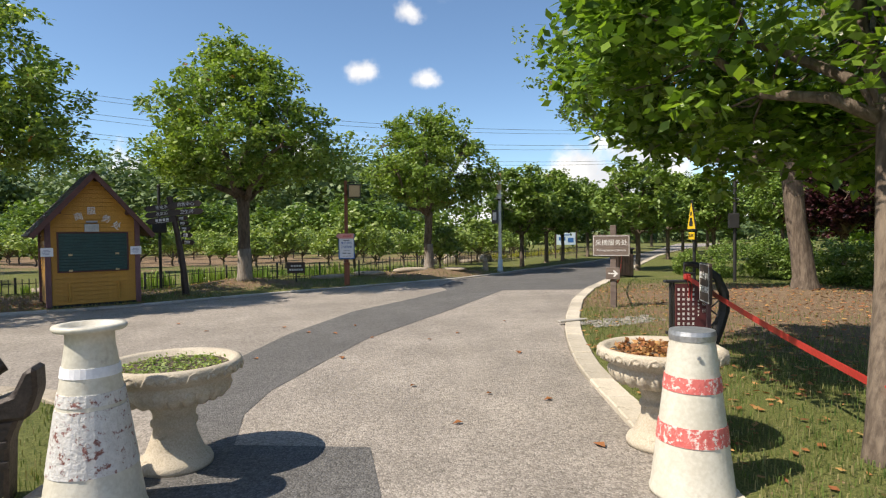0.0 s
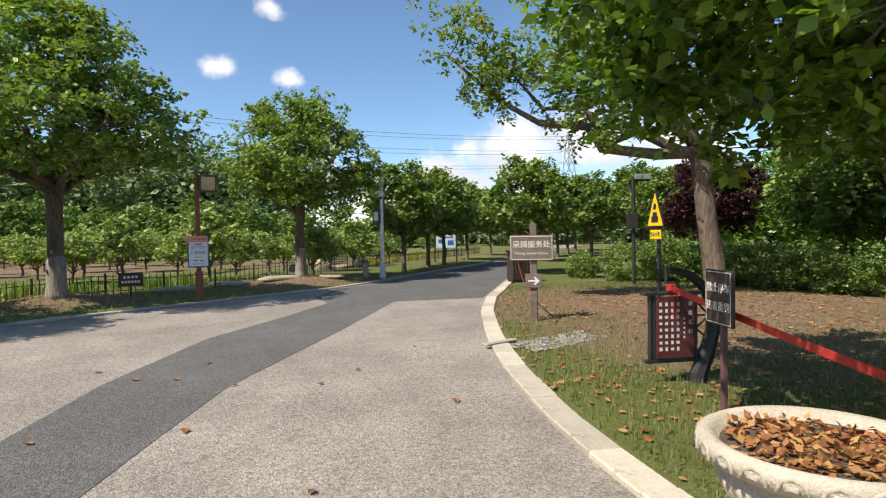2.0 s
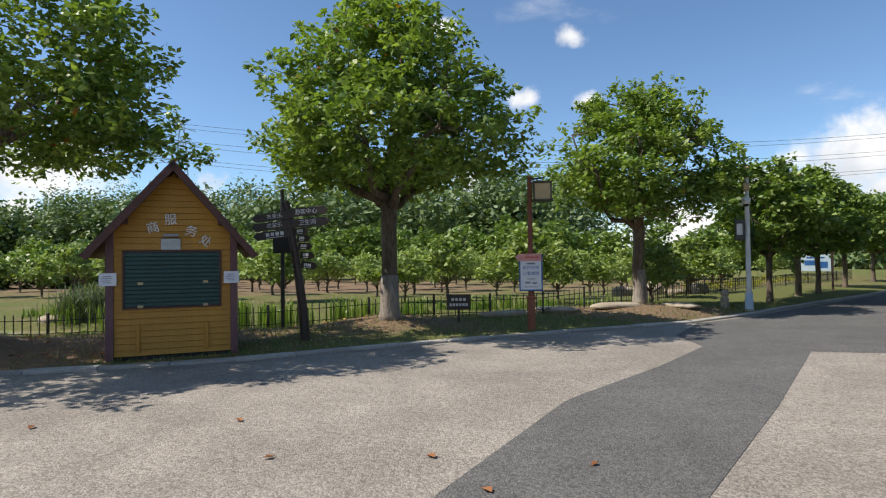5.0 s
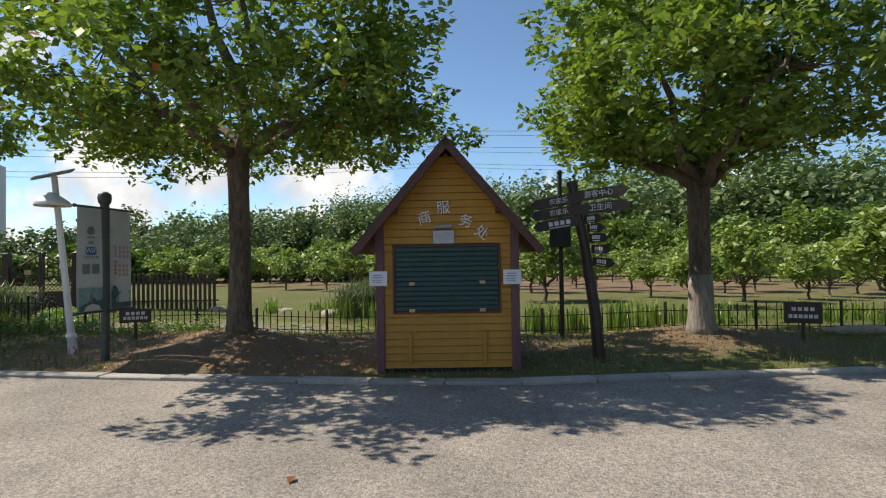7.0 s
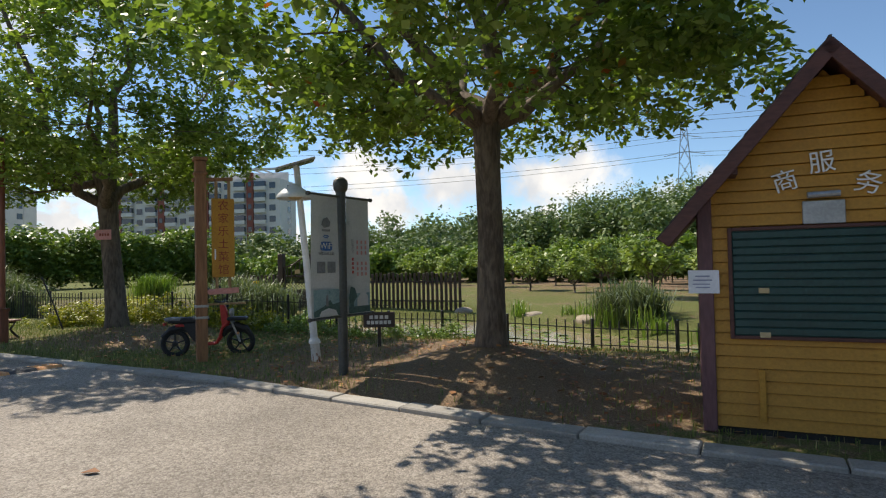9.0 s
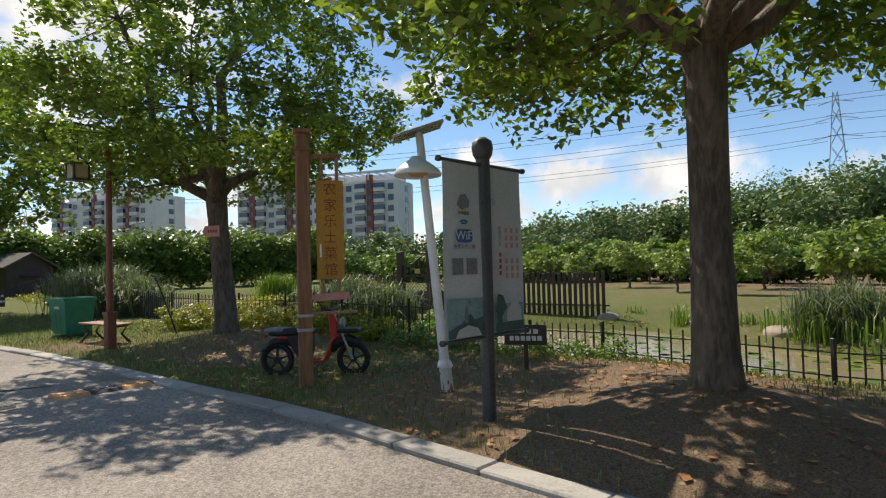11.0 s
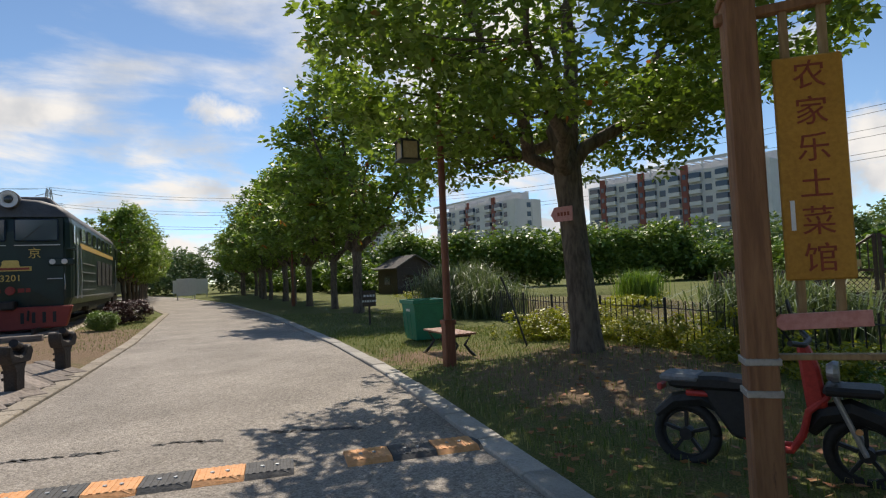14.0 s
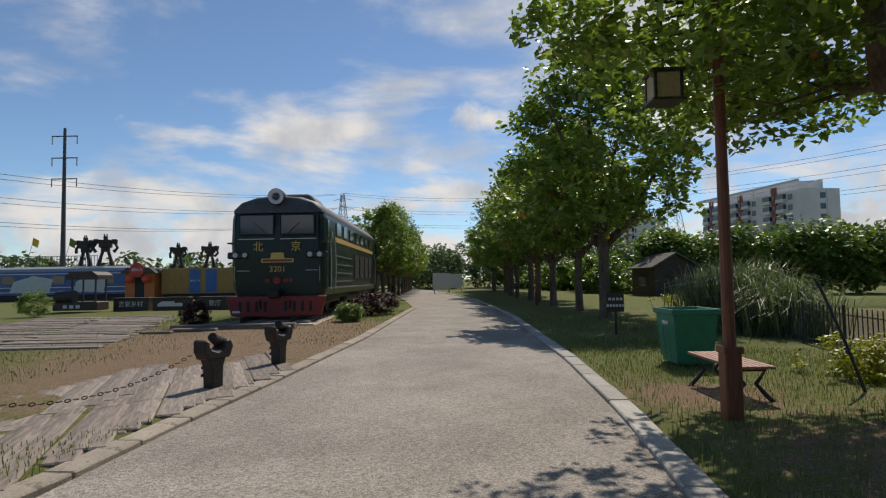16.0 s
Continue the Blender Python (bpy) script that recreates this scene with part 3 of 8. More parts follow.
MAT["loco_roof"] = surface("dusty_grey_roof", (0.055, 0.055, 0.06), (0.10, 0.10, 0.105), 3, 0.6, bump=0.15)
MAT["loco_red"] = surface("faded_red_paint", (0.22, 0.025, 0.02), (0.32, 0.05, 0.035), 3, 0.55, bump=0.15, c=(0.13, 0.03, 0.025), c_amount=0.35)
MAT["cream"] = surface("cream_stripe_paint", (0.58, 0.36, 0.09), (0.68, 0.45, 0.14), 3, 0.5, bump=0.05)
MAT["sleeper"] = surface("weathered_grey_sleeper", (0.14, 0.112, 0.092), (0.30, 0.25, 0.21), 3, 0.9, bump=0.8, fine=24, c=(0.09, 0.065, 0.05), c_amount=0.45, stretch=(0.12, 1, 1), vary=0.5)
MAT["kerb_worn"] = surface("worn_brown_kerb_stone", (0.22, 0.185, 0.14), (0.36, 0.31, 0.245), 2.5, 0.9, bump=0.4, fine=60, c=(0.17, 0.14, 0.10), c_amount=0.45, vary=0.35)
MAT["iron"] = surface("dark_rusty_iron", (0.022, 0.017, 0.015), (0.055, 0.042, 0.036), 6, 0.55, metal=0.3, bump=0.4, c=(0.10, 0.06, 0.04), c_amount=0.2)
MAT["concrete"] = surface("pale_concrete_render", (0.56, 0.56, 0.56), (0.66, 0.66, 0.65), 0.3, 0.85, bump=0.1, fine=6)
MAT["brick_red"] = surface("red_brown_facade", (0.20, 0.065, 0.05), (0.27, 0.095, 0.075), 0.5, 0.85, bump=0.1, fine=8)
MAT["glass"] = glass_material("dark_window_glass")
MAT["glass_blue"] = glass_material("bluish_window_glass", (0.03, 0.05, 0.08))
MAT["coach_blue"] = surface("blue_coach_paint", (0.02, 0.075, 0.24), (0.04, 0.12, 0.34), 1.5, 0.4, bump=0.05, c=(0.35, 0.42, 0.5), c_amount=0.3)
MAT["ochre_box"] = surface("ochre_container_paint", (0.30, 0.17, 0.04), (0.42, 0.25, 0.07), 1.5, 0.6, bump=0.2, stretch=(4, 4, 1))
MAT["orange"] = surface("orange_paint", (0.52, 0.14, 0.03), (0.64, 0.20, 0.05), 2, 0.6, bump=0.1)
MAT["lantern_red"] = surface("red_lantern_cloth", (0.62, 0.06, 0.03), (0.75, 0.10, 0.05), 4, 0.6, bump=0.1)

from mathutils.geometry import tessellate_polygon

# ---- plan ----
KERB_EAST = [(1.36, -8), (1.36, 3), (1.37, 4.5), (1.41, 6), (1.55, 7.2), (1.75, 8.4), (2.1, 10), (2.75, 12.4), (3.55, 14.6), (5.4, 18.6), (8.5, 25.5), (12.4, 34), (19, 46), (32, 66)]
KERB_NORTH = [(27, 67), (15, 42), (11.2, 35), (8.1, 29.4), (5.2, 25.2), (3.4, 22.6), (1.9, 20.2), (0.1, 18), (-1.6, 16.6), (-3.3, 15.15), (-4.98, 13.56), (-6.2, 12.3), (-7.5, 11.4), (-8.6, 10.7),
              (-9.8, 10.04), (-11, 9.35), (-12.4, 8.6), (-13.8, 7.65), (-16.3, 5.95), (-18, 4.75), (-20.9, 2.5), (-29.5, -4.7), (-42, -16.4), (-62, -38), (-85, -66)]
KERB_SOUTH = [(-81, -69), (-58, -41), (-38, -18.2), (-32.7, -12.3), (-21.5, -3.0), (-17.1, 0.35), (-15, 1.88), (-13.75, 2.85), (-11.5, 4.1), (-8.5, 5.1), (-5.6, 5.6), (-4.0, 5.55), (-3.2, 5.25), (-2.5, 4.55), (-2.15, 4.0), (-2.05, 3.0), (-2.0, -8)]
ROAD = KERB_EAST + KERB_NORTH + KERB_SOUTH
POND = [(-46, 1), (-30, 4.6), (-26, 6.3), (-21, 9.6), (-17, 12.3), (-15, 13.7), (-12.5, 14.9), (-9, 17), (-6.5, 18.2), (-7.5, 20), (-11, 19), (-13.5, 17.6), (-16, 17.2), (-19, 17), (-21.5, 14.2), (-24, 12.0), (-28, 11), (-33, 12), (-46, 9)]


def inside(px, py, poly):
    r = np.zeros(px.shape, bool)
    for (x0, y0), (x1, y1) in zip(poly, poly[1:] + poly[:1]):
        c = (y0 > py) != (y1 > py)
        r ^= c & (px < (x1 - x0) * (py - y0) / (y1 - y0 + 1e-12) + x0)
    return r


def edge_distance(px, py, line):
    d = np.full(px.shape, 1e9)
    for (x0, y0), (x1, y1) in zip(line, line[1:]):
        ll = (x1 - x0) ** 2 + (y1 - y0) ** 2
        s = np.clip(((px - x0) * (x1 - x0) + (py - y0) * (y1 - y0)) / ll, 0, 1)
        d = np.minimum(d, np.hypot(px - x0 - s * (x1 - x0), py - y0 - s * (y1 - y0)))
    return d


# centre, radius, height of the low mounds round the trunks
MOUNDS = ((-10.75, 11.55, 1.6, 0.34), (-12.4, 12.1, 1.3, 0.12), (-5.65, 16.6, 1.8, 0.20), (-0.4, 20.4, 2.2, 0.20), (-18.7, 7.8, 1.8, 0.16), (7.6, 12.4, 1.6, 0.15), (-16.6, 8.0, 1.2, 0.08))


def height(x, y):
    """Height of the ground; the road's bed lies lower."""
    x, y = np.asarray(x, float), np.asarray(y, float)
    road = inside(x, y, ROAD)
    de = edge_distance(x, y, ROAD + ROAD[:1])
    z = -0.03 + 0.058 * np.clip((de - 0.12) / 0.16, 0, 1) + 0.02 * np.clip(de / 3, 0, 1) + 0.012 * np.sin(x * 1.7 + np.cos(y * 1.3)) * np.clip(de / 2, 0, 1)
    for cx, cy, r, h in MOUNDS:
        z = z + h * np.exp(-((x - cx) ** 2 + (y - cy) ** 2) / (r * r / 2)) * np.clip(de / 0.8, 0, 1)
    z = np.where(road, -0.07, z)
    pond = inside(x, y, POND)
    dp = edge_distance(x, y, POND + POND[:1])
    bank = np.where(pond, -0.25 - 0.9 * np.clip(dp / 1.5, 0, 1), -0.25 * np.clip(1 - dp / 1.6, 0, 1))
    z = z + np.where(road, 0, bank)
    # orchard lies a little lower than the road
    z = z - np.where(road, 0, 0.35 * np.clip((y - 22 + 0.25 * x) / 12, 0, 1) * np.clip((-x + 2 + y * 0.2) / 5, 0, 1) * np.clip(de / 4 - 1, 0, 1))
    return z


def ground_z(x, y):
    return float(height(np.array([x]), np.array([y]))[0])


def build_ground():
    def axis(lo, hi, step):
        inner = np.arange(lo, hi + step / 2, step)
        out = [25, 60, 140, 400, 1200, 3500]
        return np.concatenate((lo - np.array(out[::-1]), inner, hi + np.array(out)))
    xs, ys = axis(-58, 26, 0.28), axis(-34, 58, 0.28)
    gx, gy = np.meshgrid(xs, ys)
    z = height(gx, gy)
    far = (np.abs(gx + 16) > 60) | (np.abs(gy - 12) > 60)
    road = inside(gx, gy, ROAD)
    z = np.where(far & ~road, 0.0, z)
    verts = np.stack((gx, gy, z), axis=-1).reshape(-1, 3)
    nx, ny = len(xs), len(ys)
    i = (np.arange(ny - 1)[:, None] * nx + np.arange(nx - 1)[None, :]).ravel()
    me = mesh_np("ground", verts, np.stack((i, i + 1, i + nx + 1, i + nx), axis=1), 4, MAT["ground"], True)
    bare = np.zeros(gx.shape)
    for cx, cy, r, h in MOUNDS:
        bare += 0.55 * np.exp(-((gx - cx) ** 2 + (gy - cy) ** 2) / (r * r))
    for cx, cy, r, a in BARE:
        bare += a * np.exp(-((gx - cx) ** 2 + (gy - cy) ** 2) / (r * r))
    at = me.attributes.new("bare", "FLOAT", "POINT")
    at.data.foreach_set("value", np.clip(bare, 0, 1.2).astype(np.float32).ravel())
    tagged(new("ground", me), "grassy verge and orchard ground with bare brown earth", "ground", kind="structure")


# worn, bare spots: centre, radius, amount; the first also stands for sun dapples
BARE = ((-10.3, 10.8, 1.3, 0.3), (5.5, 12.5, 3.0, 0.9), (8, 9, 3.0, 0.7), (4.5, 8.5, 1.6, 0.35), (-19.0, -4.5, 3.2, 0.75), (-22, -7.5, 3, 0.8), (-15, -1.5, 2.5, 0.4), (-19.3, 5.1, 0.6, 0.9), (-13.5, 10.6, 2.0, 0.35), (-10, 11.6, 1.6, 0.4), (-8.5, 13.6, 2, 0.5), (-20, 40, 14, 0.55), (-40, 40, 16, 0.5), (5, 45, 10, 0.3))
build_ground()


def flat_sheet(name, outline, z, mat, label, category):
    tris = tessellate_polygon([[Vector((x, y, 0)) for x, y in outline]])
    fl = []
    for i, j, k in tris:
        (x0, y0), (x1, y1), (x2, y2) = outline[i], outline[j], outline[k]
        fl.append((i, j, k) if (x1 - x0) * (y2 - y0) - (x2 - x0) * (y1 - y0) > 0 else (i, k, j))
    me = mesh_np(name, [(x, y, z) for x, y in outline], fl, 3, mat)
    return tagged(new(name, me), label, category, kind="structure")


flat_sheet("road", ROAD, 0.0, MAT["asphalt"], "pale worn asphalt road with stone chips", "road")
STRIP = [(-0.34, 2.6), (-0.36, 3.2), (-0.51, 3.93), (-1.46, 4.0), (-1.63, 4.7), (-1.62, 5.41), (-1.36, 6.7), (-1.06, 8.07), (0.2, 11.2), (1.51, 14.71), (3.5, 14.68), (5.3, 18.6), (8.4, 25.5), (12.2, 34), (18.6, 46),
         (15.2, 42), (11.3, 34.9), (8.2, 29.3), (5.3, 25.1), (3.5, 22.5), (2.0, 20.1), (0.5, 18.3), (-0.15, 16.2), (0.1, 14.9), (-0.7, 13.0), (-1.55, 11.3), (-1.72, 10.9), (-2.28, 8.5), (-2.46, 6.7), (-2.3, 5.0), (-1.95, 3.9), (-1.9, 2.6)]
flat_sheet("road_patch", STRIP, 0.004, MAT["asphalt_dark"], "dark strip of newer asphalt in the road", "road")
flat_sheet("pond_water", POND, -0.33, MAT["water"], "still brownish pond water", "water")


def kerb_run(line, start, end, width, step, mat, label, top=0.042):
    """A row of kerb stones outside the line, each a stone of its own."""
    pts = [Vector((x, y)) for x, y in line]
    lengths = [0.0]
    for a, b in zip(pts, pts[1:]):
        lengths.append(lengths[-1] + (b - a).length)

    def along(s):
        for k in range(len(pts) - 1):
            if s <= lengths[k + 1] or k == len(pts) - 2:
                d = (pts[k + 1] - pts[k]).normalized()
                return pts[k] + d * (s - lengths[k]), d
    rng = random.Random(len(line))
    run = thing("kerb", pose(0, 0, 0), label, "kerb", kind="structure")
    shapes = {}
    s = start
    while s < min(end, lengths[-1] - step):
        ln = step
        (p, d), (q, _) = along(s), along(s + ln)
        d = (q - p).normalized()
        key = round((q - p).length, 2)
        if key not in shapes:
            shapes[key] = to_mesh(box(0.004, key - 0.006, -width, -0.004, -0.12, top, 0.012), "kerb_stone", mat)
        o = part("kerb_stone", shapes[key], None, run)
        o.matrix_basis = pose(p.x, p.y, rng.uniform(-0.008, 0.006), rng.uniform(-0.7, 0.7), 0, math.degrees(math.atan2(d.y, d.x)))
        s += ln
    return run


kerb_run(KERB_EAST, 10.5, 46, 0.24, 0.62, MAT["kerb"], "pale concrete kerb stones along the grass")
kerb_run(KERB_NORTH, 40, 138, 0.22, 0.85, MAT["kerb_grey"], "grey concrete kerb stones beside the verge")
kerb_run(KERB_SOUTH, 40, 146, 0.24, 0.8, MAT["kerb_worn"], "worn concrete kerb stones beside the verge")

# ---- trees ----
camphor = "round-crowned camphor tree with a bare brown trunk"
T_A = tree_meshes(11, 6.95, 3.3, 2.1, 2.3, 0.17, 300, 108, 0.14, ball=0.46, lumpy=0.5, low=0.34)
T_B = tree_meshes(12, 6.3, 2.8, 1.8, 1.95, 0.15, 235, 102, 0.14, ball=0.43, lumpy=0.5, low=0.36)
T_C = tree_meshes(13, 7.4, 4.4, 2.25, 2.65, 0.165, 290, 126, 0.125, limbs=8, ball=0.48, lumpy=0.42, low=0.28, squash=0.86, droop=0.35)
T_D = tree_meshes(14, 8.8, 4.1, 2.3, 2.6, 0.20, 390, 126, 0.12, lean=(-0.25, 0.1), ball=0.48, low=0.30)
tree(T_A, -5.52, 16.2, ground_z(-5.52, 16.2) - 0.03, camphor + " on a mound", 20, limewash=0.9, trunk_r=0.17)
tree(T_B, -0.5, 20.9, ground_z(-0.5, 20.9) - 0.03, "young round-crowned camphor tree with a limewashed foot", 100, limewash=0.9, trunk_r=0.15)
tree(T_C, -10.8, 11.58, ground_z(-10.8, 11.58) - 0.03, "large camphor tree with a thick furrowed trunk", 200)
tree(T_D, -18.8, 7.5, ground_z(-18.8, 7.5) - 0.03, "large camphor tree with forked trunk beside the road", 60)
T_S1 = tree_meshes(21, 8.9, 3.6, 2.3, 2.2, 0.17, 230, 60, 0.22, ball=0.56)
T_S2 = tree_meshes(22, 8.2, 3.1, 2.0, 2.1, 0.15, 200, 60, 0.22, ball=0.54)
T_N = tree_meshes(23, 4.6, 2.0, 1.15, 1.4, 0.09, 110, 78, 0.18, mat="leaf_hedge", ball=0.42)
rng = random.Random(5)
for k in range(13):
    x, y = -29.7 - 3.9 * k * 0.78, -1.3 - 3.9 * k * 0.68
    tree((T_S1, T_S2)[k % 2], x + rng.uniform(-0.4, 0.4), y + rng.uniform(-0.4, 0.4), ground_z(x, y) - 0.05, "leafy camphor tree in the row along the road", rng.uniform(0, 360), rng.uniform(0.88, 1.05), "row of trees along the south-west road")
for k in range(9):
    x, y = -36.0 - 5.0 * k * 0.74, -18.4 - 5.0 * k * 0.68
    tree((T_S2, T_S1)[k % 2], x, y, ground_z(x, y) - 0.05, "leafy camphor tree beyond the locomotive", rng.uniform(0, 360), rng.uniform(0.7, 0.85), "row of trees along the south-west road")
for x, y, s in ((3.3, 24.3, 1.0), (4.8, 27.0, 1.05), (5.9, 28.7, 1.0), (8.2, 33.0, 1.05), (11.5, 39.0, 1.05), (15.5, 46, 1.1), (19, 53, 1.2)):
    tree(T_N, x, y, ground_z(x, y) - 0.03, "small dense round-crowned tree beside the road", rng.uniform(0, 360), s, "row of trees along the north-east road")
for x, y, s in ((7.1, 21.2, 0.97), (12.7, 27.3, 1.0), (11.2, 29, 1.05), (14.0, 34, 1.0), (16.5, 38, 1.1), (20, 44, 1.2), (17, 30, 1.2), (21, 36, 1.3), (15, 24.5, 1.0)):
    tree(T_N, x, y, ground_z(x, y) - 0.03, "small dense round-crowned tree on the grass", rng.uniform(0, 360), s, "trees on the grass by the north-east road")
# the tall tree by the hedge, with a long limb reaching over the lawn
T_R = tree_meshes(31, 8.4, 3.3, 3.2, 2.9, 0.21, 210, 96, 0.115, lean=(-0.3, 0.1), shift=(1.0, 0.2), ball=0.46, extra=(((-3.9, 0.8, 4.3), 30, 0.8), ((-5.3, 0.8, 4.7), 30, 0.9), ((-3.4, 0.3, 6.3), 34, 1.2)), flare=1.7)
tree(T_R, 7.75, 12.45, ground_z(7.75, 12.45) - 0.03, "tall tree with a long limb reaching over the lawn", 0)
T_NEAR = tree_meshes(32, 6.6, 2.95, 1.6, 2.2, 0.085, 330, 150, 0.115, lean=(0.35, 0.4), shift=(0.6, 1.1), mat="leaf_dark", ball=0.48, low=0.36)
tree(T_NEAR, 2.65, 3.5, ground_z(2.65, 3.5) - 0.03, "glossy-leaved evergreen tree beside the entrance", 0)
T_P = tree_meshes(33, 5.2, 2.6, 0.9, 1.3, 0.12, 130, 120, 0.17, mat="leaf_purple", ball=0.5)
tree(T_P, 15.5, 22.5, ground_z(15.5, 22.5) - 0.03, "purple-leaved plum tree behind the hedge", 0)
T_E = tree_meshes(34, 7.0, 3.2, 1.0, 2.0, 0.15, 160, 66, 0.26, mat="leaf_hedge", ball=0.65)
for x, y, s in ((14.5, 15.5, 0.85), (17.5, 18.5, 0.9), (14, 10.5, 1.0), (12.5, 6.0, 0.95), (17, 13, 1.1), (16, 4, 1.1), (19, 8, 1.1), (11, 1.5, 1.0)):
    tree(T_E, x, y, ground_z(x, y) - 0.05, "broad dark green tree behind the hedge", rng.uniform(0, 360), s, "trees behind the hedge")

# orchard
T_O = [tree_meshes(40 + k, 2.25, 1.3, 0.65, 0.5, 0.05, 40, 42, 0.18, mat="leaf_orchard", limbs=5, ball=0.36, lumpy=0.5) for k in range(3)]
orng = random.Random(9)
for row in range(9):
    for k in range(18):
        x, y = -62 + k * 3.9 + orng.uniform(-0.6, 0.6) + row * 0.7, 23.0 + row * 3.4 + orng.uniform(-0.5, 0.5) - 0.06 * (k * 3.9 - 52)
        if x > 2.0 + 0.30 * (y - 24) or inside(np.array([x]), np.array([y]), POND)[0] or edge_distance(np.array([x]), np.array([y]), POND)[0] < 2:
            continue
        tree(T_O[(row + k) % 3], x, y, ground_z(x, y) - 0.04, "low spreading fruit tree in the orchard", orng.uniform(0, 360), orng.uniform(0.8, 1.15), "fruit trees in the orchard", name="fruit_tree")


def woods(name, spots, mat, label, seed, leaf=0.55, clumps=26, per=34, low=0.5):
    """Many far trees as one body of leaves: x, y, height, radius."""
    r = np.random.default_rng(seed)
    cs = []
    for x, y, h, rad in spots:
        d = r.normal(0, 1, (clumps, 3))
        d /= np.linalg.norm(d, axis=1)[:, None]
        d *= r.uniform(0.3, 1.0, (clumps, 1)) ** 0.4
        cs.append(d * [rad, rad, h * 0.42] + [x, y, h * low])
    me = leaves_mesh(name, leaf_cloud(r, np.concatenate(cs), 0.17 * np.mean([s[2] for s in spots]), per, leaf, flat=0.9), mat)
    return tagged(new(name, me), label, "woods", kind="stuff")


wr = random.Random(3)
woods("hedge_row", [(-66 + k * 1.7, 55 - 0.06 * (k * 1.7 - 40) + wr.uniform(-1, 1), wr.uniform(3.6, 5.2), 1.7) for k in range(46)], MAT["leaf_hedge"], "dense row of dark green trees behind the orchard", 1, 0.42, 20, 50)
woods("far_woods", [(wr.uniform(-150, -2), wr.uniform(78, 100), wr.uniform(9.5, 15.5), wr.uniform(3, 5)) for _ in range(150)], MAT["leaf_far"], "distant mixed green woods on the skyline", 2, 0.95, 24, 24)
woods("poplar_belt", [(-150 + k * 1.5 + wr.uniform(-1, 1), 128 + wr.uniform(-4, 4) + 0.1 * k, wr.uniform(20, 26), 2.3) for k in range(100)], MAT["leaf_far"], "distant belt of tall slim poplars", 3, 0.9, 18, 30)
woods("west_thicket", [(-62 + k * 0.75, 12.5 + 0.55 * k + wr.uniform(-2.0, 2.0), wr.uniform(1.7, 3.0), 1.5) for k in range(46)], MAT["leaf_hedge"], "dense dark green thicket beyond the pond", 4, 0.38, 20, 44)
woods("west_woods", [(-95 + wr.uniform(-8, 8), -30 + k * 1.9, wr.uniform(5, 8), 3) for k in range(50)], MAT["leaf_far"], "distant green trees below the apartment blocks", 5, 0.72, 24, 26)
woods("east_woods", [(26 + 0.5 * (k % 15) + wr.uniform(-2, 6), -4 + k * 0.85, wr.uniform(5, 8), 2.6) for k in range(60)], MAT["leaf_dark"], "dense green trees behind the lawn", 6, 0.5, 20, 30)
woods("north_east_woods", [(wr.uniform(10, 85), wr.uniform(72, 100), wr.uniform(3.5, 5.5), 3) for _ in range(70)], MAT["leaf_far"], "distant trees at the end of the road", 7, 0.85, 24, 22)
woods("south_west_thicket", [(-78 + k * 0.9, -38 + 1.05 * k + wr.uniform(-3, 3), wr.uniform(2.2, 3.6), 1.8) for k in range(28)], MAT["leaf_hedge"], "dark thicket behind the row of trees", 8, 0.4, 20, 50)
woods("south_woods", [(-130 + k * 2.6, -105 + 0.3 * k + wr.uniform(-6, 6), wr.uniform(4, 8), 3.0) for k in range(70)], MAT["leaf_far"], "distant low trees on the horizon", 9, 1.0, 18, 20)
woods("road_end_woods", [(-72 - wr.uniform(0, 20), -62 + k * 1.0 + wr.uniform(-2, 2), wr.uniform(5, 8), 2.6) for k in range(34)], MAT["leaf_far"], "leafy trees closing the end of the road", 10, 0.5, 22, 44)
woods("pond_thicket", [(-53 - 0.2 * k, -9.5 + 0.75 * k + wr.uniform(-1.5, 1.5), wr.uniform(3.8, 5.2), 1.7) for k in range(31)], MAT["leaf_hedge"], "dense dark green trees closing the pond garden", 12, 0.36, 24, 56)
woods("north_west_woods", [(-112 + wr.uniform(-12, 12), 50 + k * 0.9, wr.uniform(8, 13), 3.4) for k in range(60)], MAT["leaf_far"], "distant green woods beside the apartment blocks", 11, 0.85, 24, 22)

# ---- yellow hut ----
def faces(fx, fy):
    """The turn that makes a thing's front, its -y side, look along (fx, fy)."""
    return math.degrees(math.atan2(fx, -fy))


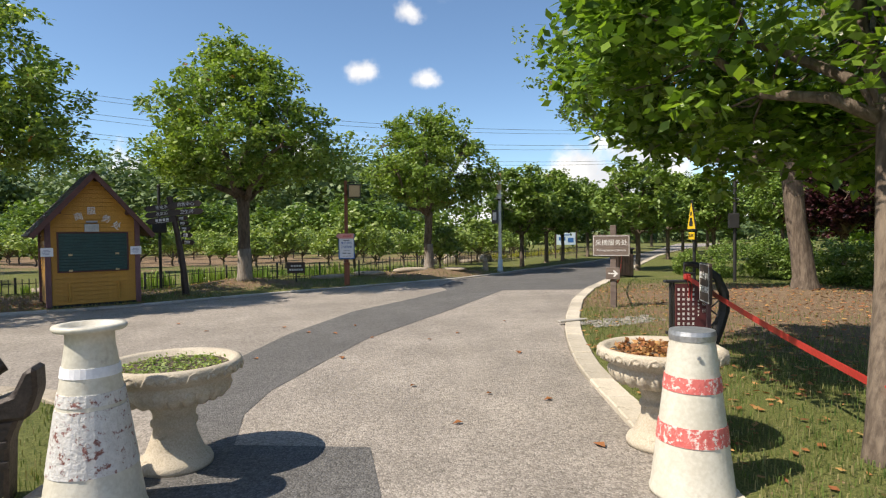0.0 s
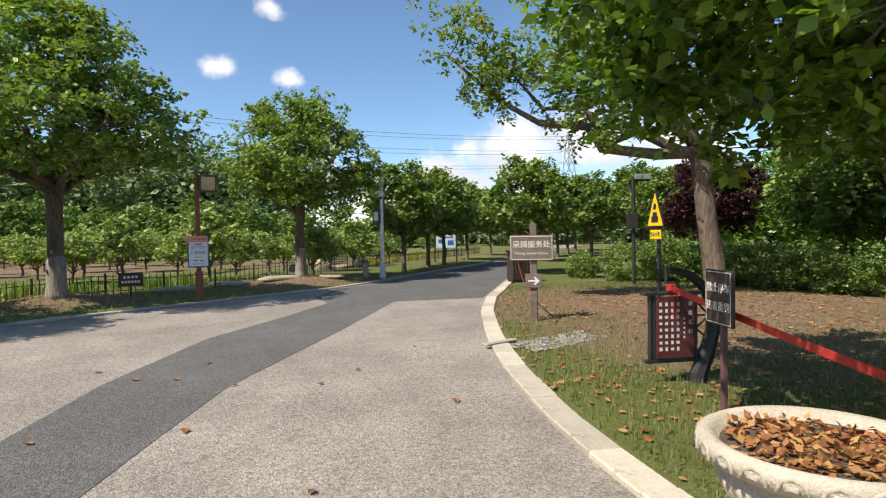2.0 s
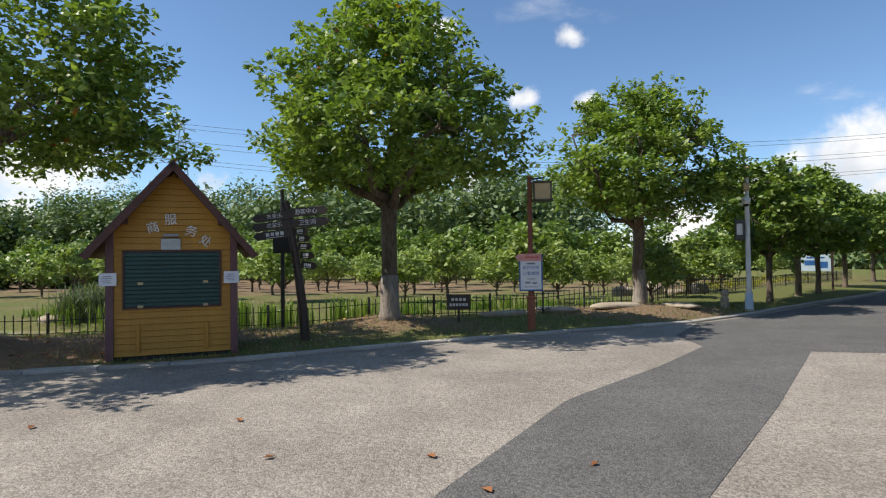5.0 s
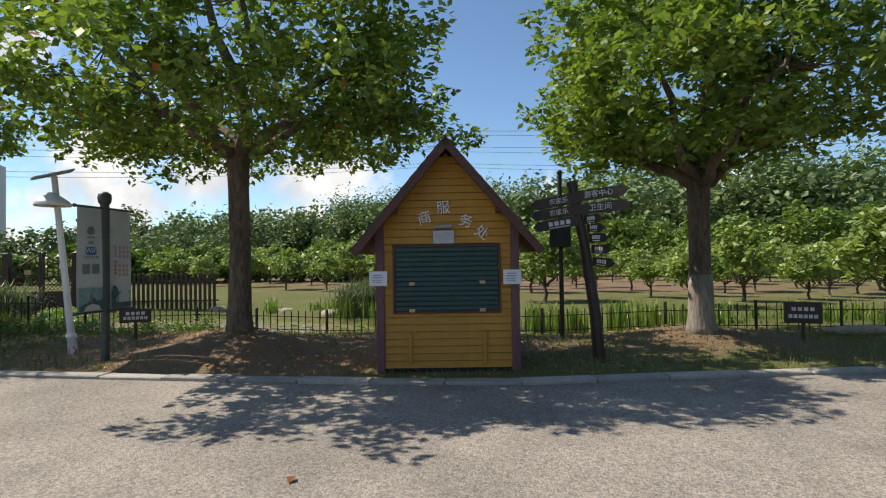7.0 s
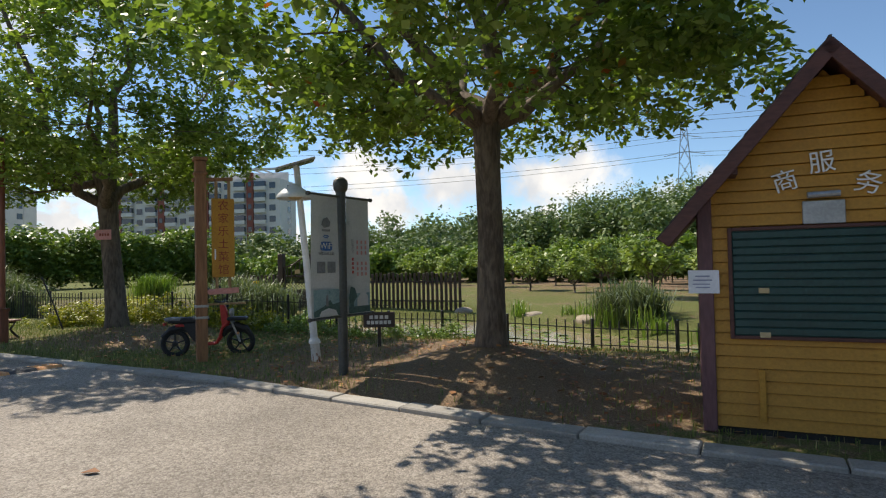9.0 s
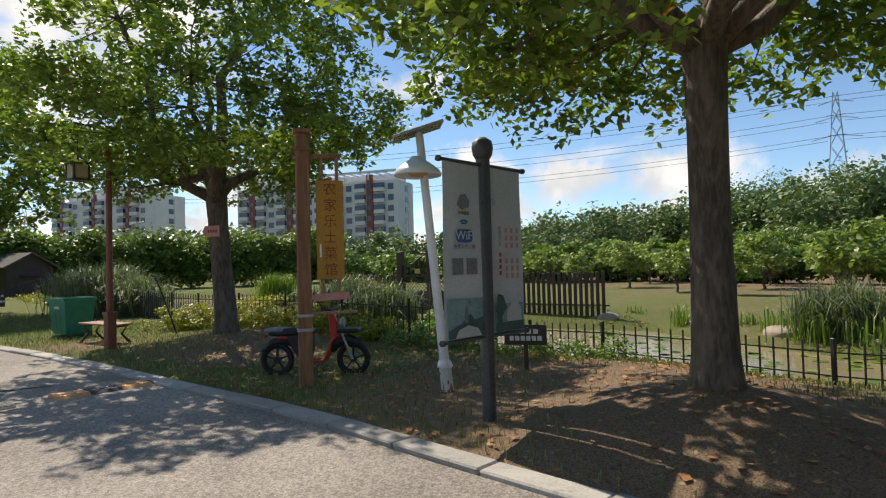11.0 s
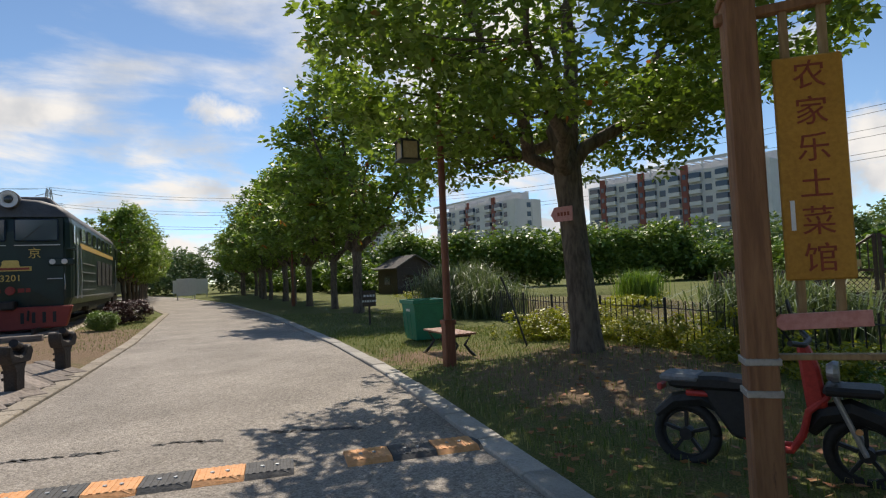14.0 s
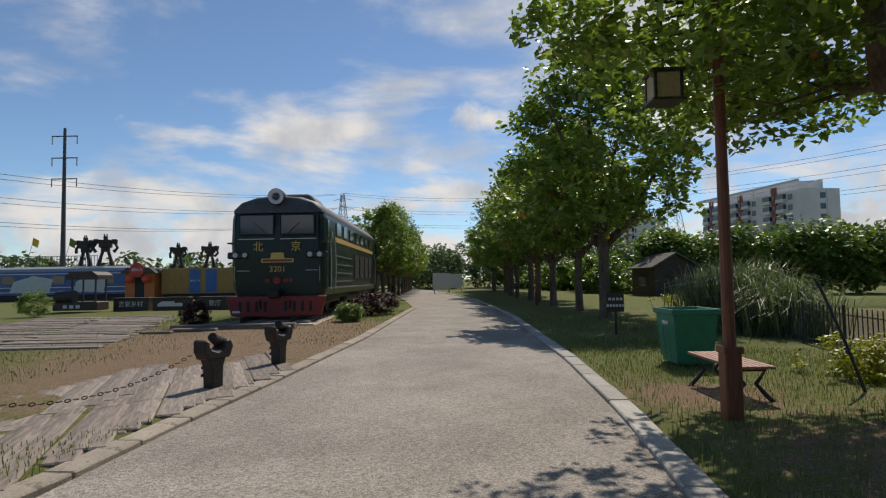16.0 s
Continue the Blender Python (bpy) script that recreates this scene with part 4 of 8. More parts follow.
def build_hut():
    h = thing("ticket_hut", pose(-7.33, 12.25, 0.02, 0, 0, 39), "small ochre clapboard hut with closed teal shutter", "hut")
    W, D, EAVE, APEX = 0.80, 1.45, 1.82, 2.73
    half, slope = 1.13, (2.80 - 1.47) / 1.13
    part("core", prism([(-W + 0.02, 0.05), (W - 0.02, 0.05), (W - 0.02, EAVE - 0.02), (0, APEX - 0.06), (-W + 0.02, EAVE - 0.02)], D - 0.06, pose(0, D / 2, 0)), MAT["wood_ochre"], h)
    step = 0.088
    shapes = {}

    def board(x0, x1, z, m):
        k = (round(x0, 3), round(x1, 3))
        if k not in shapes:
            b = bmesh.new()
            vs = [b.verts.new(c) for c in ((x0, -0.010, step - 0.002), (x0, -0.026, 0.004), (x0, 0.004, 0.004), (x0, 0.004, step - 0.002), (x1, -0.010, step - 0.002), (x1, -0.026, 0.004), (x1, 0.004, 0.004), (x1, 0.004, step - 0.002))]
            for f in ((0, 1, 2, 3), (7, 6, 5, 4), (0, 4, 5, 1), (1, 5, 6, 2), (3, 7, 4, 0)):
                b.faces.new([vs[i] for i in f])
            shapes[k] = to_mesh(b, "board", MAT["wood_ochre"])
        part("board", shapes[k], None, h).matrix_basis = m @ pose(0, 0, z)
    z = 0.06
    while z < APEX - 0.14:
        w = W if z + step < EAVE else W * (APEX - z - step * 0.35) / (APEX - EAVE)
        w = min(W, max(w, 0.05))
        if 0.74 < z + step / 2 < 1.53:
            board(-W, -0.645, z, pose(0, 0, 0))
            board(0.625, W, z, pose(0, 0, 0))
        else:
            board(-round(w, 2), round(w, 2), z, pose(0, 0, 0))
        if z + step < EAVE:
            board(0.0, D, z, pose(-W, D, 0, 0, 0, -90))
            board(0.0, D, z, pose(W, 0, 0, 0, 0, 90))
        z += step
    for sx in (-1, 1):
        part("corner_post", box(sx * (W + 0.015) - 0.05, sx * (W + 0.015) + 0.05, -0.055, 0.05, 0.02, EAVE + 0.06, 0.006), MAT["mauve"], h, "mauve corner post")
        part("corner_post", box(sx * (W + 0.015) - 0.05, sx * (W + 0.015) + 0.05, D - 0.05, D + 0.03, 0.02, EAVE + 0.04, 0.006), MAT["mauve"], h, "mauve corner post")
    # black strip painted in for the shade of the gap under the boards
    part("gap_shade", box(-W, W, 0.0, 0.06, 0.0, 0.055, 0.005), MAT["black"], h, "black strip for the shaded gap under the boards")
    # roof: two slopes of shingles with bargeboards
    for s in (-1, 1):
        ang = math.degrees(math.atan(slope))
        ln = half / math.cos(radians(ang))
        m = pose(0, 0, 2.80, 0, s * ang, 0)
        roof = part("roof_slope", box(0 if s > 0 else -ln, ln if s > 0 else 0, -0.24, D + 0.2, -0.035, 0.0, 0.004, m), MAT["fascia"], h)
        rows = 11
        sh = to_mesh(box(0, ln / rows * 1.25, 0.004, (D + 0.46) / 9 - 0.004, 0.0, 0.012), "shingle", MAT["roof"])
        for r in range(rows):
            for c in range(9):
                d = ln * (r + 0.98) / rows - ln / rows * 1.15
                part("shingle", sh, None, h).matrix_basis = m @ pose(d if s > 0 else -d, -0.25 + c * (D + 0.46) / 9 + (D + 0.46) / 9 * (s < 0), 0.002 + 0.004, 0, 2.5 * s, 0 if s > 0 else 180)
        part("bargeboard", box(0 if s > 0 else -ln, ln if s > 0 else 0, -0.275, -0.235, -0.085, 0.012, 0.004, m), MAT["fascia"], h, "dark red-brown bargeboard")
        part("rafter_end", box(s * 0.62 - 0.03, s * 0.62 + 0.03, -0.24, 0.0, 1.92, 2.0, 0.004), MAT["fascia"], h)
    # shutter of ribbed slats in a thin frame
    sh = part("shutter", box(-0.635, 0.615, -0.022, 0.02, 0.745, 1.525), MAT["teal"], h, "closed teal shutter of ribbed slats")
    for k in range(13):
        part("slat", box(-0.63, 0.61, -0.040, -0.022, 0.752 + k * 0.0592, 0.752 + k * 0.0592 + 0.054, 0.006), MAT["teal"], sh)
    for a in ((-0.66, -0.632, 0.72, 1.55), (0.612, 0.64, 0.72, 1.55)):
        part("frame", box(a[0], a[1], -0.045, 0.0, a[2], a[3], 0.003), MAT["fascia"], h)
    for a in ((0.72, 0.746), (1.524, 1.55)):
        part("frame", box(-0.632, 0.612, -0.043, 0.0, a[0], a[1], 0.003), MAT["fascia"], h)
    for x, z in ((-0.43, 1.08), (-0.43, 0.755), (0.42, 1.09), (0.42, 0.755)):
        part("latch", box(x - 0.035, x + 0.035, -0.052, -0.036, z - 0.02, z + 0.02, 0.004), MAT["lantern"], h, "small brass latch")
    part("flap", box(-0.17, 0.09, -0.05, -0.028, 1.555, 1.72, 0.004), MAT["steel"], h, "dull grey metal plate")
    part("strip_light", tube([(-0.14, -0.06, 1.76), (0.06, -0.06, 1.765)], 0.022, 8), MAT["steel"], h, "short strip lamp")
    for x, s in ((-0.84, 1), (0.77, -1)):
        p = part("notice", box(x - 0.10, x + 0.115, -0.064, -0.060, 1.06, 1.235), MAT["paper"], h, "pinned white paper notice")
        bars([(0, 0.04, 0.10, 0.01), (0, 0.01, 0.13, 0.01), (-0.01, -0.02, 0.12, 0.008), (0, -0.045, 0.10, 0.008)], MAT["ink"], p, pose(x, -0.0645, 1.15))
    for x in (-0.46, 0.44):
        part("prop", box(x - 0.022, x + 0.022, -0.055, -0.026, 0.12, 0.50, 0.004), MAT["wood_ochre"], h, "upright ochre batten")
    for ch, x, z, r in (("商", -0.27, 1.865, 14), ("服", -0.04, 1.985, 6), ("务", 0.23, 1.82, -16), ("处", 0.42, 1.68, -32)):
        lettering(ch, 0.17, MAT["white"], h, pose(x, -0.028, z, 0, -r, 0), 0.012, "letter", "white cut-out letter")
    return h


build_hut()


# ---- sign posts ----
def plank_sign(parent, x, z, w, h, tip, mat, text="", rz=0.0, tilt=0.0, y=-0.06, letter=None, size=0.1, bar=False):
    """A plank with one pointed end; tip: -1 left, 1 right, 0 none."""
    pts = [(-w / 2, -h / 2), (w / 2, -h / 2)]
    if tip > 0:
        pts.append((w / 2 + h * 0.55, 0))
    pts += [(w / 2, h / 2), (-w / 2, h / 2)]
    if tip < 0:
        pts.append((-w / 2 - h * 0.55, 0))
    o = part("plank", prism(pts, 0.025, bevel=0.003), mat, parent)
    o.matrix_basis = pose(x, y, z, 0, tilt, rz)
    if text:
        lettering(text, size, letter or MAT["letter_white"], o, pose(0, -0.0125, 0), 0.004)
    if bar:
        bars([(-w * 0.2 + k * w * 0.14, 0.008, w * 0.10, h * 0.42) for k in range(4)] + [(0, -h * 0.33, w * 0.5, h * 0.08)], letter or MAT["letter_white"], o, pose(0, -0.0125, 0))
    return o


def build_fingerpost():
    f = thing("fingerpost", pose(-6.24, 14.0, ground_z(-6.24, 14.0), 0, 0, faces(0.36, -0.93)), "leaning dark wooden fingerpost with arrow planks", "sign")
    part("post", tube([(0.05, 0, -0.1), (0, 0, 0.6), (-0.12, 0, 1.5), (-0.27, 0, 2.32)], [0.085, 0.075, 0.068, 0.066], 10), MAT["sign_brown"], f)
    part("cap", lathe([(0.075, 0), (0.075, 0.05), (0.05, 0.07)], 10, pose(-0.27, 0, 2.30)), MAT["sign_brown"], f)
    for z, w, tx in ((2.10, 0.60, "农家乐(管家坊)"), (1.95, 0.60, "农家乐(服务图)"), (1.80, 0.55, "全景酒")):
        bar = tx != "全景酒"
        plank_sign(f, -0.44, z, w, 0.135, -1, MAT["sign_brown"], "农家乐" if bar else "", 8, -8, -0.085, size=0.085, bar=not bar)
    plank_sign(f, 0.08, 2.18, 0.60, 0.14, 1, MAT["sign_brown"], "游客中心", -6, -5, -0.085, size=0.095)
    plank_sign(f, 0.10, 2.00, 0.62, 0.14, 1, MAT["sign_brown"], "卫生间", -6, -4, -0.085, size=0.10)
    for k, (z, w) in enumerate(((1.85, 0.22), (1.73, 0.2), (1.60, 0.22), (1.45, 0.22), (1.28, 0.26))):
        plank_sign(f, -0.02 + 0.03 * k, z, w, 0.115, 1, MAT["sign_brown"], "", -28, -3 + 2 * k, -0.085, bar=True)
    g = thing("speaker_post", pose(-7.52, 15.5, ground_z(-7.52, 15.5), 0, 0, faces(0.4, -0.9)), "thin black post carrying a small black box", "post")
    part("post", tube([(0, 0, -0.1), (0, 0, 2.72)], 0.038, 10), MAT["black_metal"], g)
    part("ball", lathe([(0.02, 0), (0.05, 0.03), (0.05, 0.06), (0.02, 0.09)], 10, pose(0, 0, 2.70)), MAT["black_metal"], g)
    b = part("box", box(-0.17, 0.17, -0.13, 0.10, 1.50, 1.86, 0.012), MAT["black_metal"], g)
    part("lid", box(-0.18, 0.18, -0.14, 0.11, 1.86, 1.88, 0.004), MAT["black_metal"], b)


build_fingerpost()


def small_board(x, y, turn, label, w=0.50, h=0.32, z0=0.26, text=("爱护环境", "请勿随意践踏")):
    s = thing("small_sign", pose(x, y, ground_z(x, y), 0, 0, turn), label, "sign")
    part("stake", box(-0.025, 0.025, -0.015, 0.015, -0.1, z0 + 0.05, 0.004), MAT["sign_brown"], s)
    p = part("board", box(-w / 2, w / 2, -0.035, -0.012, z0, z0 + h, 0.006), MAT["sign_brown"], s)
    bars([(-0.12 + 0.08 * k, z0 + h * 0.67, 0.055, 0.055) for k in range(4)] + [(-0.165 + 0.066 * k, z0 + h * 0.33, 0.05, 0.055) for k in range(6)], MAT["letter_white"], p, pose(0, -0.035, 0))
    return s


small_board(-4.28, 16.95, faces(0.25, -0.97), "small dark brown notice board on a stake")
small_board(-24.8, 1.5, faces(0.8, 0.5), "small dark notice board on a stake in grass", 0.36, 0.42, 0.5)


def lantern_post(x, y, turn, high, board, label, reach=0.24, drop=0.0, wide=0.32):
    l = thing("lantern_post", pose(x, y, ground_z(x, y) - 0.02, 0, 0, turn), label, "lamp")
    part("base", box(-0.075, 0.075, -0.075, 0.075, -0.1, 0.62, 0.012), MAT["post_red"], l)
    part("collar", box(-0.088, 0.088, -0.088, 0.088, 0.60, 0.66, 0.008), MAT["post_red"], l)
    part("pole", tube([(0, 0, 0.6), (0, 0, high)], [0.055, 0.045], 10), MAT["post_red"], l)
    part("arm", tube([(0, 0, high - 0.06), (reach + 0.06, 0, high - 0.03)], 0.018, 6), MAT["bronze"], l)
    part("hook", tube([(reach, 0, high - 0.03), (reach, 0, high - drop - 0.12)], 0.01, 6), MAT["bronze"], l)
    x0, top, half = reach - wide / 2, high - drop, wide * 0.47
    la = part("lantern", box(x0, x0 + wide, -half, half, top - 0.14 - wide, top - 0.14, 0.012), MAT["lantern"], l, "yellowed square lantern")
    for ex in (x0 - 0.01, x0 + wide - 0.015):
        for ey in (-half - 0.015, half - 0.015):
            part("lantern_edge", box(ex, ex + 0.025, ey, ey + 0.03, top - wide - 0.16, top - 0.12), MAT["bronze"], la)
    part("lantern_cap", box(x0 - 0.03, x0 + wide + 0.03, -half - 0.03, half + 0.03, top - 0.14, top - 0.115, 0.004), MAT["bronze"], la)
    part("lantern_foot", box(x0 - 0.03, x0 + wide + 0.03, -half - 0.03, half + 0.03, top - wide - 0.165, top - wide - 0.142, 0.004), MAT["bronze"], la)
    if board:
        b = part("notice_board", box(-0.22, 0.22, -0.085, -0.062, 0.76, 1.46, 0.005), MAT["blue"], l, "white notice with blue border and pink heading")
        part("notice_sheet", box(-0.195, 0.195, -0.089, -0.085, 0.79, 1.36), MAT["paper"], b)
        part("arrow_plank", prism([(-0.30, 1.40), (-0.22, 1.33), (0.20, 1.33), (0.20, 1.47), (-0.22, 1.47)], 0.012, pose(0, -0.097, 0)), MAT["pink"], b)
        lettering("爱护自然", 0.078, MAT["blue"], b, pose(0, -0.089, 1.20), 0.003)
        lettering("口罩佩戴", 0.078, MAT["blue"], b, pose(0, -0.089, 1.09), 0.003)
        bars([(0, 1.28, 0.16, 0.03), (0, 0.99, 0.16, 0.014), (-0.06, 0.92, 0.1, 0.03), (0.07, 0.91, 0.08, 0.03), (0, 0.84, 0.24, 0.012)], MAT["grey_print"], b, pose(0, -0.089, 0))
        bars([(-0.08 + 0.05 * k, 1.40, 0.035, 0.03) for k in range(5)], MAT["red"], b, pose(0, -0.103, 0))
    return l


lantern_post(-2.70, 16.35, faces(0.15, -0.99), 2.95, True, "red-brown lantern post with white notice board")
lantern_post(-18.30, 5.66, faces(0.75, 0.66) + 180, 3.85, False, "red-brown lantern post beside the bench", 0.50, 0.58, 0.24)
lantern_post(-35.8, -7.6, faces(0.75, 0.66) + 180, 3.65, False, "red-brown lantern post among the trees")


def build_cctv():
    c = thing("camera_pole", pose(2.08, 21.15, ground_z(2.08, 21.15), 0, 0, faces(-0.2, -0.98)), "white steel pole with cabinet and cameras", "pole")
    part("pole", tube([(0, 0, -0.1), (0, 0, 3.45)], [0.065, 0.05], 12), MAT["pole_white"], c)
    part("flange", lathe([(0.11, 0), (0.11, 0.03), (0.075, 0.10)], 12), MAT["steel"], c)
    k = part("cabinet", box(-0.28, -0.06, -0.14, 0.10, 1.75, 2.25, 0.01), MAT["grey_green"], c)
    part("label_plate", box(-0.24, -0.11, -0.146, -0.14, 1.88, 2.16), MAT["paper"], k)
    part("arm", tube([(0, 0, 2.62), (-0.18, -0.06, 2.66)], 0.02, 6), MAT["pole_white"], c)
    d = part("dome_camera", lathe([(0.03, 0.0), (0.09, 0.03), (0.10, 0.10), (0.10, 0.16), (0.05, 0.2)], 14, pose(-0.02, -0.08, 2.62)), MAT["pole_white"], c, smooth_faces=True)
    part("lens", lathe([(0.02, -0.04), (0.055, -0.02), (0.07, 0.02)], 12, pose(-0.02, -0.08, 2.62)), MAT["black"], d)
    part("camera", box(-0.09, 0.07, -0.20, 0.06, 2.98, 3.16, 0.02), MAT["lantern"], c)
    part("horn", box(-0.06, 0.06, -0.08, 0.05, 3.30, 3.58, 0.015), MAT["lantern"], c)
    part("cable", tube([(0.05, -0.02, 2.5), (0.14, -0.02, 2.2), (0.10, -0.02, 1.7), (0.06, -0.01, 1.4)], 0.012, 6), MAT["black"], c)
    part("cone_foot", lathe([(0.10, 0.0), (0.085, 0.45)], 12), MAT["pale_blue"], c)


build_cctv()


# ---- sign hanging on the timber post ----
def build_timber_sign():
    s = thing("timber_sign", pose(-13.86, 8.68, ground_z(-13.86, 8.68) - 0.02, 0, 0, faces(0.995, 0.02)), "timber post with a hanging ochre vertical board", "sign")
    part("post", box(-0.075, 0.075, -0.075, 0.075, -0.15, 2.86, 0.010), MAT["timber"], s)
    part("cap", box(-0.095, 0.095, -0.095, 0.095, 2.86, 2.91, 0.008), MAT["timber"], s)
    part("collar", box(-0.09, 0.09, -0.09, 0.09, 2.66, 2.70, 0.006), MAT["timber"], s)
    for z in (0.62, 0.78):
        part("strap", box(-0.085, 0.085, -0.085, 0.085, z, z + 0.035, 0.004), MAT["steel"], s)
    part("arm", box(0.07, 0.62, -0.03, 0.03, 2.56, 2.61, 0.006, pose(0, 0, 0, 0, -4, 0)), MAT["timber"], s)
    for x in (0.21, 0.385):
        part("hanger", box(x - 0.02, x + 0.02, -0.015, 0.015, 0.95, 2.62, 0.004), MAT["pale_timber"], s)
    b = part("board", box(0.14, 0.45, -0.05, -0.018, 1.20, 2.33, 0.008), MAT["wood_ochre"], s, "ochre board with red carved characters")
    for k, ch in enumerate("农家乐土菜馆"):
        lettering(ch, 0.155, MAT["letter_red"], b, pose(0.297, -0.05, 2.22 - 0.184 * k), 0.004, "letter")
    part("scratch", box(0.175, 0.195, -0.054, -0.05, 1.45, 1.60), MAT["paper"], b, "white scuffed patch")
    a = plank_sign(s, 0.30, 1.0, 0.40, 0.08, -1, MAT["pink"], "", 0, -2, -0.04)
    part("rail", box(0.08, 0.60, -0.03, 0.03, 0.80, 0.83, 0.004), MAT["pale_timber"], s)


build_timber_sign()


def build_solar_lamp():
    l = thing("solar_lamp", pose(-12.94, 10.07, ground_z(-12.94, 10.07) - 0.03, 0, 0, faces(0.93, -0.36)), "leaning white solar street lamp with rusty foot", "street lamp")
    l.scale = (0.95, 0.95, 0.93)
    lean = Matrix.Shear("XY", 4, (-0.085, 0.0))
    part("foot", lathe([(0.072, -0.1), (0.070, 0.0), (0.068, 0.30)], 14, lean), MAT["rust"], l, "rusty peeling foot")
    part("flange", lathe([(0.085, 0.30), (0.085, 0.33), (0.06, 0.38)], 14, lean), MAT["pole_white"], l)
    part("pole", lathe([(0.055, 0.33), (0.05, 1.4), (0.045, 2.95)], 14, lean), MAT["pole_white"], l)
    head = part("head", lathe([(0.16, 2.50), (0.235, 2.455), (0.255, 2.44), (0.262, 2.462), (0.235, 2.51), (0.16, 2.575), (0.07, 2.63), (0.05, 2.66)], 26, lean @ pose(-0.05, -0.13, 0)), MAT["pole_white"], l, "round white lamp head", True)
    part("lamp_bowl", lathe([(0.02, 2.43), (0.07, 2.438), (0.105, 2.46), (0.12, 2.50)], 24, lean @ pose(-0.05, -0.13, 0)), MAT["lantern"], head)
    part("bracket", tube([lean @ Vector((0, 0, 2.42)), lean @ Vector((-0.04, -0.11, 2.50))], 0.02, 6), MAT["steel"], l)
    p = part("solar_panel", box(-0.34, 0.34, -0.24, 0.24, -0.018, 0.018, 0.004), MAT["steel"], l, "tilted solar panel")
    p.matrix_basis = pose(-0.27, 0.0, 2.97, 2, -18, 10) @ Matrix.Scale(0.85, 4)
    for i in range(4):
        for j in range(3):
            part("solar_cell", box(-0.32 + i * 0.161, -0.32 + i * 0.161 + 0.155, -0.225 + j * 0.152, -0.225 + j * 0.152 + 0.146, 0.018, 0.021), MAT["solar"], p)
            part("solar_cell", box(-0.32 + i * 0.161, -0.32 + i * 0.161 + 0.155, -0.225 + j * 0.152, -0.225 + j * 0.152 + 0.146, -0.021, -0.018), MAT["solar"], p)


build_solar_lamp()


def build_banner():
    s = thing("banner_pole", pose(-11.60, 10.02, ground_z(-11.60, 10.02) + 0.17, 0, 0, faces(0.87, 0.49)), "grey-green steel pole with two faded banners", "banner")
    part("pole", tube([(0, 0, -0.5), (0, 0, 2.36)], 0.062, 14), MAT["grey_green"], s)
    part("knob", lathe([(0.062, 2.30), (0.085, 2.34), (0.095, 2.41), (0.085, 2.47), (0.04, 2.51)], 16), MAT["grey_green"], s, smooth_faces=True)
    for z in (2.24, 0.60):
        part("rod", tube([(-0.56, -0.015, z), (0.54, -0.015, z)], 0.018, 8), MAT["grey_green"], s)
        for x in (-0.57, 0.55):
            part("rod_end", lathe([(0.028, -0.012), (0.028, 0.012)], 10, pose(x, -0.015, z, 0, 90, 0)), MAT["bronze"], s)

    def cloth(x0, x1, label):
        b = bmesh.new()
        n, k = 10, 8
        for side in (0.0, 0.006):
            vs = [[b.verts.new((x0 + (x1 - x0) * i / k, -0.015 + side + 0.008 * math.sin(3.1 * i / k + 5.0 * j / n), 0.60 + 1.63 * j / n)) for i in range(k + 1)] for j in range(n + 1)]
            for j in range(n):
                for i in range(k):
                    b.faces.new((vs[j][i], vs[j][i + 1], vs[j + 1][i + 1], vs[j + 1][i]))
        return part("banner_cloth", b, MAT["banner"], s, label)
    a = cloth(-0.53, -0.075, "white banner with wireless sign and printed landscape")
    c = cloth(0.075, 0.51, "white banner with faded red and grey writing")
    y = -0.030
    m = pose(-0.30, y, 0)
    part("print_sky", box(-0.215, 0.215, -0.0, 0.004, 0.64, 0.98), MAT["banner_blue"], a).matrix_basis = m
    part("print_land", prism([(-0.215, 0.63), (0.215, 0.63), (0.215, 0.80), (0.10, 0.78), (0.05, 0.84), (-0.05, 0.76), (-0.215, 0.70)], 0.003), MAT["banner_dark"], a).matrix_basis = m @ pose(0, -0.004, 0)
    part("print_tower", prism([(-0.02, 0.76), (0.02, 0.76), (0.018, 0.88), (0, 0.92), (-0.018, 0.88)], 0.003), MAT["grey_print"], a).matrix_basis = m @ pose(0, -0.006, 0)
    part("print_hill", prism([(-0.14, 0.63), (0.18, 0.63), (0.14, 0.70), (0.02, 0.735), (-0.10, 0.70)], 0.003), MAT["banner"], a).matrix_basis = m @ pose(0, -0.009, 0)
    lettering("WiFi", 0.115, MAT["letter_white"], a, m @ pose(0, -0.010, 1.555), 0.003)
    part("print_badge", prism([(0.10 * math.copysign(abs(math.cos(t)) ** 0.5, math.cos(t)), 1.555 + 0.062 * math.copysign(abs(math.sin(t)) ** 0.5, math.sin(t))) for t in np.linspace(0, 2 * math.pi, 20, endpoint=False)], 0.003), MAT["blue"], a).matrix_basis = m @ pose(0, -0.004, 0)
    lettering("免费无线上网", 0.045, MAT["grey_print"], a, m @ pose(0, -0.003, 1.455), 0.002)
    for r in (0.03, 0.055):
        part("print_wave", tube([(r * math.cos(t), 0, 1.645 + r * math.sin(t)) for t in np.linspace(0.7, 2.44, 6)], 0.007, 4), MAT["blue"], a).matrix_basis = m @ pose(0, -0.002, 0)
    part("print_mark", prism([(-0.075, 1.84), (-0.02, 1.80), (0.06, 1.82), (0.075, 1.88), (0.02, 1.94), (-0.04, 1.92)], 0.003), MAT["grey_print"], a).matrix_basis = m @ pose(0, -0.002, 0)
    bars([(-0.05 + 0.034 * k, 1.765, 0.024, 0.03) for k in range(4)], MAT["grey_print"], a, m @ pose(0, -0.001, 0))
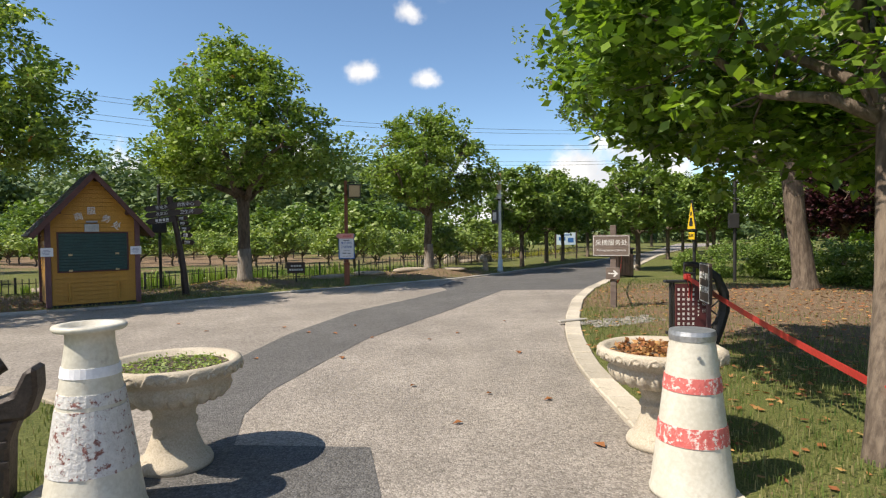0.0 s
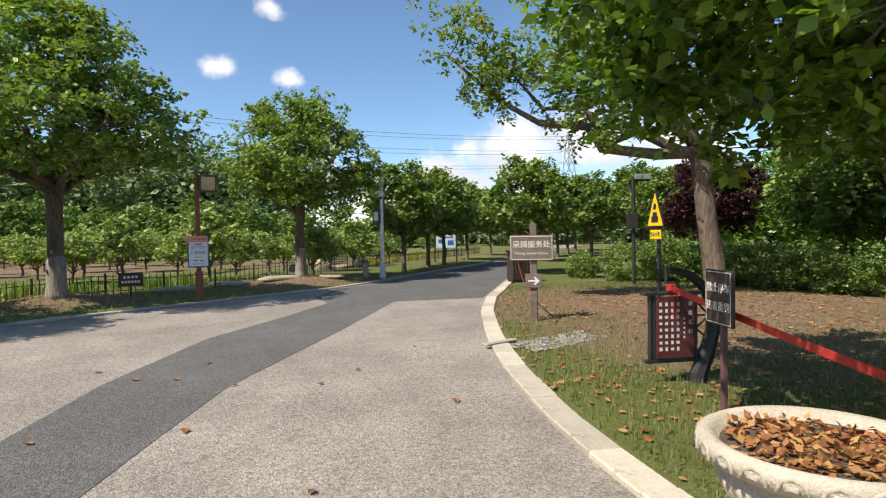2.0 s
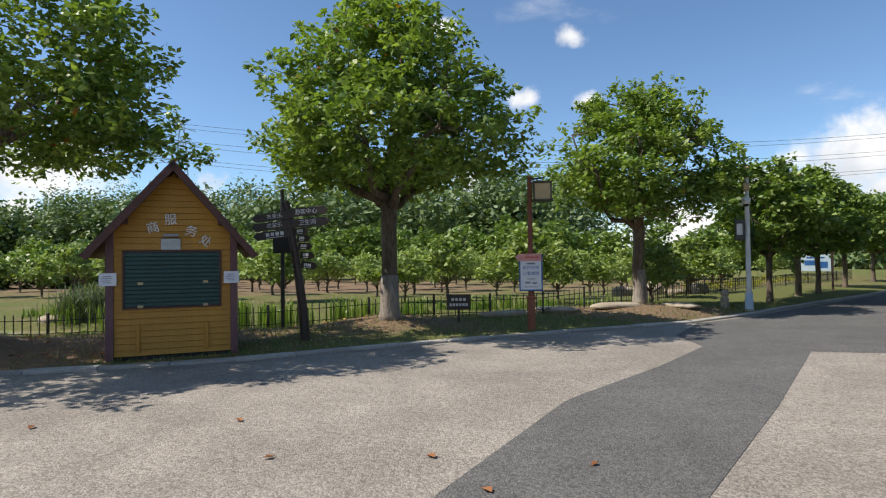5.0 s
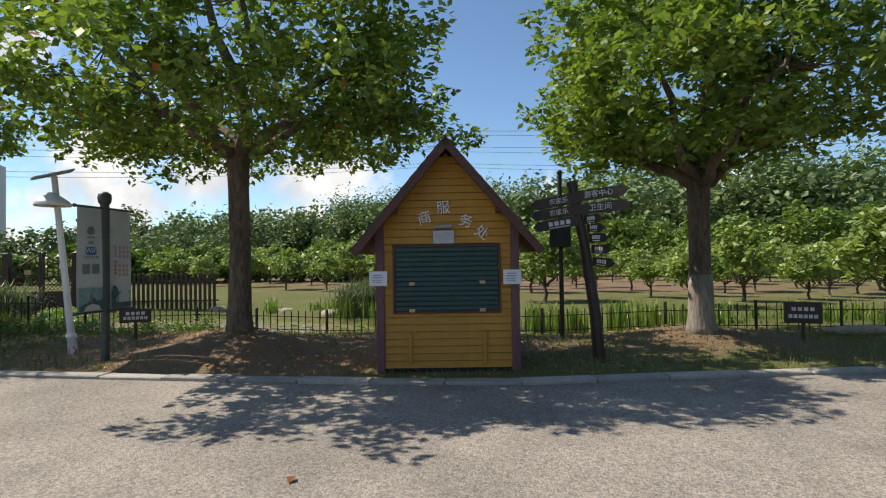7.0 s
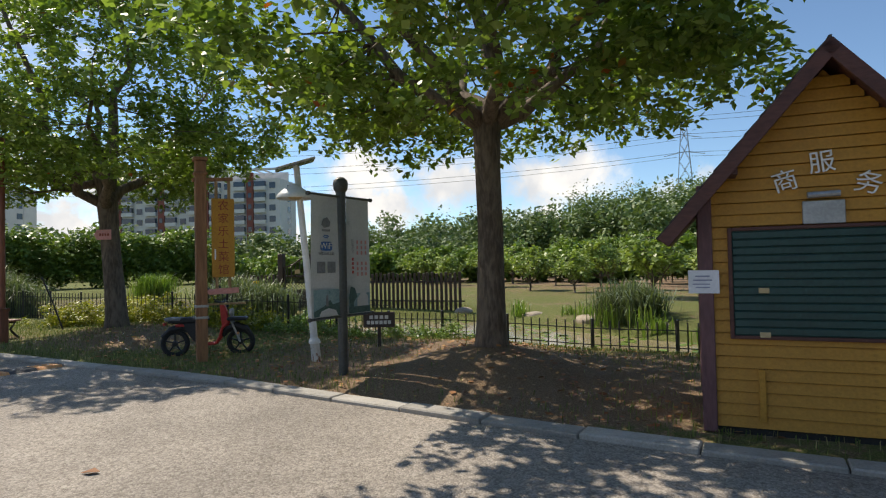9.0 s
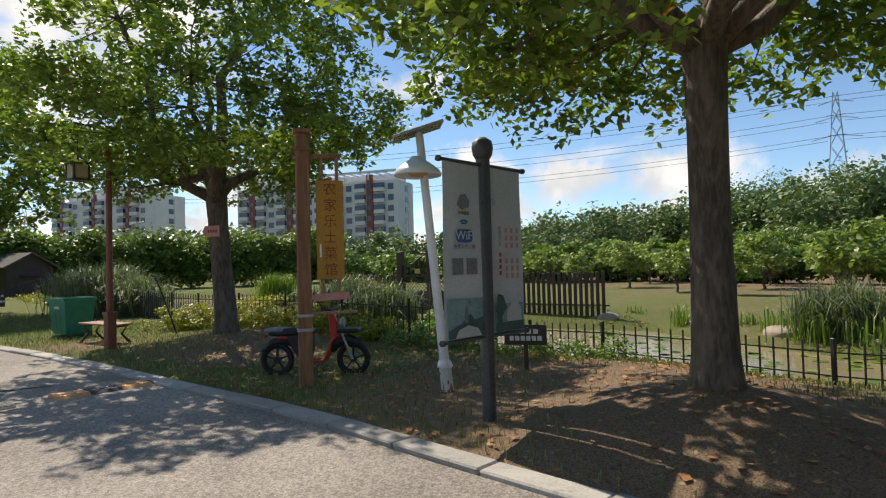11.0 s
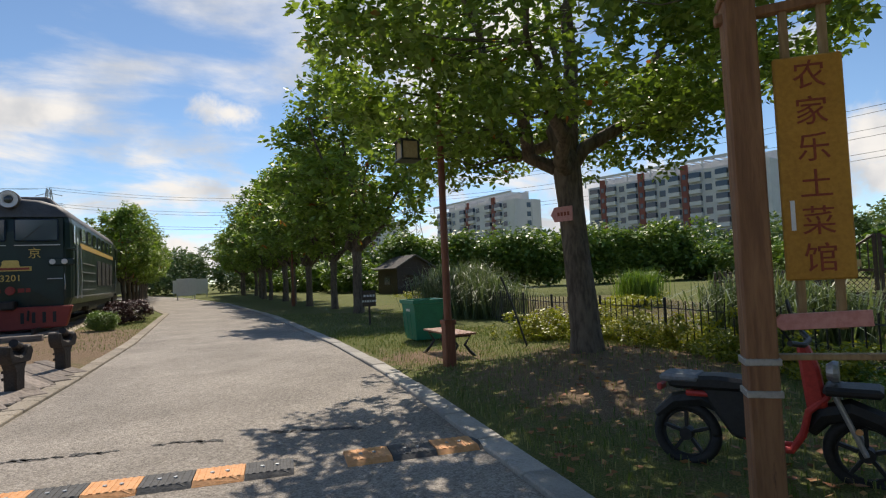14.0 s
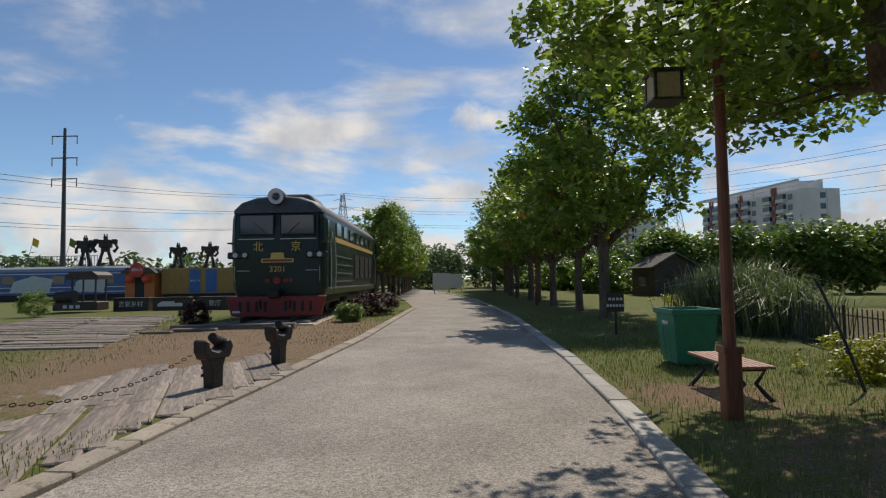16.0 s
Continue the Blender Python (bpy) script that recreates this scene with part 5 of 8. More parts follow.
    for x in (-0.085, 0.09):
        part("print_panel", box(x - 0.065, x + 0.065, -0.002, 0.002, 1.20, 1.35), MAT["grey_print"], a).matrix_basis = m
    m = pose(0.29, y, 0)
    part("print_sky", box(-0.20, 0.20, 0, 0.004, 0.64, 0.90), MAT["banner_blue"], c).matrix_basis = m
    part("print_house", prism([(-0.05, 0.72), (0.16, 0.72), (0.16, 0.84), (0.10, 0.92), (0.02, 0.90), (-0.05, 0.82)], 0.003), MAT["banner"], c).matrix_basis = m @ pose(0, -0.004, 0)
    part("print_tree", prism([(-0.17, 0.65), (-0.12, 0.65), (-0.12, 0.78), (-0.05, 0.86), (-0.10, 0.98), (-0.17, 1.0), (-0.20, 0.84)], 0.003), MAT["banner_dark"], c).matrix_basis = m @ pose(0, -0.006, 0)
    part("print_land", box(-0.2, 0.2, -0.003, 0.0, 0.63, 0.72), MAT["banner_dark"], c).matrix_basis = m @ pose(0, -0.004, 0)
    lettering("社\n会\n主\n义", 0.05, MAT["grey_print"], c, m @ pose(-0.12, -0.001, 1.56), 0.002)
    bars([(x, 1.62 - 0.075 * j, 0.03, 0.05) for x in (-0.03, 0.05, 0.13) for j in range(7) if (j + int(x * 100)) % 4], MAT["pink"], c, m)
    bars([(-0.12, 1.38 - 0.06 * j, 0.03, 0.04) for j in range(4)], MAT["red"], c, m)


build_banner()
bpy.data.objects["banner_pole"].scale = (0.95, 0.95, 0.86)
s = small_board(-13.52, 11.23, faces(0.85, -0.5), "small dark sign board on a post by fence", 0.50, 0.24, 0.30)



def trunk_arrow(x, y, z, turn):
    """A small arrow board nailed to a trunk."""
    t = thing("arrow_sign", pose(x, y, z, 0, 0, turn), "faded pink arrow board nailed to the trunk", "sign")
    t.scale = (0.72, 1, 0.85)
    b = part("board", prism([(-0.27, 0.0), (-0.18, -0.12), (0.23, -0.12), (0.23, 0.12), (-0.18, 0.12)], 0.02, bevel=0.003), MAT["pink"], t)
    bars([(-0.08 + 0.075 * k, 0.0, 0.05, 0.06) for k in range(4)], MAT["letter_red"], b, pose(0, -0.0105, 0))
    part("nail", lathe([(0.01, 0.0), (0.008, 0.006)], 8, pose(0.0, -0.011, 0.07, 90, 0, 0)), MAT["steel"], t)
    part("backing_batten", box(-0.03, 0.03, 0.01, 0.10, -0.10, 0.10, 0.004), MAT["pale_timber"], t)




def leaning_stake(x, y):
    k = thing("leaning_stake", pose(x, y, ground_z(x, y)), "thin dark stake leaning beside the pond fence", "stake")
    part("stake", tube([(0, 0, -0.12), (0.01, -0.2, 0.55), (0.0, -0.40, 1.12)], [0.018, 0.017, 0.015], 6), MAT["black_metal"], k)
    part("cap", tube([(0.0, -0.40, 1.10), (0.0, -0.425, 1.17)], 0.02, 6), MAT["black_metal"], k)


leaning_stake(-20.3, 6.45)
trunk_arrow(-18.66, 7.27, 2.08, faces(0.86, -0.5))

# ---- entrance ----
def traffic_cone(x, y, label, top_rim, bands, h=0.90, r=0.22):
    c = thing("traffic_cone", pose(x, y, 0.003), label, "cone", "cones at the entrance")
    if top_rim:
        prof = [(r * 1.04, 0), (r * 1.04, 0.02), (r, 0.04), (0.115, h - 0.10), (0.115, h - 0.035), (0.165, h - 0.03), (0.175, h - 0.015), (0.17, h)]
        prof += [(0.12, h), (0.115, h - 0.02)]
    else:
        prof = [(r * 1.04, 0), (r * 1.04, 0.02), (r, 0.04), (0.118, h - 0.045), (0.114, h), (0.10, h), (0.095, h - 0.06)]
    part("body", lathe(prof, 32), MAT["plastic_white"], c, smooth_faces=True)

    def rad(z):
        return r + (0.116 - r) * (z - 0.04) / (h - 0.14) if top_rim else r + (0.118 - r) * (z - 0.04) / (h - 0.085)
    for z0, z1, mat, lab in bands:
        part("band", lathe([(rad(z0) + 0.004, z0), (rad(z1) + 0.004, z1)], 32), MAT[mat], c, lab)
    if not top_rim:
        part("ring", lathe([(0.122, h - 0.05), (0.125, h - 0.02), (0.118, h + 0.003)], 28), MAT["steel"], c, "grey rim")
        part("screw", lathe([(0.012, 0), (0.010, 0.006)], 8, pose(-0.02, -0.135, h - 0.13, 84, 0, 0)), MAT["steel"], c)
    return c


traffic_cone(-1.84, 3.02, "large white plastic cone with peeling bands and rim", True, ((0.26, 0.44, "tape_worn", "white band peeling off"), (0.44, 0.58, "tape_worn", "white band peeling off"), (0.60, 0.66, "tape_worn", "white band peeling off"), (0.74, 0.79, "paper", "grey-white band")), h=1.0, r=0.245)
traffic_cone(1.37, 3.20, "tall white cone with two faded red bands", False, ((0.30, 0.40, "tape_red", "faded red band"), (0.58, 0.66, "tape_red", "faded red band")))


def urn(x, y, label, fill, tone):
    u = thing("stone_planter", pose(x, y, 0.002), label, "planter", "stone planters at the entrance")
    u.scale = (0.92, 0.92, 0.94)
    part("foot", lathe([(0.245, 0), (0.25, 0.03), (0.235, 0.06), (0.20, 0.08), (0.17, 0.15), (0.145, 0.22), (0.135, 0.27), (0.152, 0.285), (0.152, 0.31), (0.135, 0.32), (0.14, 0.37), (0.19, 0.44)], 40), MAT["stone"], u, smooth_faces=True)
    part("bowl", lathe([(0.17, 0.42), (0.30, 0.46), (0.365, 0.52), (0.375, 0.56), (0.36, 0.585), (0.375, 0.60), (0.43, 0.625), (0.455, 0.665), (0.45, 0.70), (0.42, 0.715), (0.385, 0.70), (0.36, 0.66)], 48), MAT["stone"], u, smooth_faces=True)
    lobe = lathe([(0.01, -0.062), (0.03, -0.05), (0.042, 0), (0.03, 0.05), (0.01, 0.062)], 10)
    me = to_mesh(lobe, "lobe", MAT["stone"], True)
    for k in range(22):
        a = 2 * math.pi * k / 22
        part("lobe", me, None, u).matrix_basis = pose(0.335 * math.cos(a), 0.335 * math.sin(a), 0.515, 0, 32, math.degrees(a)) @ Matrix.Diagonal((0.9, 1.15, 1, 1))
    scroll = tube([(0.0, -0.05, -0.022), (0.004, -0.03, 0.018), (0.006, 0.0, 0.028), (0.004, 0.03, 0.018), (0.0, 0.05, -0.022)], [0.008, 0.010, 0.012, 0.010, 0.008], 6)
    box(-0.006, 0.008, -0.022, 0.022, -0.016, 0.012, 0.006, bm=scroll)
    ms = to_mesh(scroll, "scroll", MAT["stone"], True)
    for k in range(22):
        a = 2 * math.pi * k / 22
        part("scroll", ms, None, u).matrix_basis = pose(0.447 * math.cos(a), 0.447 * math.sin(a), 0.662, 0, -14, math.degrees(a))
    part("soil", lathe([(0.37, 0.60), (0.37, 0.668), (0.2, 0.675)], 28), MAT["soil"], u)
    r = np.random.default_rng(int(abs(x) * 100))
    n = 260
    ang, rr = r.uniform(0, 2 * math.pi, n), 0.33 * r.uniform(0, 1, n) ** 0.5
    v = leaf_cloud(r, np.stack((rr * np.cos(ang), rr * np.sin(ang), np.full(n, 0.685)), axis=1), 0.03 if fill == "litter" else 0.035, 3, 0.045 if fill == "litter" else 0.03, 0.0, 0.5)
    v[:, 2] = np.maximum(v[:, 2], 0.678)
    part("leaf_filling" if fill == "litter" else "seedlings", leaves_mesh("filling", v, MAT[fill]), None, u, "brown fallen leaves" if fill == "litter" else "low green seedlings")["kind"] = "stuff"


urn(-1.72, 3.68, "carved pale stone urn planter with green seedlings", "leaf_orchard", 0)
urn(1.47, 3.93, "carved pale stone urn planter full of leaves", "litter", 0)


def coupler_post(x, y, turn, label, h=0.66):
    """A short iron post whose head is an old wagon coupler."""
    c = thing("coupler_bollard", pose(x, y, ground_z(x, y), 0, 0, turn), label, "bollard", "iron coupler bollards")
    part("post", prism([(-0.085, -0.1), (0.085, -0.1), (0.10, h * 0.45), (0.15, h * 0.62), (-0.15, h * 0.62), (-0.10, h * 0.45)], 0.17, bevel=0.02), MAT["iron"], c)
    part("jaw", prism([(-0.20, h * 0.60), (0.19, h * 0.60), (0.24, h * 0.80), (0.235, h * 1.0), (0.18, h * 0.98), (0.12, h * 0.80), (0.0, h * 0.74), (-0.08, h * 0.80), (-0.12, h * 0.95), (-0.20, h * 0.98), (-0.26, h * 0.82)], 0.20, bevel=0.022), MAT["iron"], c)
    part("knuckle", tube([(-0.17, -0.05, h * 0.90), (-0.03, 0.0, h * 0.97), (0.05, 0.03, h * 1.03)], [0.07, 0.065, 0.055], 12), MAT["iron"], c)
    for z in (0.25, 0.4):
        part("web", box(-0.10, 0.10, -0.10, -0.082, h * z, h * (z + 0.06), 0.004), MAT["iron"], c)
    return c


coupler_post(-2.47, 3.15, 20, "black iron coupler bollard beside the entrance", 0.72)
coupler_post(-16.20, 0.30, 20, "rusty black iron coupler bollard by the kerb", 0.62)
coupler_post(-17.85, -0.85, 20, "rusty black iron coupler bollard on bare earth", 0.62)
coupler_post(-13.1, 0.75, 20, "rusty black iron coupler bollard on old sleepers", 0.62)


# ---- signs on the lawn ----
def sign_post(x, y, turn, label, mat):
    s = thing("sign", pose(x, y, ground_z(x, y) - 0.01, 0, 0, turn), label, "sign")
    return s


def build_lawn_signs():
    # no parking
    s = sign_post(2.76, 6.04, faces(-0.985, 0.17), "dark brown no-parking sign on a steel stake", "")
    s.scale = (0.95, 1, 0.87)
    part("stake", box(-0.022, 0.022, -0.02, 0.02, -0.1, 0.84, 0.004), MAT["mauve"], s)
    b = part("board", box(-0.20, 0.20, -0.045, -0.015, 0.78, 1.26, 0.006), MAT["sign_brown"], s)
    for a in ((-0.185, -0.179, 0.795, 1.245), (0.179, 0.185, 0.795, 1.245)):
        part("line", box(a[0], a[1], -0.048, -0.045, a[2], a[3]), MAT["letter_white"], b)
    for z in (0.795, 1.239):
        part("line", box(-0.179, 0.179, -0.048, -0.045, z, z + 0.006), MAT["letter_white"], b)
    lettering("禁止停车", 0.088, MAT["letter_white"], b, pose(0, -0.045, 1.10), 0.003)
    lettering("违者重罚", 0.088, MAT["letter_white"], b, pose(0, -0.045, 0.94), 0.003)
    # train warning
    w = sign_post(3.36, 7.78, faces(-0.99, 0.12), "black post with yellow triangular train warning", "")
    w.scale = (0.95, 1, 0.9)
    part("post", tube([(0, 0, -0.1), (0, 0, 1.75)], 0.022, 8), MAT["black_metal"], w)
    t = part("plate", prism([(-0.21, 1.60), (0.21, 1.60), (0.0, 2.05)], 0.012, pose(0, -0.03, 0)), MAT["black"], w)
    part("face", prism([(-0.18, 1.618), (0.18, 1.618), (0.0, 2.005)], 0.003, pose(0, -0.039, 0)), MAT["yellow"], t, "yellow triangle")
    e = prism([(-0.075, 1.66), (0.075, 1.66), (0.08, 1.73), (0.05, 1.73), (0.05, 1.78), (-0.045, 1.78), (-0.045, 1.73), (-0.08, 1.73)], 0.003, pose(0, -0.043, 0))
    prism([(-0.03, 1.81), (0.03, 1.82), (0.035, 1.86), (0.0, 1.89), (-0.03, 1.85)], 0.003, pose(0, -0.043, 0), e)
    part("train_symbol", e, MAT["black"], t)
    pl = part("caption_plate", box(-0.125, 0.125, -0.04, -0.028, 1.46, 1.57, 0.003), MAT["yellow"], w)
    lettering("当心火车", 0.058, MAT["black"], pl, pose(0, -0.04, 1.515), 0.003)
    # picking service station
    p = sign_post(3.20, 10.92, faces(-0.42, -0.9), "weathered wooden direction sign to picking station", "")
    part("post", box(-0.055, 0.055, -0.04, 0.04, -0.1, 1.55, 0.008), MAT["sign_oak"], p)
    b = part("board", box(-0.37, 0.31, -0.075, -0.042, 0.97, 1.37, 0.008), MAT["sign_oak"], p)
    for a in ((-0.355, -0.347), (0.287, 0.295)):
        part("line", box(a[0], a[1], -0.078, -0.075, 0.985, 1.355), MAT["letter_white"], b)
    for z in (0.985, 1.347):
        part("line", box(-0.347, 0.287, -0.078, -0.075, z, z + 0.008), MAT["letter_white"], b)
    lettering("采摘服务处", 0.118, MAT["letter_white"], b, pose(-0.03, -0.075, 1.22), 0.003)
    lettering("Picking Service Station", 0.058, MAT["letter_white"], b, pose(-0.03, -0.075, 1.085), 0.003)
    a = part("arrow_board", box(-0.13, 0.13, -0.075, -0.042, 0.54, 0.76, 0.006), MAT["sign_oak"], p)
    part("arrow", prism([(-0.085, 0.638), (0.03, 0.638), (0.0, 0.59), (0.03, 0.59), (0.095, 0.65), (0.03, 0.71), (0.0, 0.71), (0.03, 0.662), (-0.085, 0.662)], 0.003, pose(0, -0.077, 0)), MAT["letter_white"], a)
    # maroon poem board on a curved steel stand
    q = sign_post(3.19, 6.91, faces(-0.07, -1.0), "maroon poem board in a curved black steel stand", "")
    part("stand", tube([(-0.03, 0, -0.1), (0.0, 0, 0.08), (0.08, 0, 0.27), (0.145, 0, 0.48), (0.14, 0, 0.69), (0.06, 0, 0.88), (-0.08, 0, 0.99), (-0.22, 0, 1.035), (-0.32, 0, 1.035)], [0.085, 0.08, 0.072, 0.066, 0.06, 0.05, 0.042, 0.034, 0.028], 8), MAT["black_metal"], q)
    part("foot_plate", box(-0.10, 0.08, -0.10, 0.10, -0.04, 0.012, 0.004), MAT["black_metal"], q)
    part("hook", tube([(-0.31, 0, 1.03), (-0.32, 0, 0.93), (-0.20, 0, 0.92), (-0.19, 0, 0.82)], 0.017, 6), MAT["black_metal"], q)
    part("frame_post", box(-0.055, -0.025, -0.03, 0.03, 0.23, 0.84, 0.004), MAT["black_metal"], q)
    part("frame_rail", box(-0.53, 0.06, -0.025, 0.025, 0.20, 0.235, 0.004), MAT["black_metal"], q)
    part("frame_rail", box(-0.55, 0.02, -0.045, 0.045, 0.815, 0.845, 0.004), MAT["black_metal"], q)
    for x in (-0.49, -0.455):
        part("frame_stile", box(x, x + 0.022, -0.024, 0.024, 0.236, 0.814, 0.004), MAT["black_metal"], q)
    bd = part("board", box(-0.43, -0.06, -0.04, -0.012, 0.245, 0.805, 0.004), MAT["sign_maroon"], q)
    for k, ch in enumerate("访杏花村"):
        lettering(ch, 0.046, MAT["letter_white"], bd, pose(-0.105, -0.04, 0.735 - 0.085 * k), 0.003, "letter")
    wr_ = random.Random(17)
    bars([(-0.395 + 0.056 * i, 0.735 - 0.058 * j, 0.026 + wr_.uniform(-0.007, 0.004), 0.030 + wr_.uniform(-0.008, 0.004)) for i in range(4) for j in range(8)] + [(-0.166, 0.60 - 0.042 * j, 0.014, 0.020) for j in range(5)], MAT["letter_white"], bd, pose(0, -0.04, 0))
    for k, (x0, z0, x1, z1) in enumerate(((-0.03, 0.26, 0.08, 0.40), (-0.03, 0.50, 0.10, 0.40), (-0.03, 0.50, 0.11, 0.62), (-0.03, 0.76, 0.10, 0.62), (-0.03, 0.62, 0.12, 0.62))):
        part("brace", tube([(x0, 0, z0), (x1, 0, z1)], 0.010, 6), MAT["black_metal"], q)
    # red barrier tape
    tape = bmesh.new()

    def ribbon(pts, w):
        vs = []
        for p_ in pts:
            vs.append([tape.verts.new((p_[0], p_[1], p_[2] + w / 2)), tape.verts.new((p_[0] + 0.012, p_[1] + 0.012, p_[2] - w / 2))])
        for a_, b_ in zip(vs, vs[1:]):
            tape.faces.new((a_[0], b_[0], b_[1], a_[1]))
    a_, b_ = Vector((2.88, 6.86, 0.90)), Vector((2.66, 3.40, 0.46))
    pts = [a_.lerp(b_, k / 14) + Vector((0, 0, -0.03 * math.sin(math.pi * k / 14))) for k in range(15)]
    ribbon(pts, 0.06)
    ribbon([(2.87, 6.86, 0.90), (2.90, 6.85, 0.78), (2.89, 6.85, 0.66)], 0.05)
    ribbon([(2.90, 6.85, 0.90), (2.93, 6.84, 0.80), (2.92, 6.84, 0.64)], 0.05)
    box(2.85, 2.92, 6.84, 6.91, 0.87, 0.94, 0.01, bm=tape)
    ob = new("barrier_tape", to_mesh(tape, "barrier_tape", MAT["red"]))
    m_ = ob.modifiers.new("thick", "SOLIDIFY")
    m_.thickness = 0.003
    tagged(ob, "red barrier tape strung from the board to tree", "tape")
    tape = bmesh.new()
    a_, b_ = Vector((3.23, 10.9, 0.52)), Vector((5.5, 17.9, 0.75))
    ribbon([a_.lerp(b_, k / 12) + Vector((0, 0, -0.30 * math.sin(math.pi * k / 12))) for k in range(13)], 0.06)
    ob = new("barrier_tape", to_mesh(tape, "barrier_tape", MAT["red"]))
    m_ = ob.modifiers.new("thick", "SOLIDIFY")
    m_.thickness = 0.003
    tagged(ob, "red barrier tape sagging to the litter bin", "tape")


build_lawn_signs()


def build_east_bits():
    b = thing("litter_bin", pose(5.62, 18.15, ground_z(5.62, 18.15)), "dark slatted litter bin beside the kerb", "bin")
    part("body", box(-0.26, 0.26, -0.22, 0.22, 0.04, 0.72, 0.02), MAT["sign_brown"], b)
    part("lid", box(-0.29, 0.29, -0.25, 0.25, 0.86, 0.92, 0.02), MAT["black_metal"], b)
    for x in (-0.24, 0.21):
        part("support", box(x, x + 0.03, -0.2, 0.2, 0.0, 0.87, 0.004), MAT["black_metal"], b)
    for k in range(6):
        part("slat", box(-0.25 + k * 0.085, -0.25 + k * 0.085 + 0.06, -0.24, -0.221, 0.08, 0.68, 0.004), MAT["sign_brown"], b)
    l = thing("garden_lamp", pose(7.9, 15.75, ground_z(7.9, 15.75), 0, 0, -20), "black post with floodlights and small box", "lamp")
    part("post", tube([(0, 0, -0.1), (0, 0, 2.75)], 0.045, 10), MAT["black_metal"], l)
    part("box", box(-0.16, 0.10, -0.12, 0.12, 1.45, 1.85, 0.01), MAT["black_metal"], l)
    part("bar", box(-0.05, 0.42, -0.02, 0.02, 2.66, 2.70), MAT["black_metal"], l)
    for x in (0.12, 0.34):
        part("floodlight", box(x - 0.09, x + 0.09, -0.10, 0.06, 2.70, 2.84, 0.015, pose(0, 0, 0)), MAT["steel"], l)
    # clipped hedge
    r = np.random.default_rng(61)
    n = 900
    line = np.array([(8.7, 17.0), (9.6, 14.6), (10.2, 12.2), (10.8, 9.0), (11.4, 4.0), (11.8, 0.0)])
    s = r.uniform(0, 1, n) ** 1.1 * 4.99
    i = s.astype(int)
    p = line[i] + (line[i + 1] - line[i]) * (s - i)[:, None]
    q = np.stack((p[:, 0] + r.uniform(0.0, 1.5, n), p[:, 1] + r.uniform(-0.3, 0.3, n), r.uniform(0.1, 1.08, n)), axis=1)
    ob = new("clipped_hedge", leaves_mesh("clipped_hedge", leaf_cloud(r, q, 0.17, 50, 0.085), MAT["leaf_hedge"]))
    tagged(ob, "clipped dark green hedge with a flat top", "hedge")
    for x, y, rad in ((8.5, 17.0, 0.75), (9.6, 16.6, 0.85), (7.9, 18.6, 0.5)):
        d = r.normal(0, 1, (90, 3))
        d /= np.linalg.norm(d, axis=1)[:, None]
        q = d * rad * np.array([1, 1, 0.85]) * r.uniform(0.7, 1, (90, 1)) + [x, y, rad * 0.75]
        q[:, 2] = np.maximum(q[:, 2], 0.08)
        tagged(new("round_shrub", leaves_mesh("round_shrub", leaf_cloud(r, q, 0.16, 60, 0.07), MAT["leaf_hedge"])), "clipped round shrub beside the hedge", "shrub", "round shrubs by the hedge")
    # grass pavers: a mat of concrete cells
    g = thing("grass_paver", pose(2.78, 9.15, 0.036, 0, 0, 26), "pale concrete grass pavers sunk in the lawn", "paving", kind="structure")
    cell = lathe([(0.075, 0), (0.075, 0.02), (0.055, 0.02), (0.055, 0.002)], 8)
    me = to_mesh(cell, "paver_cell", MAT["kerb_grey"])
    for i in range(9):
        for j in range(4):
            o = part("paver_cell", me, None, g)
            o.matrix_basis = pose(-0.64 + i * 0.16 + 0.08 * (j % 2), -0.24 + j * 0.145, -0.004 * ((i * 7 + j * 3) % 5))
    part("slab", box(-0.9, -0.35, 0.33, 0.43, 0.0, 0.03, 0.008), MAT["kerb_grey"], g)
    # boulders and stone seats
    rr = random.Random(8)

    def boulder(x, y, sx, sy, sz, label, mat="rock", z=None):
        b_ = bmesh.new()
        bmesh.ops.create_icosphere(b_, subdivisions=3, radius=1)
        for v in b_.verts:
            k = 1 + 0.22 * noise.noise(v.co * 1.3 + Vector((x, y, 0))) + 0.08 * noise.noise(v.co * 4 + Vector((y, x, 0)))
            c = v.co * k
            v.co = Vector((math.copysign(abs(c.x) ** 0.7, c.x) * sx, math.copysign(abs(c.y) ** 0.7, c.y) * sy, math.copysign(abs(c.z) ** 0.7, c.z) * sz))
        ob_ = new("boulder", to_mesh(b_, "boulder", MAT[mat], True))
        ob_.matrix_world = pose(x, y, (ground_z(x, y) if z is None else z) + sz * 0.55, 0, 0, rr.uniform(0, 180))
        return tagged(ob_, label, "rock", "pale boulders")
    for x, y, sx, sy, sz in ((-3.6, 18.9, 0.75, 0.3, 0.07), (-2.5, 19.8, 0.55, 0.3, 0.08), (-1.1, 20.0, 0.6, 0.25, 0.08), (0.4, 20.2, 0.5, 0.3, 0.06)):
        boulder(x, y, sx, sy, sz, "low pale flat stone beside the fence")
    for x, y, sx, sy, sz in ((-0.7, 29.8, 0.42, 0.32, 0.26), (0.6, 30.2, 0.5, 0.4, 0.12), (0.4, 29.4, 0.38, 0.32, 0.30), (1.3, 29.8, 0.42, 0.3, 0.12), (2.2, 30.2, 0.42, 0.32, 0.26)):
        boulder(x, y, sx, sy, sz, "pale block of stone used as garden seat")
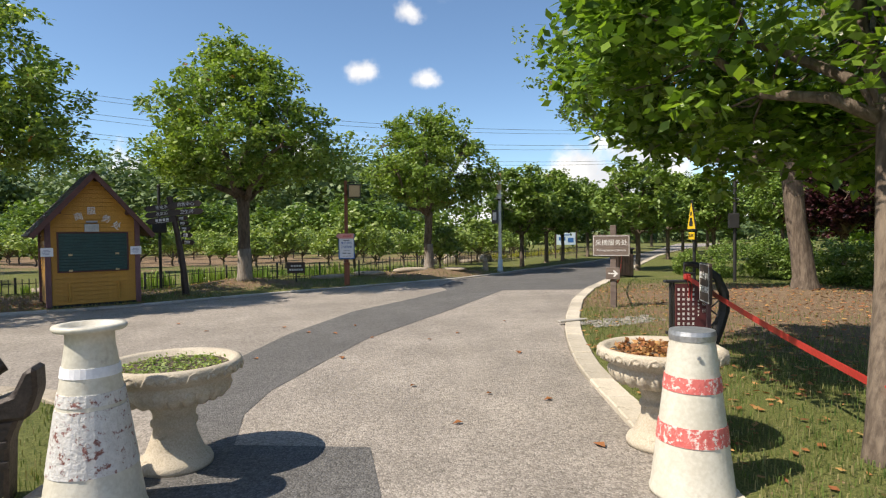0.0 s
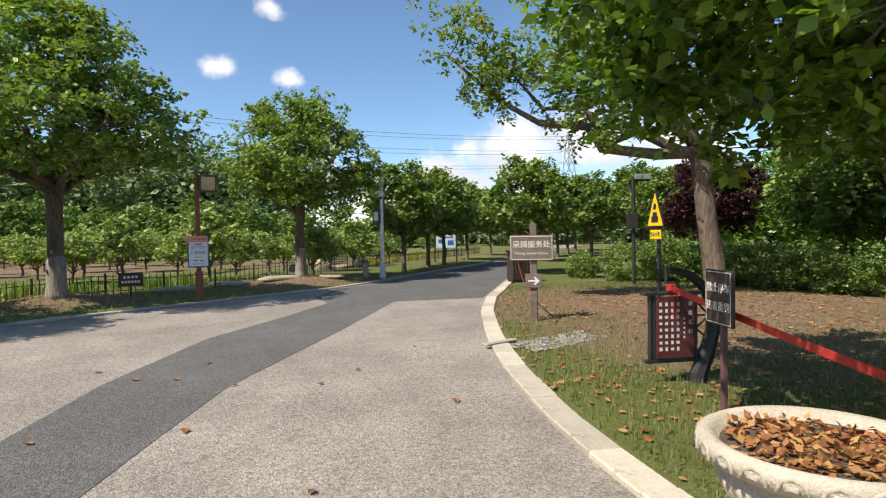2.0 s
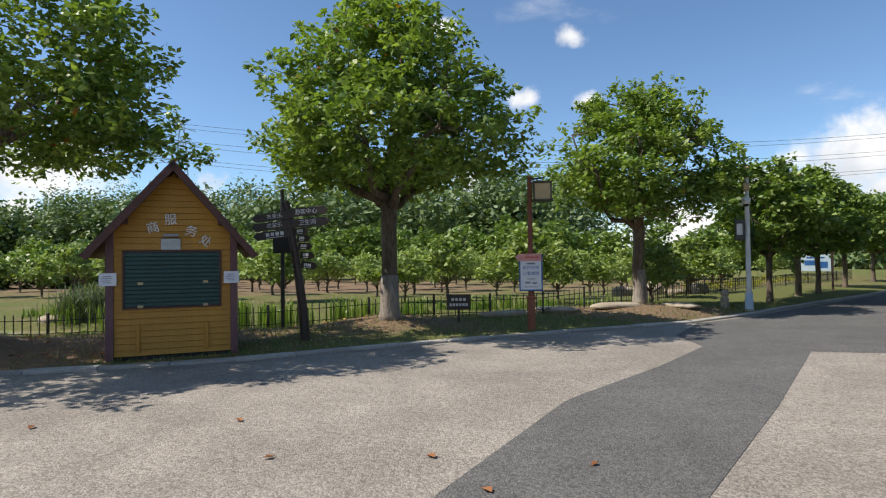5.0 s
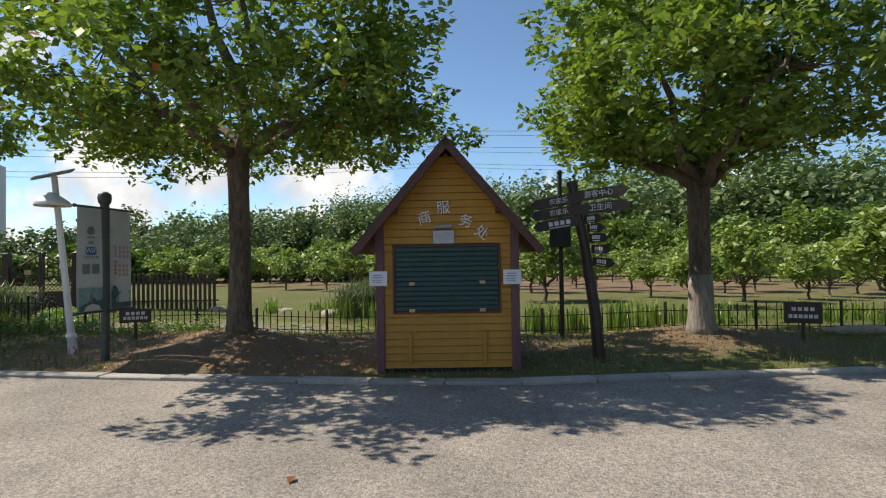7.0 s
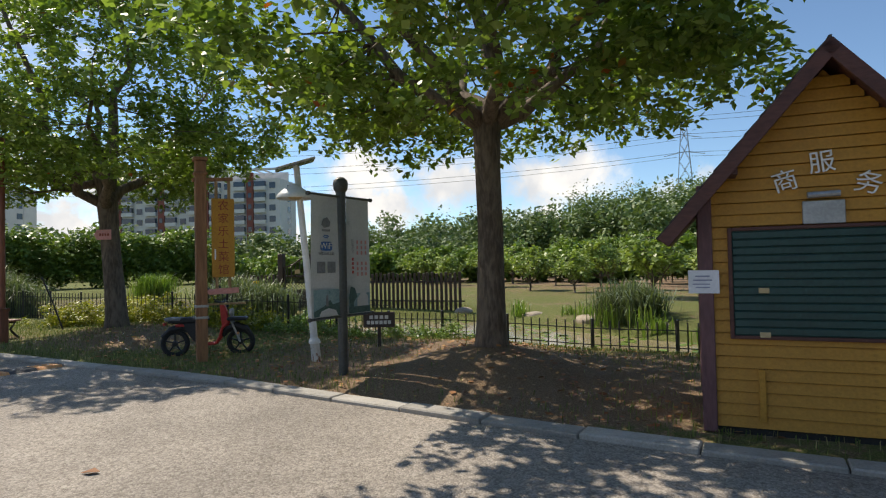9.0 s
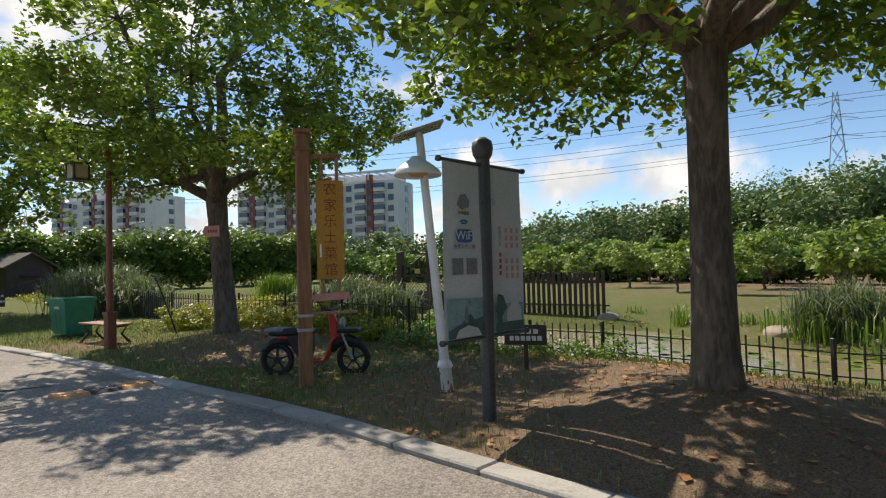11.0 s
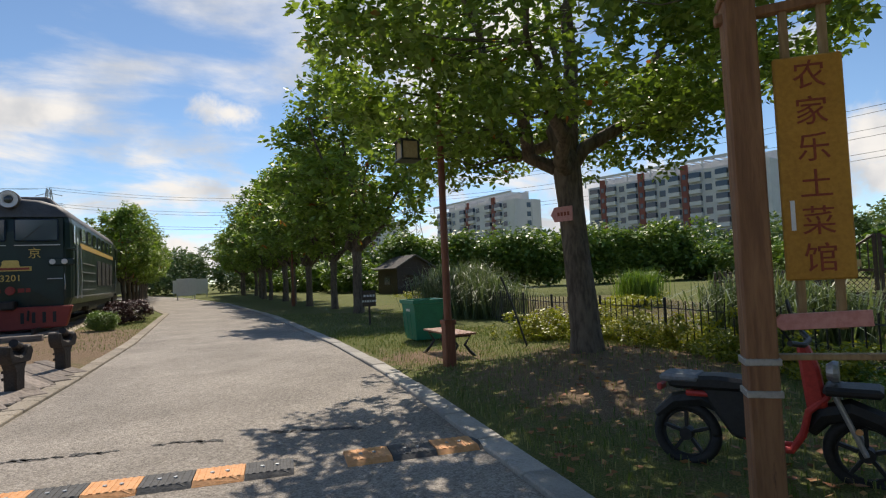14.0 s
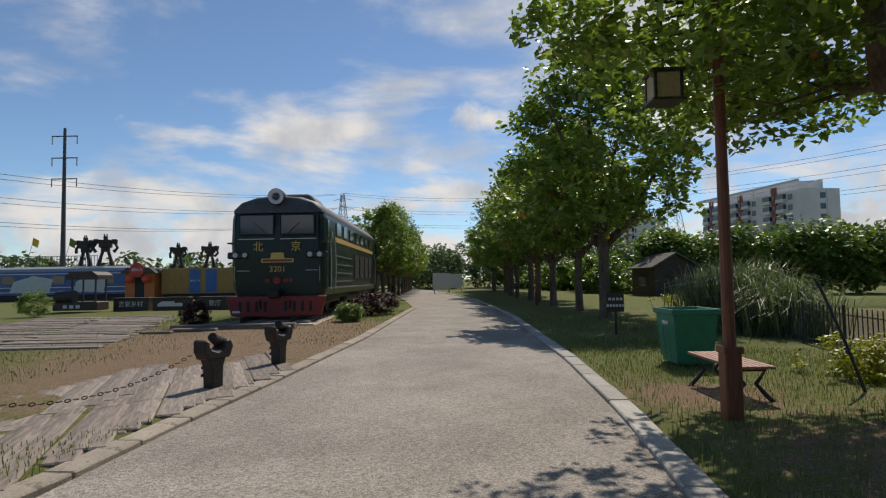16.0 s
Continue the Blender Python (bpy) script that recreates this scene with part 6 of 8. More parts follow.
    for x, y, sx, sy, sz in ((-14.2, 18.1, 0.35, 0.3, 0.16), (-16.0, 17.9, 0.5, 0.35, 0.2), (-18.2, 17.7, 0.35, 0.3, 0.16), (-12.7, 18.4, 0.45, 0.3, 0.12), (-20.3, 16.6, 0.35, 0.3, 0.2)):
        boulder(x, y, sx, sy, sz, "pinkish boulder on the pond bank", z=-0.3)
    st = lathe([(0.10, 0), (0.12, 0.05), (0.09, 0.15), (0.11, 0.24), (0.07, 0.30), (0.10, 0.36), (0.09, 0.44), (0.03, 0.47)], 14, pose(0, 0, 0))
    ob = new("garden_statue", to_mesh(st, "garden_statue", MAT["rock"], True))
    ob.matrix_world = pose(1.55, 21.3, ground_z(1.55, 21.3))
    tagged(ob, "small pale figurine on the verge", "statue")
    # blue board far along the road
    s = sign_post(6.6, 31.2, faces(-0.25, -0.97), "pale blue information board on two posts", "")
    for x in (-0.55, 0.55):
        part("post", box(x - 0.04, x + 0.04, -0.04, 0.04, -0.1, 1.5, 0.005), MAT["sign_brown"], s)
    bd = part("board", box(-0.5, 0.5, -0.02, 0.02, 0.75, 1.4, 0.005), MAT["pale_blue"], s)
    bars([(0, 1.28, 0.6, 0.06), (-0.2, 1.08, 0.35, 0.2), (0.25, 1.0, 0.3, 0.25)], MAT["blue"], bd, pose(0, -0.02, 0))


build_east_bits()

# ---- fence round the pond ----
def fence_run(line, high, gap, label, name="iron_fence"):
    f = thing(name, pose(0, 0, 0), label, "fence")
    picket = to_mesh(box(-0.008, 0.008, -0.008, 0.008, 0.0, high), "picket", MAT["black_metal"])
    post = to_mesh(box(-0.022, 0.022, -0.022, 0.022, -0.15, high + 0.06, 0.004), "post", MAT["black_metal"])
    count = 0
    for (x0, y0), (x1, y1) in zip(line, line[1:]):
        ln = math.hypot(x1 - x0, y1 - y0)
        n = max(1, round(ln / 1.5))
        for k in range(n):
            ax, ay = x0 + (x1 - x0) * k / n, y0 + (y1 - y0) * k / n
            bx, by = x0 + (x1 - x0) * (k + 1) / n, y0 + (y1 - y0) * (k + 1) / n
            az, bz = ground_z(ax, ay), ground_z(bx, by)
            part("post", post, None, f).matrix_basis = pose(ax, ay, az)
            for z in (0.10, high - 0.10):
                part("rail", tube([(ax, ay, az + z), (bx, by, bz + z)], 0.011, 4), MAT["black_metal"], f)
            m = round(ln / n / gap)
            for i in range(1, m):
                t = i / m
                part("picket", picket, None, f).matrix_basis = pose(ax + (bx - ax) * t, ay + (by - ay) * t, az + (bz - az) * t + 0.02)
                count += 1
    return count


fence_run([(-26.5, 4.2), (-22.5, 6.6), (-20.0, 8.6), (-17.4, 10.7), (-15.5, 12.2)], 0.72, 0.145, "black iron picket fence beside the pond")
fence_run([(-15.5, 12.2), (-14.3, 12.75), (-13.4, 13.55), (-12.1, 14.3), (-11.0, 14.95), (-8.3, 16.2), (-6.4, 17.2), (-5.1, 17.9)], 0.46, 0.15, "low black iron picket fence along the verge")
fence_run([(-5.1, 17.9), (-2.8, 19.4), (-0.94, 21.6), (1.3, 26.6), (3.6, 30.6), (6.4, 34.5), (12, 43)], 0.48, 0.17, "low black iron picket fence beside the orchard")


def build_gate():
    g = thing("garden_gate", pose(-24.5, 13.0, -0.15, 0, 0, 44), "dark brown double garden gate with lattice panels", "gate")
    for x in (-1.05, 1.05):
        part("gate_post", box(x - 0.10, x + 0.10, -0.1, 0.1, -0.2, 1.95, 0.015), MAT["sign_brown"], g)
    for s in (-1, 1):
        leaf = part("gate_leaf", box(min(s * 0.93, s * 0.03), max(s * 0.93, s * 0.03), -0.02, 0.02, 0.1, 0.72, 0.004), MAT["sign_brown"], g)
        part("stile", box(s * 0.93 - 0.03, s * 0.93 + 0.03, -0.03, 0.03, 0.05, 1.50), MAT["sign_brown"], leaf)
        part("stile", box(s * 0.05 - 0.03, s * 0.05 + 0.03, -0.03, 0.03, 0.05, 1.92), MAT["sign_brown"], leaf)
        part("top_rail", tube([(s * 0.93, 0, 1.48), (s * 0.6, 0, 1.56), (s * 0.3, 0, 1.75), (s * 0.05, 0, 1.90)], 0.03, 6), MAT["sign_brown"], leaf)
        part("mid_rail", box(min(s * 0.93, s * 0.03), max(s * 0.93, s * 0.03), -0.028, 0.028, 1.15, 1.20), MAT["sign_brown"], leaf)
        for k in range(5):
            x = s * (0.18 + 0.16 * k)
            part("spindle", box(x - 0.012, x + 0.012, -0.012, 0.012, 1.2, 1.52 + 0.06 * (4 - k)), MAT["sign_brown"], leaf)
        for k in range(-3, 8):
            for d in (-1, 1):
                a = Vector((0.06 + k * 0.12, 0, 0.72))
                b = Vector((0.06 + k * 0.12 + 0.43, 0, 1.15))
                t0, t1 = max(0, (0.06 - a.x) / 0.43), min(1, (0.92 - a.x) / 0.43)
                if t1 > t0:
                    p, q = a.lerp(b, t0), a.lerp(b, t1)
                    if d < 0:
                        p, q = Vector((0.98 - p.x, 0.006, p.z)), Vector((0.98 - q.x, 0.006, q.z))
                    part("lattice", tube([(s * p.x, p.y, p.z), (s * q.x, q.y, q.z)], 0.008, 4), MAT["sign_brown"], leaf)
    part("notice", box(-0.5, -0.3, -0.05, -0.035, 1.25, 1.4), MAT["lantern"], g)
    f = thing("paling_fence", pose(0, 0, 0), "dark brown wooden paling fence beside the gate", "fence")
    pal = to_mesh(box(-0.045, 0.045, -0.012, 0.012, -0.25, 1.15, 0.006), "paling", MAT["sign_brown"])
    for (x0, y0), (x1, y1) in (((-25.25, 12.25), (-27.4, 10.2)), ((-23.75, 13.75), (-20.2, 16.6))):
        ln = math.hypot(x1 - x0, y1 - y0)
        n = int(ln / 0.15)
        for k in range(1, n):
            part("paling", pal, None, f).matrix_basis = pose(x0 + (x1 - x0) * k / n, y0 + (y1 - y0) * k / n, -0.1 + 0.02 * (k % 3), 0, 0, 44)
        for z in (0.2, 0.8):
            part("rail", tube([(x0, y0, z), (x1, y1, z)], 0.03, 4), MAT["sign_brown"], f)
    part("plate", box(-0.14, 0.14, -0.03, -0.015, 0.7, 0.88), MAT["yellow"], f).matrix_basis = pose(-25.9, 11.55, 0, 0, 0, 44)


build_gate()


# ---- bench, bin, scooter ----
def build_bench():
    b = thing("park_bench", pose(-19.55, 5.28, ground_z(-19.55, 5.28) - 0.01, 0, 0, 40), "backless bench with reddish slats and iron legs", "bench")
    for k in range(6):
        part("slat", box(-0.62, 0.62, -0.20 + k * 0.068, -0.20 + k * 0.068 + 0.055, 0.36, 0.39, 0.005), MAT["bench_wood"], b)
    for x in (-0.48, 0.48):
        l = part("leg", tube([(x, -0.24, 0.0), (x, -0.14, 0.10), (x, -0.06, 0.20), (x, -0.16, 0.34), (x, 0.16, 0.34), (x, 0.06, 0.20), (x, 0.14, 0.10), (x, 0.24, 0.0)], 0.024, 8), MAT["black_metal"], b)
        part("foot", box(x - 0.03, x + 0.03, -0.27, -0.19, -0.02, 0.02, 0.006), MAT["black_metal"], l)
        part("foot", box(x - 0.03, x + 0.03, 0.19, 0.27, -0.02, 0.02, 0.006), MAT["black_metal"], l)


def build_green_bin():
    b = thing("refuse_bin", pose(-21.4, 4.2, ground_z(-21.4, 4.2), 0, 0, 40), "green plastic refuse bin with open top", "bin")
    o = bmesh.new()
    ring = [[o.verts.new((sx * r, sy * r * 0.85, z)) for sx, sy in ((-1, -1), (1, -1), (1, 1), (-1, 1))] for r, z in ((0.29, 0.03), (0.36, 0.72), (0.40, 0.73), (0.40, 0.80), (0.37, 0.80), (0.34, 0.74), (0.27, 0.06))]
    for lo, hi in zip(ring, ring[1:]):
        for i in range(4):
            o.faces.new((lo[i], lo[(i + 1) % 4], hi[(i + 1) % 4], hi[i]))
    o.faces.new(ring[0][::-1])
    o.faces.new(ring[-1])
    part("body", o, MAT["bin_green"], b)
    for x in (-0.25, 0.25):
        part("wheel", lathe([(0.06, -0.02), (0.06, 0.02)], 12, pose(x, 0.22, 0.06, 0, 90, 0)), MAT["rubber"], b)
    bars([(-0.12 + 0.06 * k, 0.60, 0.045, 0.05) for k in range(4)], MAT["letter_white"], b, pose(0.02, -0.301, 0.0))
    for k in (-0.2, 0.0, 0.2):
        part("rib", box(k - 0.015, k + 0.015, -0.012, 0.0, 0.1, 0.55, 0.003, pose(0, -0.285, 0, 5, 0, 0)), MAT["bin_green"], b)


def build_scooter():
    s = thing("electric_scooter", pose(-14.50, 8.83, ground_z(-14.5, 8.83) - 0.035, 0, 0, 70), "parked black and red electric scooter", "scooter")
    s.scale = (0.87, 0.87, 0.87)
    for x in (-0.55, 0.55):
        ring = [(math.cos(2 * math.pi * k / 32), math.sin(2 * math.pi * k / 32)) for k in range(33)]
        w = part("wheel", tube([(x + 0.208 * c, 0, 0.245 + 0.208 * d) for c, d in ring], 0.037, 8), MAT["rubber"], s, smooth_faces=True)
        part("rim", tube([(x + 0.168 * c, 0, 0.245 + 0.168 * d) for c, d in ring], 0.012, 6), MAT["black"], w)
        part("hub", lathe([(0.045, -0.05), (0.05, 0.0), (0.045, 0.05)], 14, pose(x, 0, 0.245, 90, 0, 0)), MAT["black"], w)
        for k in range(5):
            a = 2 * math.pi * k / 5
            part("spoke", box(-0.012, 0.012, -0.02, 0.02, 0.05, 0.168, 0.003, pose(x, 0, 0.245, 0, math.degrees(a), 0)), MAT["black"], w)
    for y in (-0.07, 0.07):
        part("frame_tube", tube([(-0.52, y, 0.56), (-0.36, y, 0.56), (-0.26, y, 0.48), (-0.16, y, 0.30), (-0.02, y, 0.22), (0.14, y, 0.23), (0.21, y, 0.34), (0.25, y, 0.50), (0.36, y * 0.4, 0.60)], 0.024, 8), MAT["red"], s, "glossy red tubular frame")
        part("fork", tube([(0.40, y, 0.62), (0.55, y, 0.245)], 0.018, 8), MAT["steel"], s)
    part("battery", prism([(-0.42, 0.62), (-0.36, 0.48), (-0.22, 0.27), (-0.06, 0.25), (-0.02, 0.40), (-0.03, 0.62)], 0.19, bevel=0.025), MAT["black"], s, "black battery case")
    part("seat", prism([(-0.66, 0.62), (-0.62, 0.68), (-0.30, 0.70), (-0.02, 0.68), (0.02, 0.64), (-0.05, 0.60), (-0.60, 0.59)], 0.24, bevel=0.025), MAT["black"], s, "long black seat")
    part("rear_box", box(-0.70, -0.42, -0.13, 0.13, 0.64, 0.70, 0.02), MAT["grey_print"], s, "grey rear carrier pad")
    part("mudguard", tube([(0.24, 0, 0.36), (0.32, 0, 0.47), (0.48, 0, 0.52), (0.64, 0, 0.46), (0.72, 0, 0.36)], [0.05, 0.07, 0.075, 0.07, 0.04], 8), MAT["black"], s)
    part("rear_mudguard", tube([(-0.26, 0, 0.44), (-0.42, 0, 0.52), (-0.62, 0, 0.48), (-0.76, 0, 0.36)], [0.05, 0.07, 0.06, 0.04], 8), MAT["black"], s)
    part("steering_column", prism([(0.24, 0.50), (0.36, 0.52), (0.32, 0.80), (0.26, 0.95), (0.20, 0.93), (0.22, 0.70)], 0.12, bevel=0.02), MAT["red"], s, "red front shield")
    part("handlebar", tube([(0.20, -0.34, 0.98), (0.26, -0.16, 0.95), (0.26, 0.16, 0.95), (0.20, 0.34, 0.98)], 0.018, 8), MAT["black"], s)
    part("headlight", lathe([(0.05, -0.04), (0.075, 0.0), (0.07, 0.03)], 16, pose(0.40, 0, 0.76, 0, 90, 0)), MAT["steel"], s)
    part("basket", box(0.34, 0.66, -0.14, 0.14, 0.62, 0.68, 0.02), MAT["black"], s)
    part("reflector", lathe([(0.022, 0), (0.02, 0.01)], 10, pose(0.52, -0.085, 0.40, 90, 0, 0)), MAT["bump_orange"], s)
    for y in (-0.36, 0.36):
        m = part("mirror", lathe([(0.02, -0.012), (0.058, -0.008), (0.058, 0.008), (0.02, 0.012)], 14, pose(0.12, y * 1.1, 1.16, 0, 80, 0)), MAT["black"], s)
        part("mirror_stem", tube([(0.20, y * 0.8, 0.99), (0.14, y, 1.10)], 0.008, 6), MAT["black"], m)
    part("stand", tube([(-0.06, -0.08, 0.22), (-0.12, -0.14, 0.0)], 0.014, 6), MAT["black"], s)
    part("tail_light", box(-0.74, -0.70, -0.06, 0.06, 0.56, 0.61, 0.008), MAT["red"], s)


build_bench()
build_green_bin()
build_scooter()


def build_road_bits():
    # rubber speed bump in alternating pieces
    bump = thing("speed_bump", pose(0, 0, 0), "orange and black rubber speed bump across road", "speed bump")
    bump.scale = (1, 1, 0.75)
    me = {}
    for mat in ("bump_orange", "bump_black"):
        top = [(0.162 - 0.324 * k / 14, 0.045 if k % 2 else 0.040) for k in range(15)]
        comb = [(-0.162, 0.0), (0.162, 0.0)] + [q for k in range(14) for q in ((top[k][0], top[k][1]), (top[k + 1][0] + 0.002, top[k][1]))]
        b = prism(comb, 0.34, pose(0, 0, 0, 0, 0, 90))
        for v in b.verts:
            if v.co.z > 0.01:
                v.co.x *= 0.74
        me[mat] = to_mesh(b, "segment", MAT[mat])
    d = Vector((-0.545, 0.838))
    a = Vector((-14.20, 5.72))
    for run, start, n in ((0, a, 10), (1, Vector((-14.40, 6.02)), 3)):
        for k in range(n):
            p = start + d * (0.165 + 0.33 * k) * (1 if run else -1)
            o = part("segment", me[("bump_orange", "bump_black")[(k + (1 if not run else 0)) % 2]], None, bump)
            o.matrix_basis = pose(p.x, p.y, 0.002, 0, 0, math.degrees(math.atan2(d.y, d.x)) - 90)
            for q in (-0.05, 0.05):
                bo = part("bolt", lathe([(0.016, 0.04), (0.014, 0.052)], 8), MAT["steel"], o)
                bo.matrix_basis = pose(0, q, 0)
    e = Vector((-14.40, 6.02)) + d * 1.03
    part("end_cap", lathe([(0.17, 0.002), (0.13, 0.03), (0.05, 0.042)], 16), MAT["bump_black"], bump).matrix_basis = pose(e.x, e.y, 0)
    # old bolt scars where a bump used to lie
    sc = thing("road_scar", pose(0, 0, 0), "dark scars of a removed bump in asphalt", "road mark", kind="structure")
    r = random.Random(4)
    for (x0, y0), (x1, y1) in (((-15.0, 4.98), (-15.27, 5.75)), ((-14.53, 4.22), (-14.72, 4.74)), ((-13.9, 3.3), (-14.3, 4.0)), ((-13.4, 2.6), (-13.75, 3.1))):
        b = bmesh.new()
        n = int(math.hypot(x1 - x0, y1 - y0) / 0.03)
        for k in range(n):
            t = (k + r.random()) / n
            cx, cy = x0 + (x1 - x0) * t + r.uniform(-0.035, 0.035), y0 + (y1 - y0) * t
            w = r.uniform(0.012, 0.03)
            box(cx - w, cx + w, cy - w * 1.4, cy + w * 1.4, 0.001, 0.004, m=None, bm=b)
        part("scar", b, MAT["asphalt_dark"], sc)
    # fallen leaves lying on the road
    lr = random.Random(12)
    spots = [(-2.0, 8.6), (-1.6, 8.5), (0.4, 5.2), (0.9, 5.0), (1.05, 3.9), (-2.5, 9.1), (-0.3, 5.5), (0.2, 8.4), (-1.0, 8.1), (-2.2, 6.8), (-3.6, 8.8), (0.9, 7.0), (-1.4, 9.2), (-6.0, 9.0), (-9.5, 7.6), (1.0, 9.5), (-0.2, 7.9), (-4.4, 9.6), (-1.2, 6.8), (0.1, 4.4)]
    for x, y in spots:
        b = bmesh.new()
        w = lr.uniform(0.03, 0.055)
        c = [b.verts.new(v) for v in ((0, -w * 1.3, 0.006), (w * 0.7, -w * 0.2, 0.02), (w * 0.3, w * 1.1, 0.012), (-w * 0.7, w * 0.1, 0.024))]
        b.faces.new(c)
        ob = new("fallen_leaf", to_mesh(b, "fallen_leaf", MAT["litter"]))
        ob.modifiers.new("thick", "SOLIDIFY").thickness = 0.002
        ob.matrix_world = pose(x, y, 0.004, 0, 0, lr.uniform(0, 360))
        tagged(ob, "single dry brown leaf lying on the asphalt", "leaf", "fallen leaves on the road")


build_road_bits()


# ---- low plants ----
def blades(rng_, x, y, z, n, length, spread, arch, width):
    """Arching blades from one root: three points each, as two narrow quads."""
    a = rng_.uniform(0, 2 * math.pi, n)
    out = rng_.uniform(0.1, 1.0, n) * arch
    ln = length * rng_.uniform(0.6, 1.1, n)
    bx, by = x + rng_.normal(0, spread, n), y + rng_.normal(0, spread, n)
    dx, dy = np.cos(a), np.sin(a)
    w = width * rng_.uniform(0.7, 1.3, n)
    px, py = -dy * w, dx * w
    zz = np.broadcast_to(np.asarray(z, float), (n,))
    m = np.stack((bx + dx * out * ln * 0.4, by + dy * out * ln * 0.4, zz + ln * (0.78 - 0.15 * out)), axis=1)
    t = np.stack((bx + dx * out * ln, by + dy * out * ln, zz + ln * (1.0 - 0.55 * out)), axis=1)
    p = np.stack((px, py, np.zeros(n)), axis=1)
    base = np.stack((bx, by, zz - 0.02), axis=1)
    v = np.stack((base - p, base + p, m + p * 0.8, m - p * 0.8, t), axis=1).reshape(-1, 3)
    k = np.arange(n)[:, None] * 5
    return v, np.concatenate((k + [0, 1, 2, 3], ), axis=1), k + [3, 2, 4]


def blade_thing(name, roots, mat, label, category, seed, n, length, spread, arch, width, kind="", group=""):
    r = np.random.default_rng(seed)
    vs, q, t, off = [], [], [], 0
    for x, y, z, s in roots:
        v, a, b = blades(r, x, y, z, n, length * s, spread * s, arch, width)
        vs.append(v)
        q.append(a + off)
        t.append(b + off)
        off += len(v)
    vs, q, t = np.concatenate(vs), np.concatenate(q), np.concatenate(t)
    me = mesh_np(name, vs, np.concatenate((q.ravel(), t.ravel())), np.concatenate((np.full(len(q), 4), np.full(len(t), 3))), MAT[mat])
    return tagged(new(name, me), label, category, group, kind)


for x, y, z, s in ((-27.6, 3.4, 0, 1.0), (-26.6, 4.4, -0.1, 0.8), (-28.8, 2.5, 0, 0.9), (-21.8, 10.2, -0.15, 0.78), (-20.9, 10.9, -0.2, 0.7), (-15.2, 18.3, -0.3, 0.7)):
    blade_thing("pampas_clump", [(x, y, z, s)], "pampas", "tall arching clump of grey-green pampas grass", "grass", int(x * -10), 1500, 1.9, 0.45, 0.95, 0.012, group="pampas clumps by the pond")
blade_thing("sedge_clump", [(-36, 8.6, -0.2, 1.0)], "reed", "light green clump of sedge in the pond", "grass", 71, 1200, 1.5, 0.4, 0.6, 0.012)
pr = random.Random(21)
blade_thing("iris_bed", [(-11 + 0.42 * k + pr.uniform(-0.2, 0.2), 18.6 + 0.30 * k * 0.42 + pr.uniform(-0.4, 0.5), -0.30, pr.uniform(0.8, 1.15)) for k in range(24)], "reed", "upright green iris leaves at the pond edge", "plant", 72, 70, 0.72, 0.14, 0.30, 0.014, "stuff")
blade_thing("bank_reeds", [(-20 + 0.9 * k + pr.uniform(-0.4, 0.4), 17.6 + pr.uniform(-0.4, 0.6), -0.30, pr.uniform(0.5, 1.0)) for k in range(9)], "reed", "scattered reeds on the pond bank", "plant", 73, 50, 0.8, 0.18, 0.4, 0.014, "stuff")


def shrubs(name, spots, mat, label, seed, leaf, ball, per, kind="stuff", category="shrub"):
    r = np.random.default_rng(seed)
    c = np.array([(x + r.normal(0, w), y + r.normal(0, w), max(0.05, ground_z(x, y) + abs(r.normal(0, 1)) * h)) for x, y, w, h, n in spots for _ in range(n)])
    return tagged(new(name, leaves_mesh(name, leaf_cloud(r, c, ball, per, leaf), MAT[mat])), label, category, kind=kind)


shrubs("yellow_shrub_bed", [(-21.4 + 0.13 * k, 6.2 + 0.45 * k, 0.30, 0.24, 40) for k in range(7)] + [(-20.0 + 0.5 * k, 8.4 + 0.36 * k, 0.26, 0.22, 34) for k in range(6)], "leaf_yellow", "bed of low yellow-green shrubs", 81, 0.06, 0.11, 46)
shrubs("fence_weeds", [(-16.9 + 0.42 * k, 10.4 + 0.33 * k, 0.22, 0.12, 18) for k in range(8)], "leaf_hedge", "leafy weeds along the pond fence", 82, 0.055, 0.11, 40)
shrubs("far_yellow_bed", [(-31 - 1.0 * k, 7.5 + 0.2 * k, 0.4, 0.15, 18) for k in range(8)] + [(-34 - 1.6 * k, 1.0 - 0.9 * k, 0.4, 0.14, 16) for k in range(7)] + [(3.0 + 1.0 * k, 35 + 1.3 * k, 0.4, 0.15, 14) for k in range(7)], "leaf_yellow", "low bed of yellow flowers", 83, 0.10, 0.2, 30, category="flowers")
shrubs("bank_grass", [(-22.5 + 0.5 * k, 13.0 - 0.2 * k, 0.3, 0.07, 14) for k in range(9)], "reed", "bright green plants below the gate", 84, 0.08, 0.14, 40)


def lily_pads():
    r = random.Random(31)
    b = bmesh.new()
    for k in range(420):
        x, y = r.uniform(-20, -7), r.uniform(14.5, 19)
        if not inside(np.array([x]), np.array([y]), POND)[0]:
            continue
        w = r.uniform(0.05, 0.12)
        b.faces.new([b.verts.new((x + w * math.cos(t), y + w * math.sin(t), -0.322)) for t in [0.3 + i * 5.7 / 8 for i in range(9)]])
    tagged(new("lily_pads", to_mesh(b, "lily_pads", MAT["reed"])), "small floating lily pads on the pond", "plant", kind="stuff")


lily_pads()


def scatter(n, area, seed, keep):
    r = np.random.default_rng(seed)
    x, y = r.uniform(area[0], area[1], n), r.uniform(area[2], area[3], n)
    ok = ~inside(x, y, ROAD) & ~inside(x, y, POND) & (edge_distance(x, y, ROAD + ROAD[:1]) > 0.27)
    ok &= keep(x, y, r)
    return x[ok], y[ok], height(x[ok], y[ok])


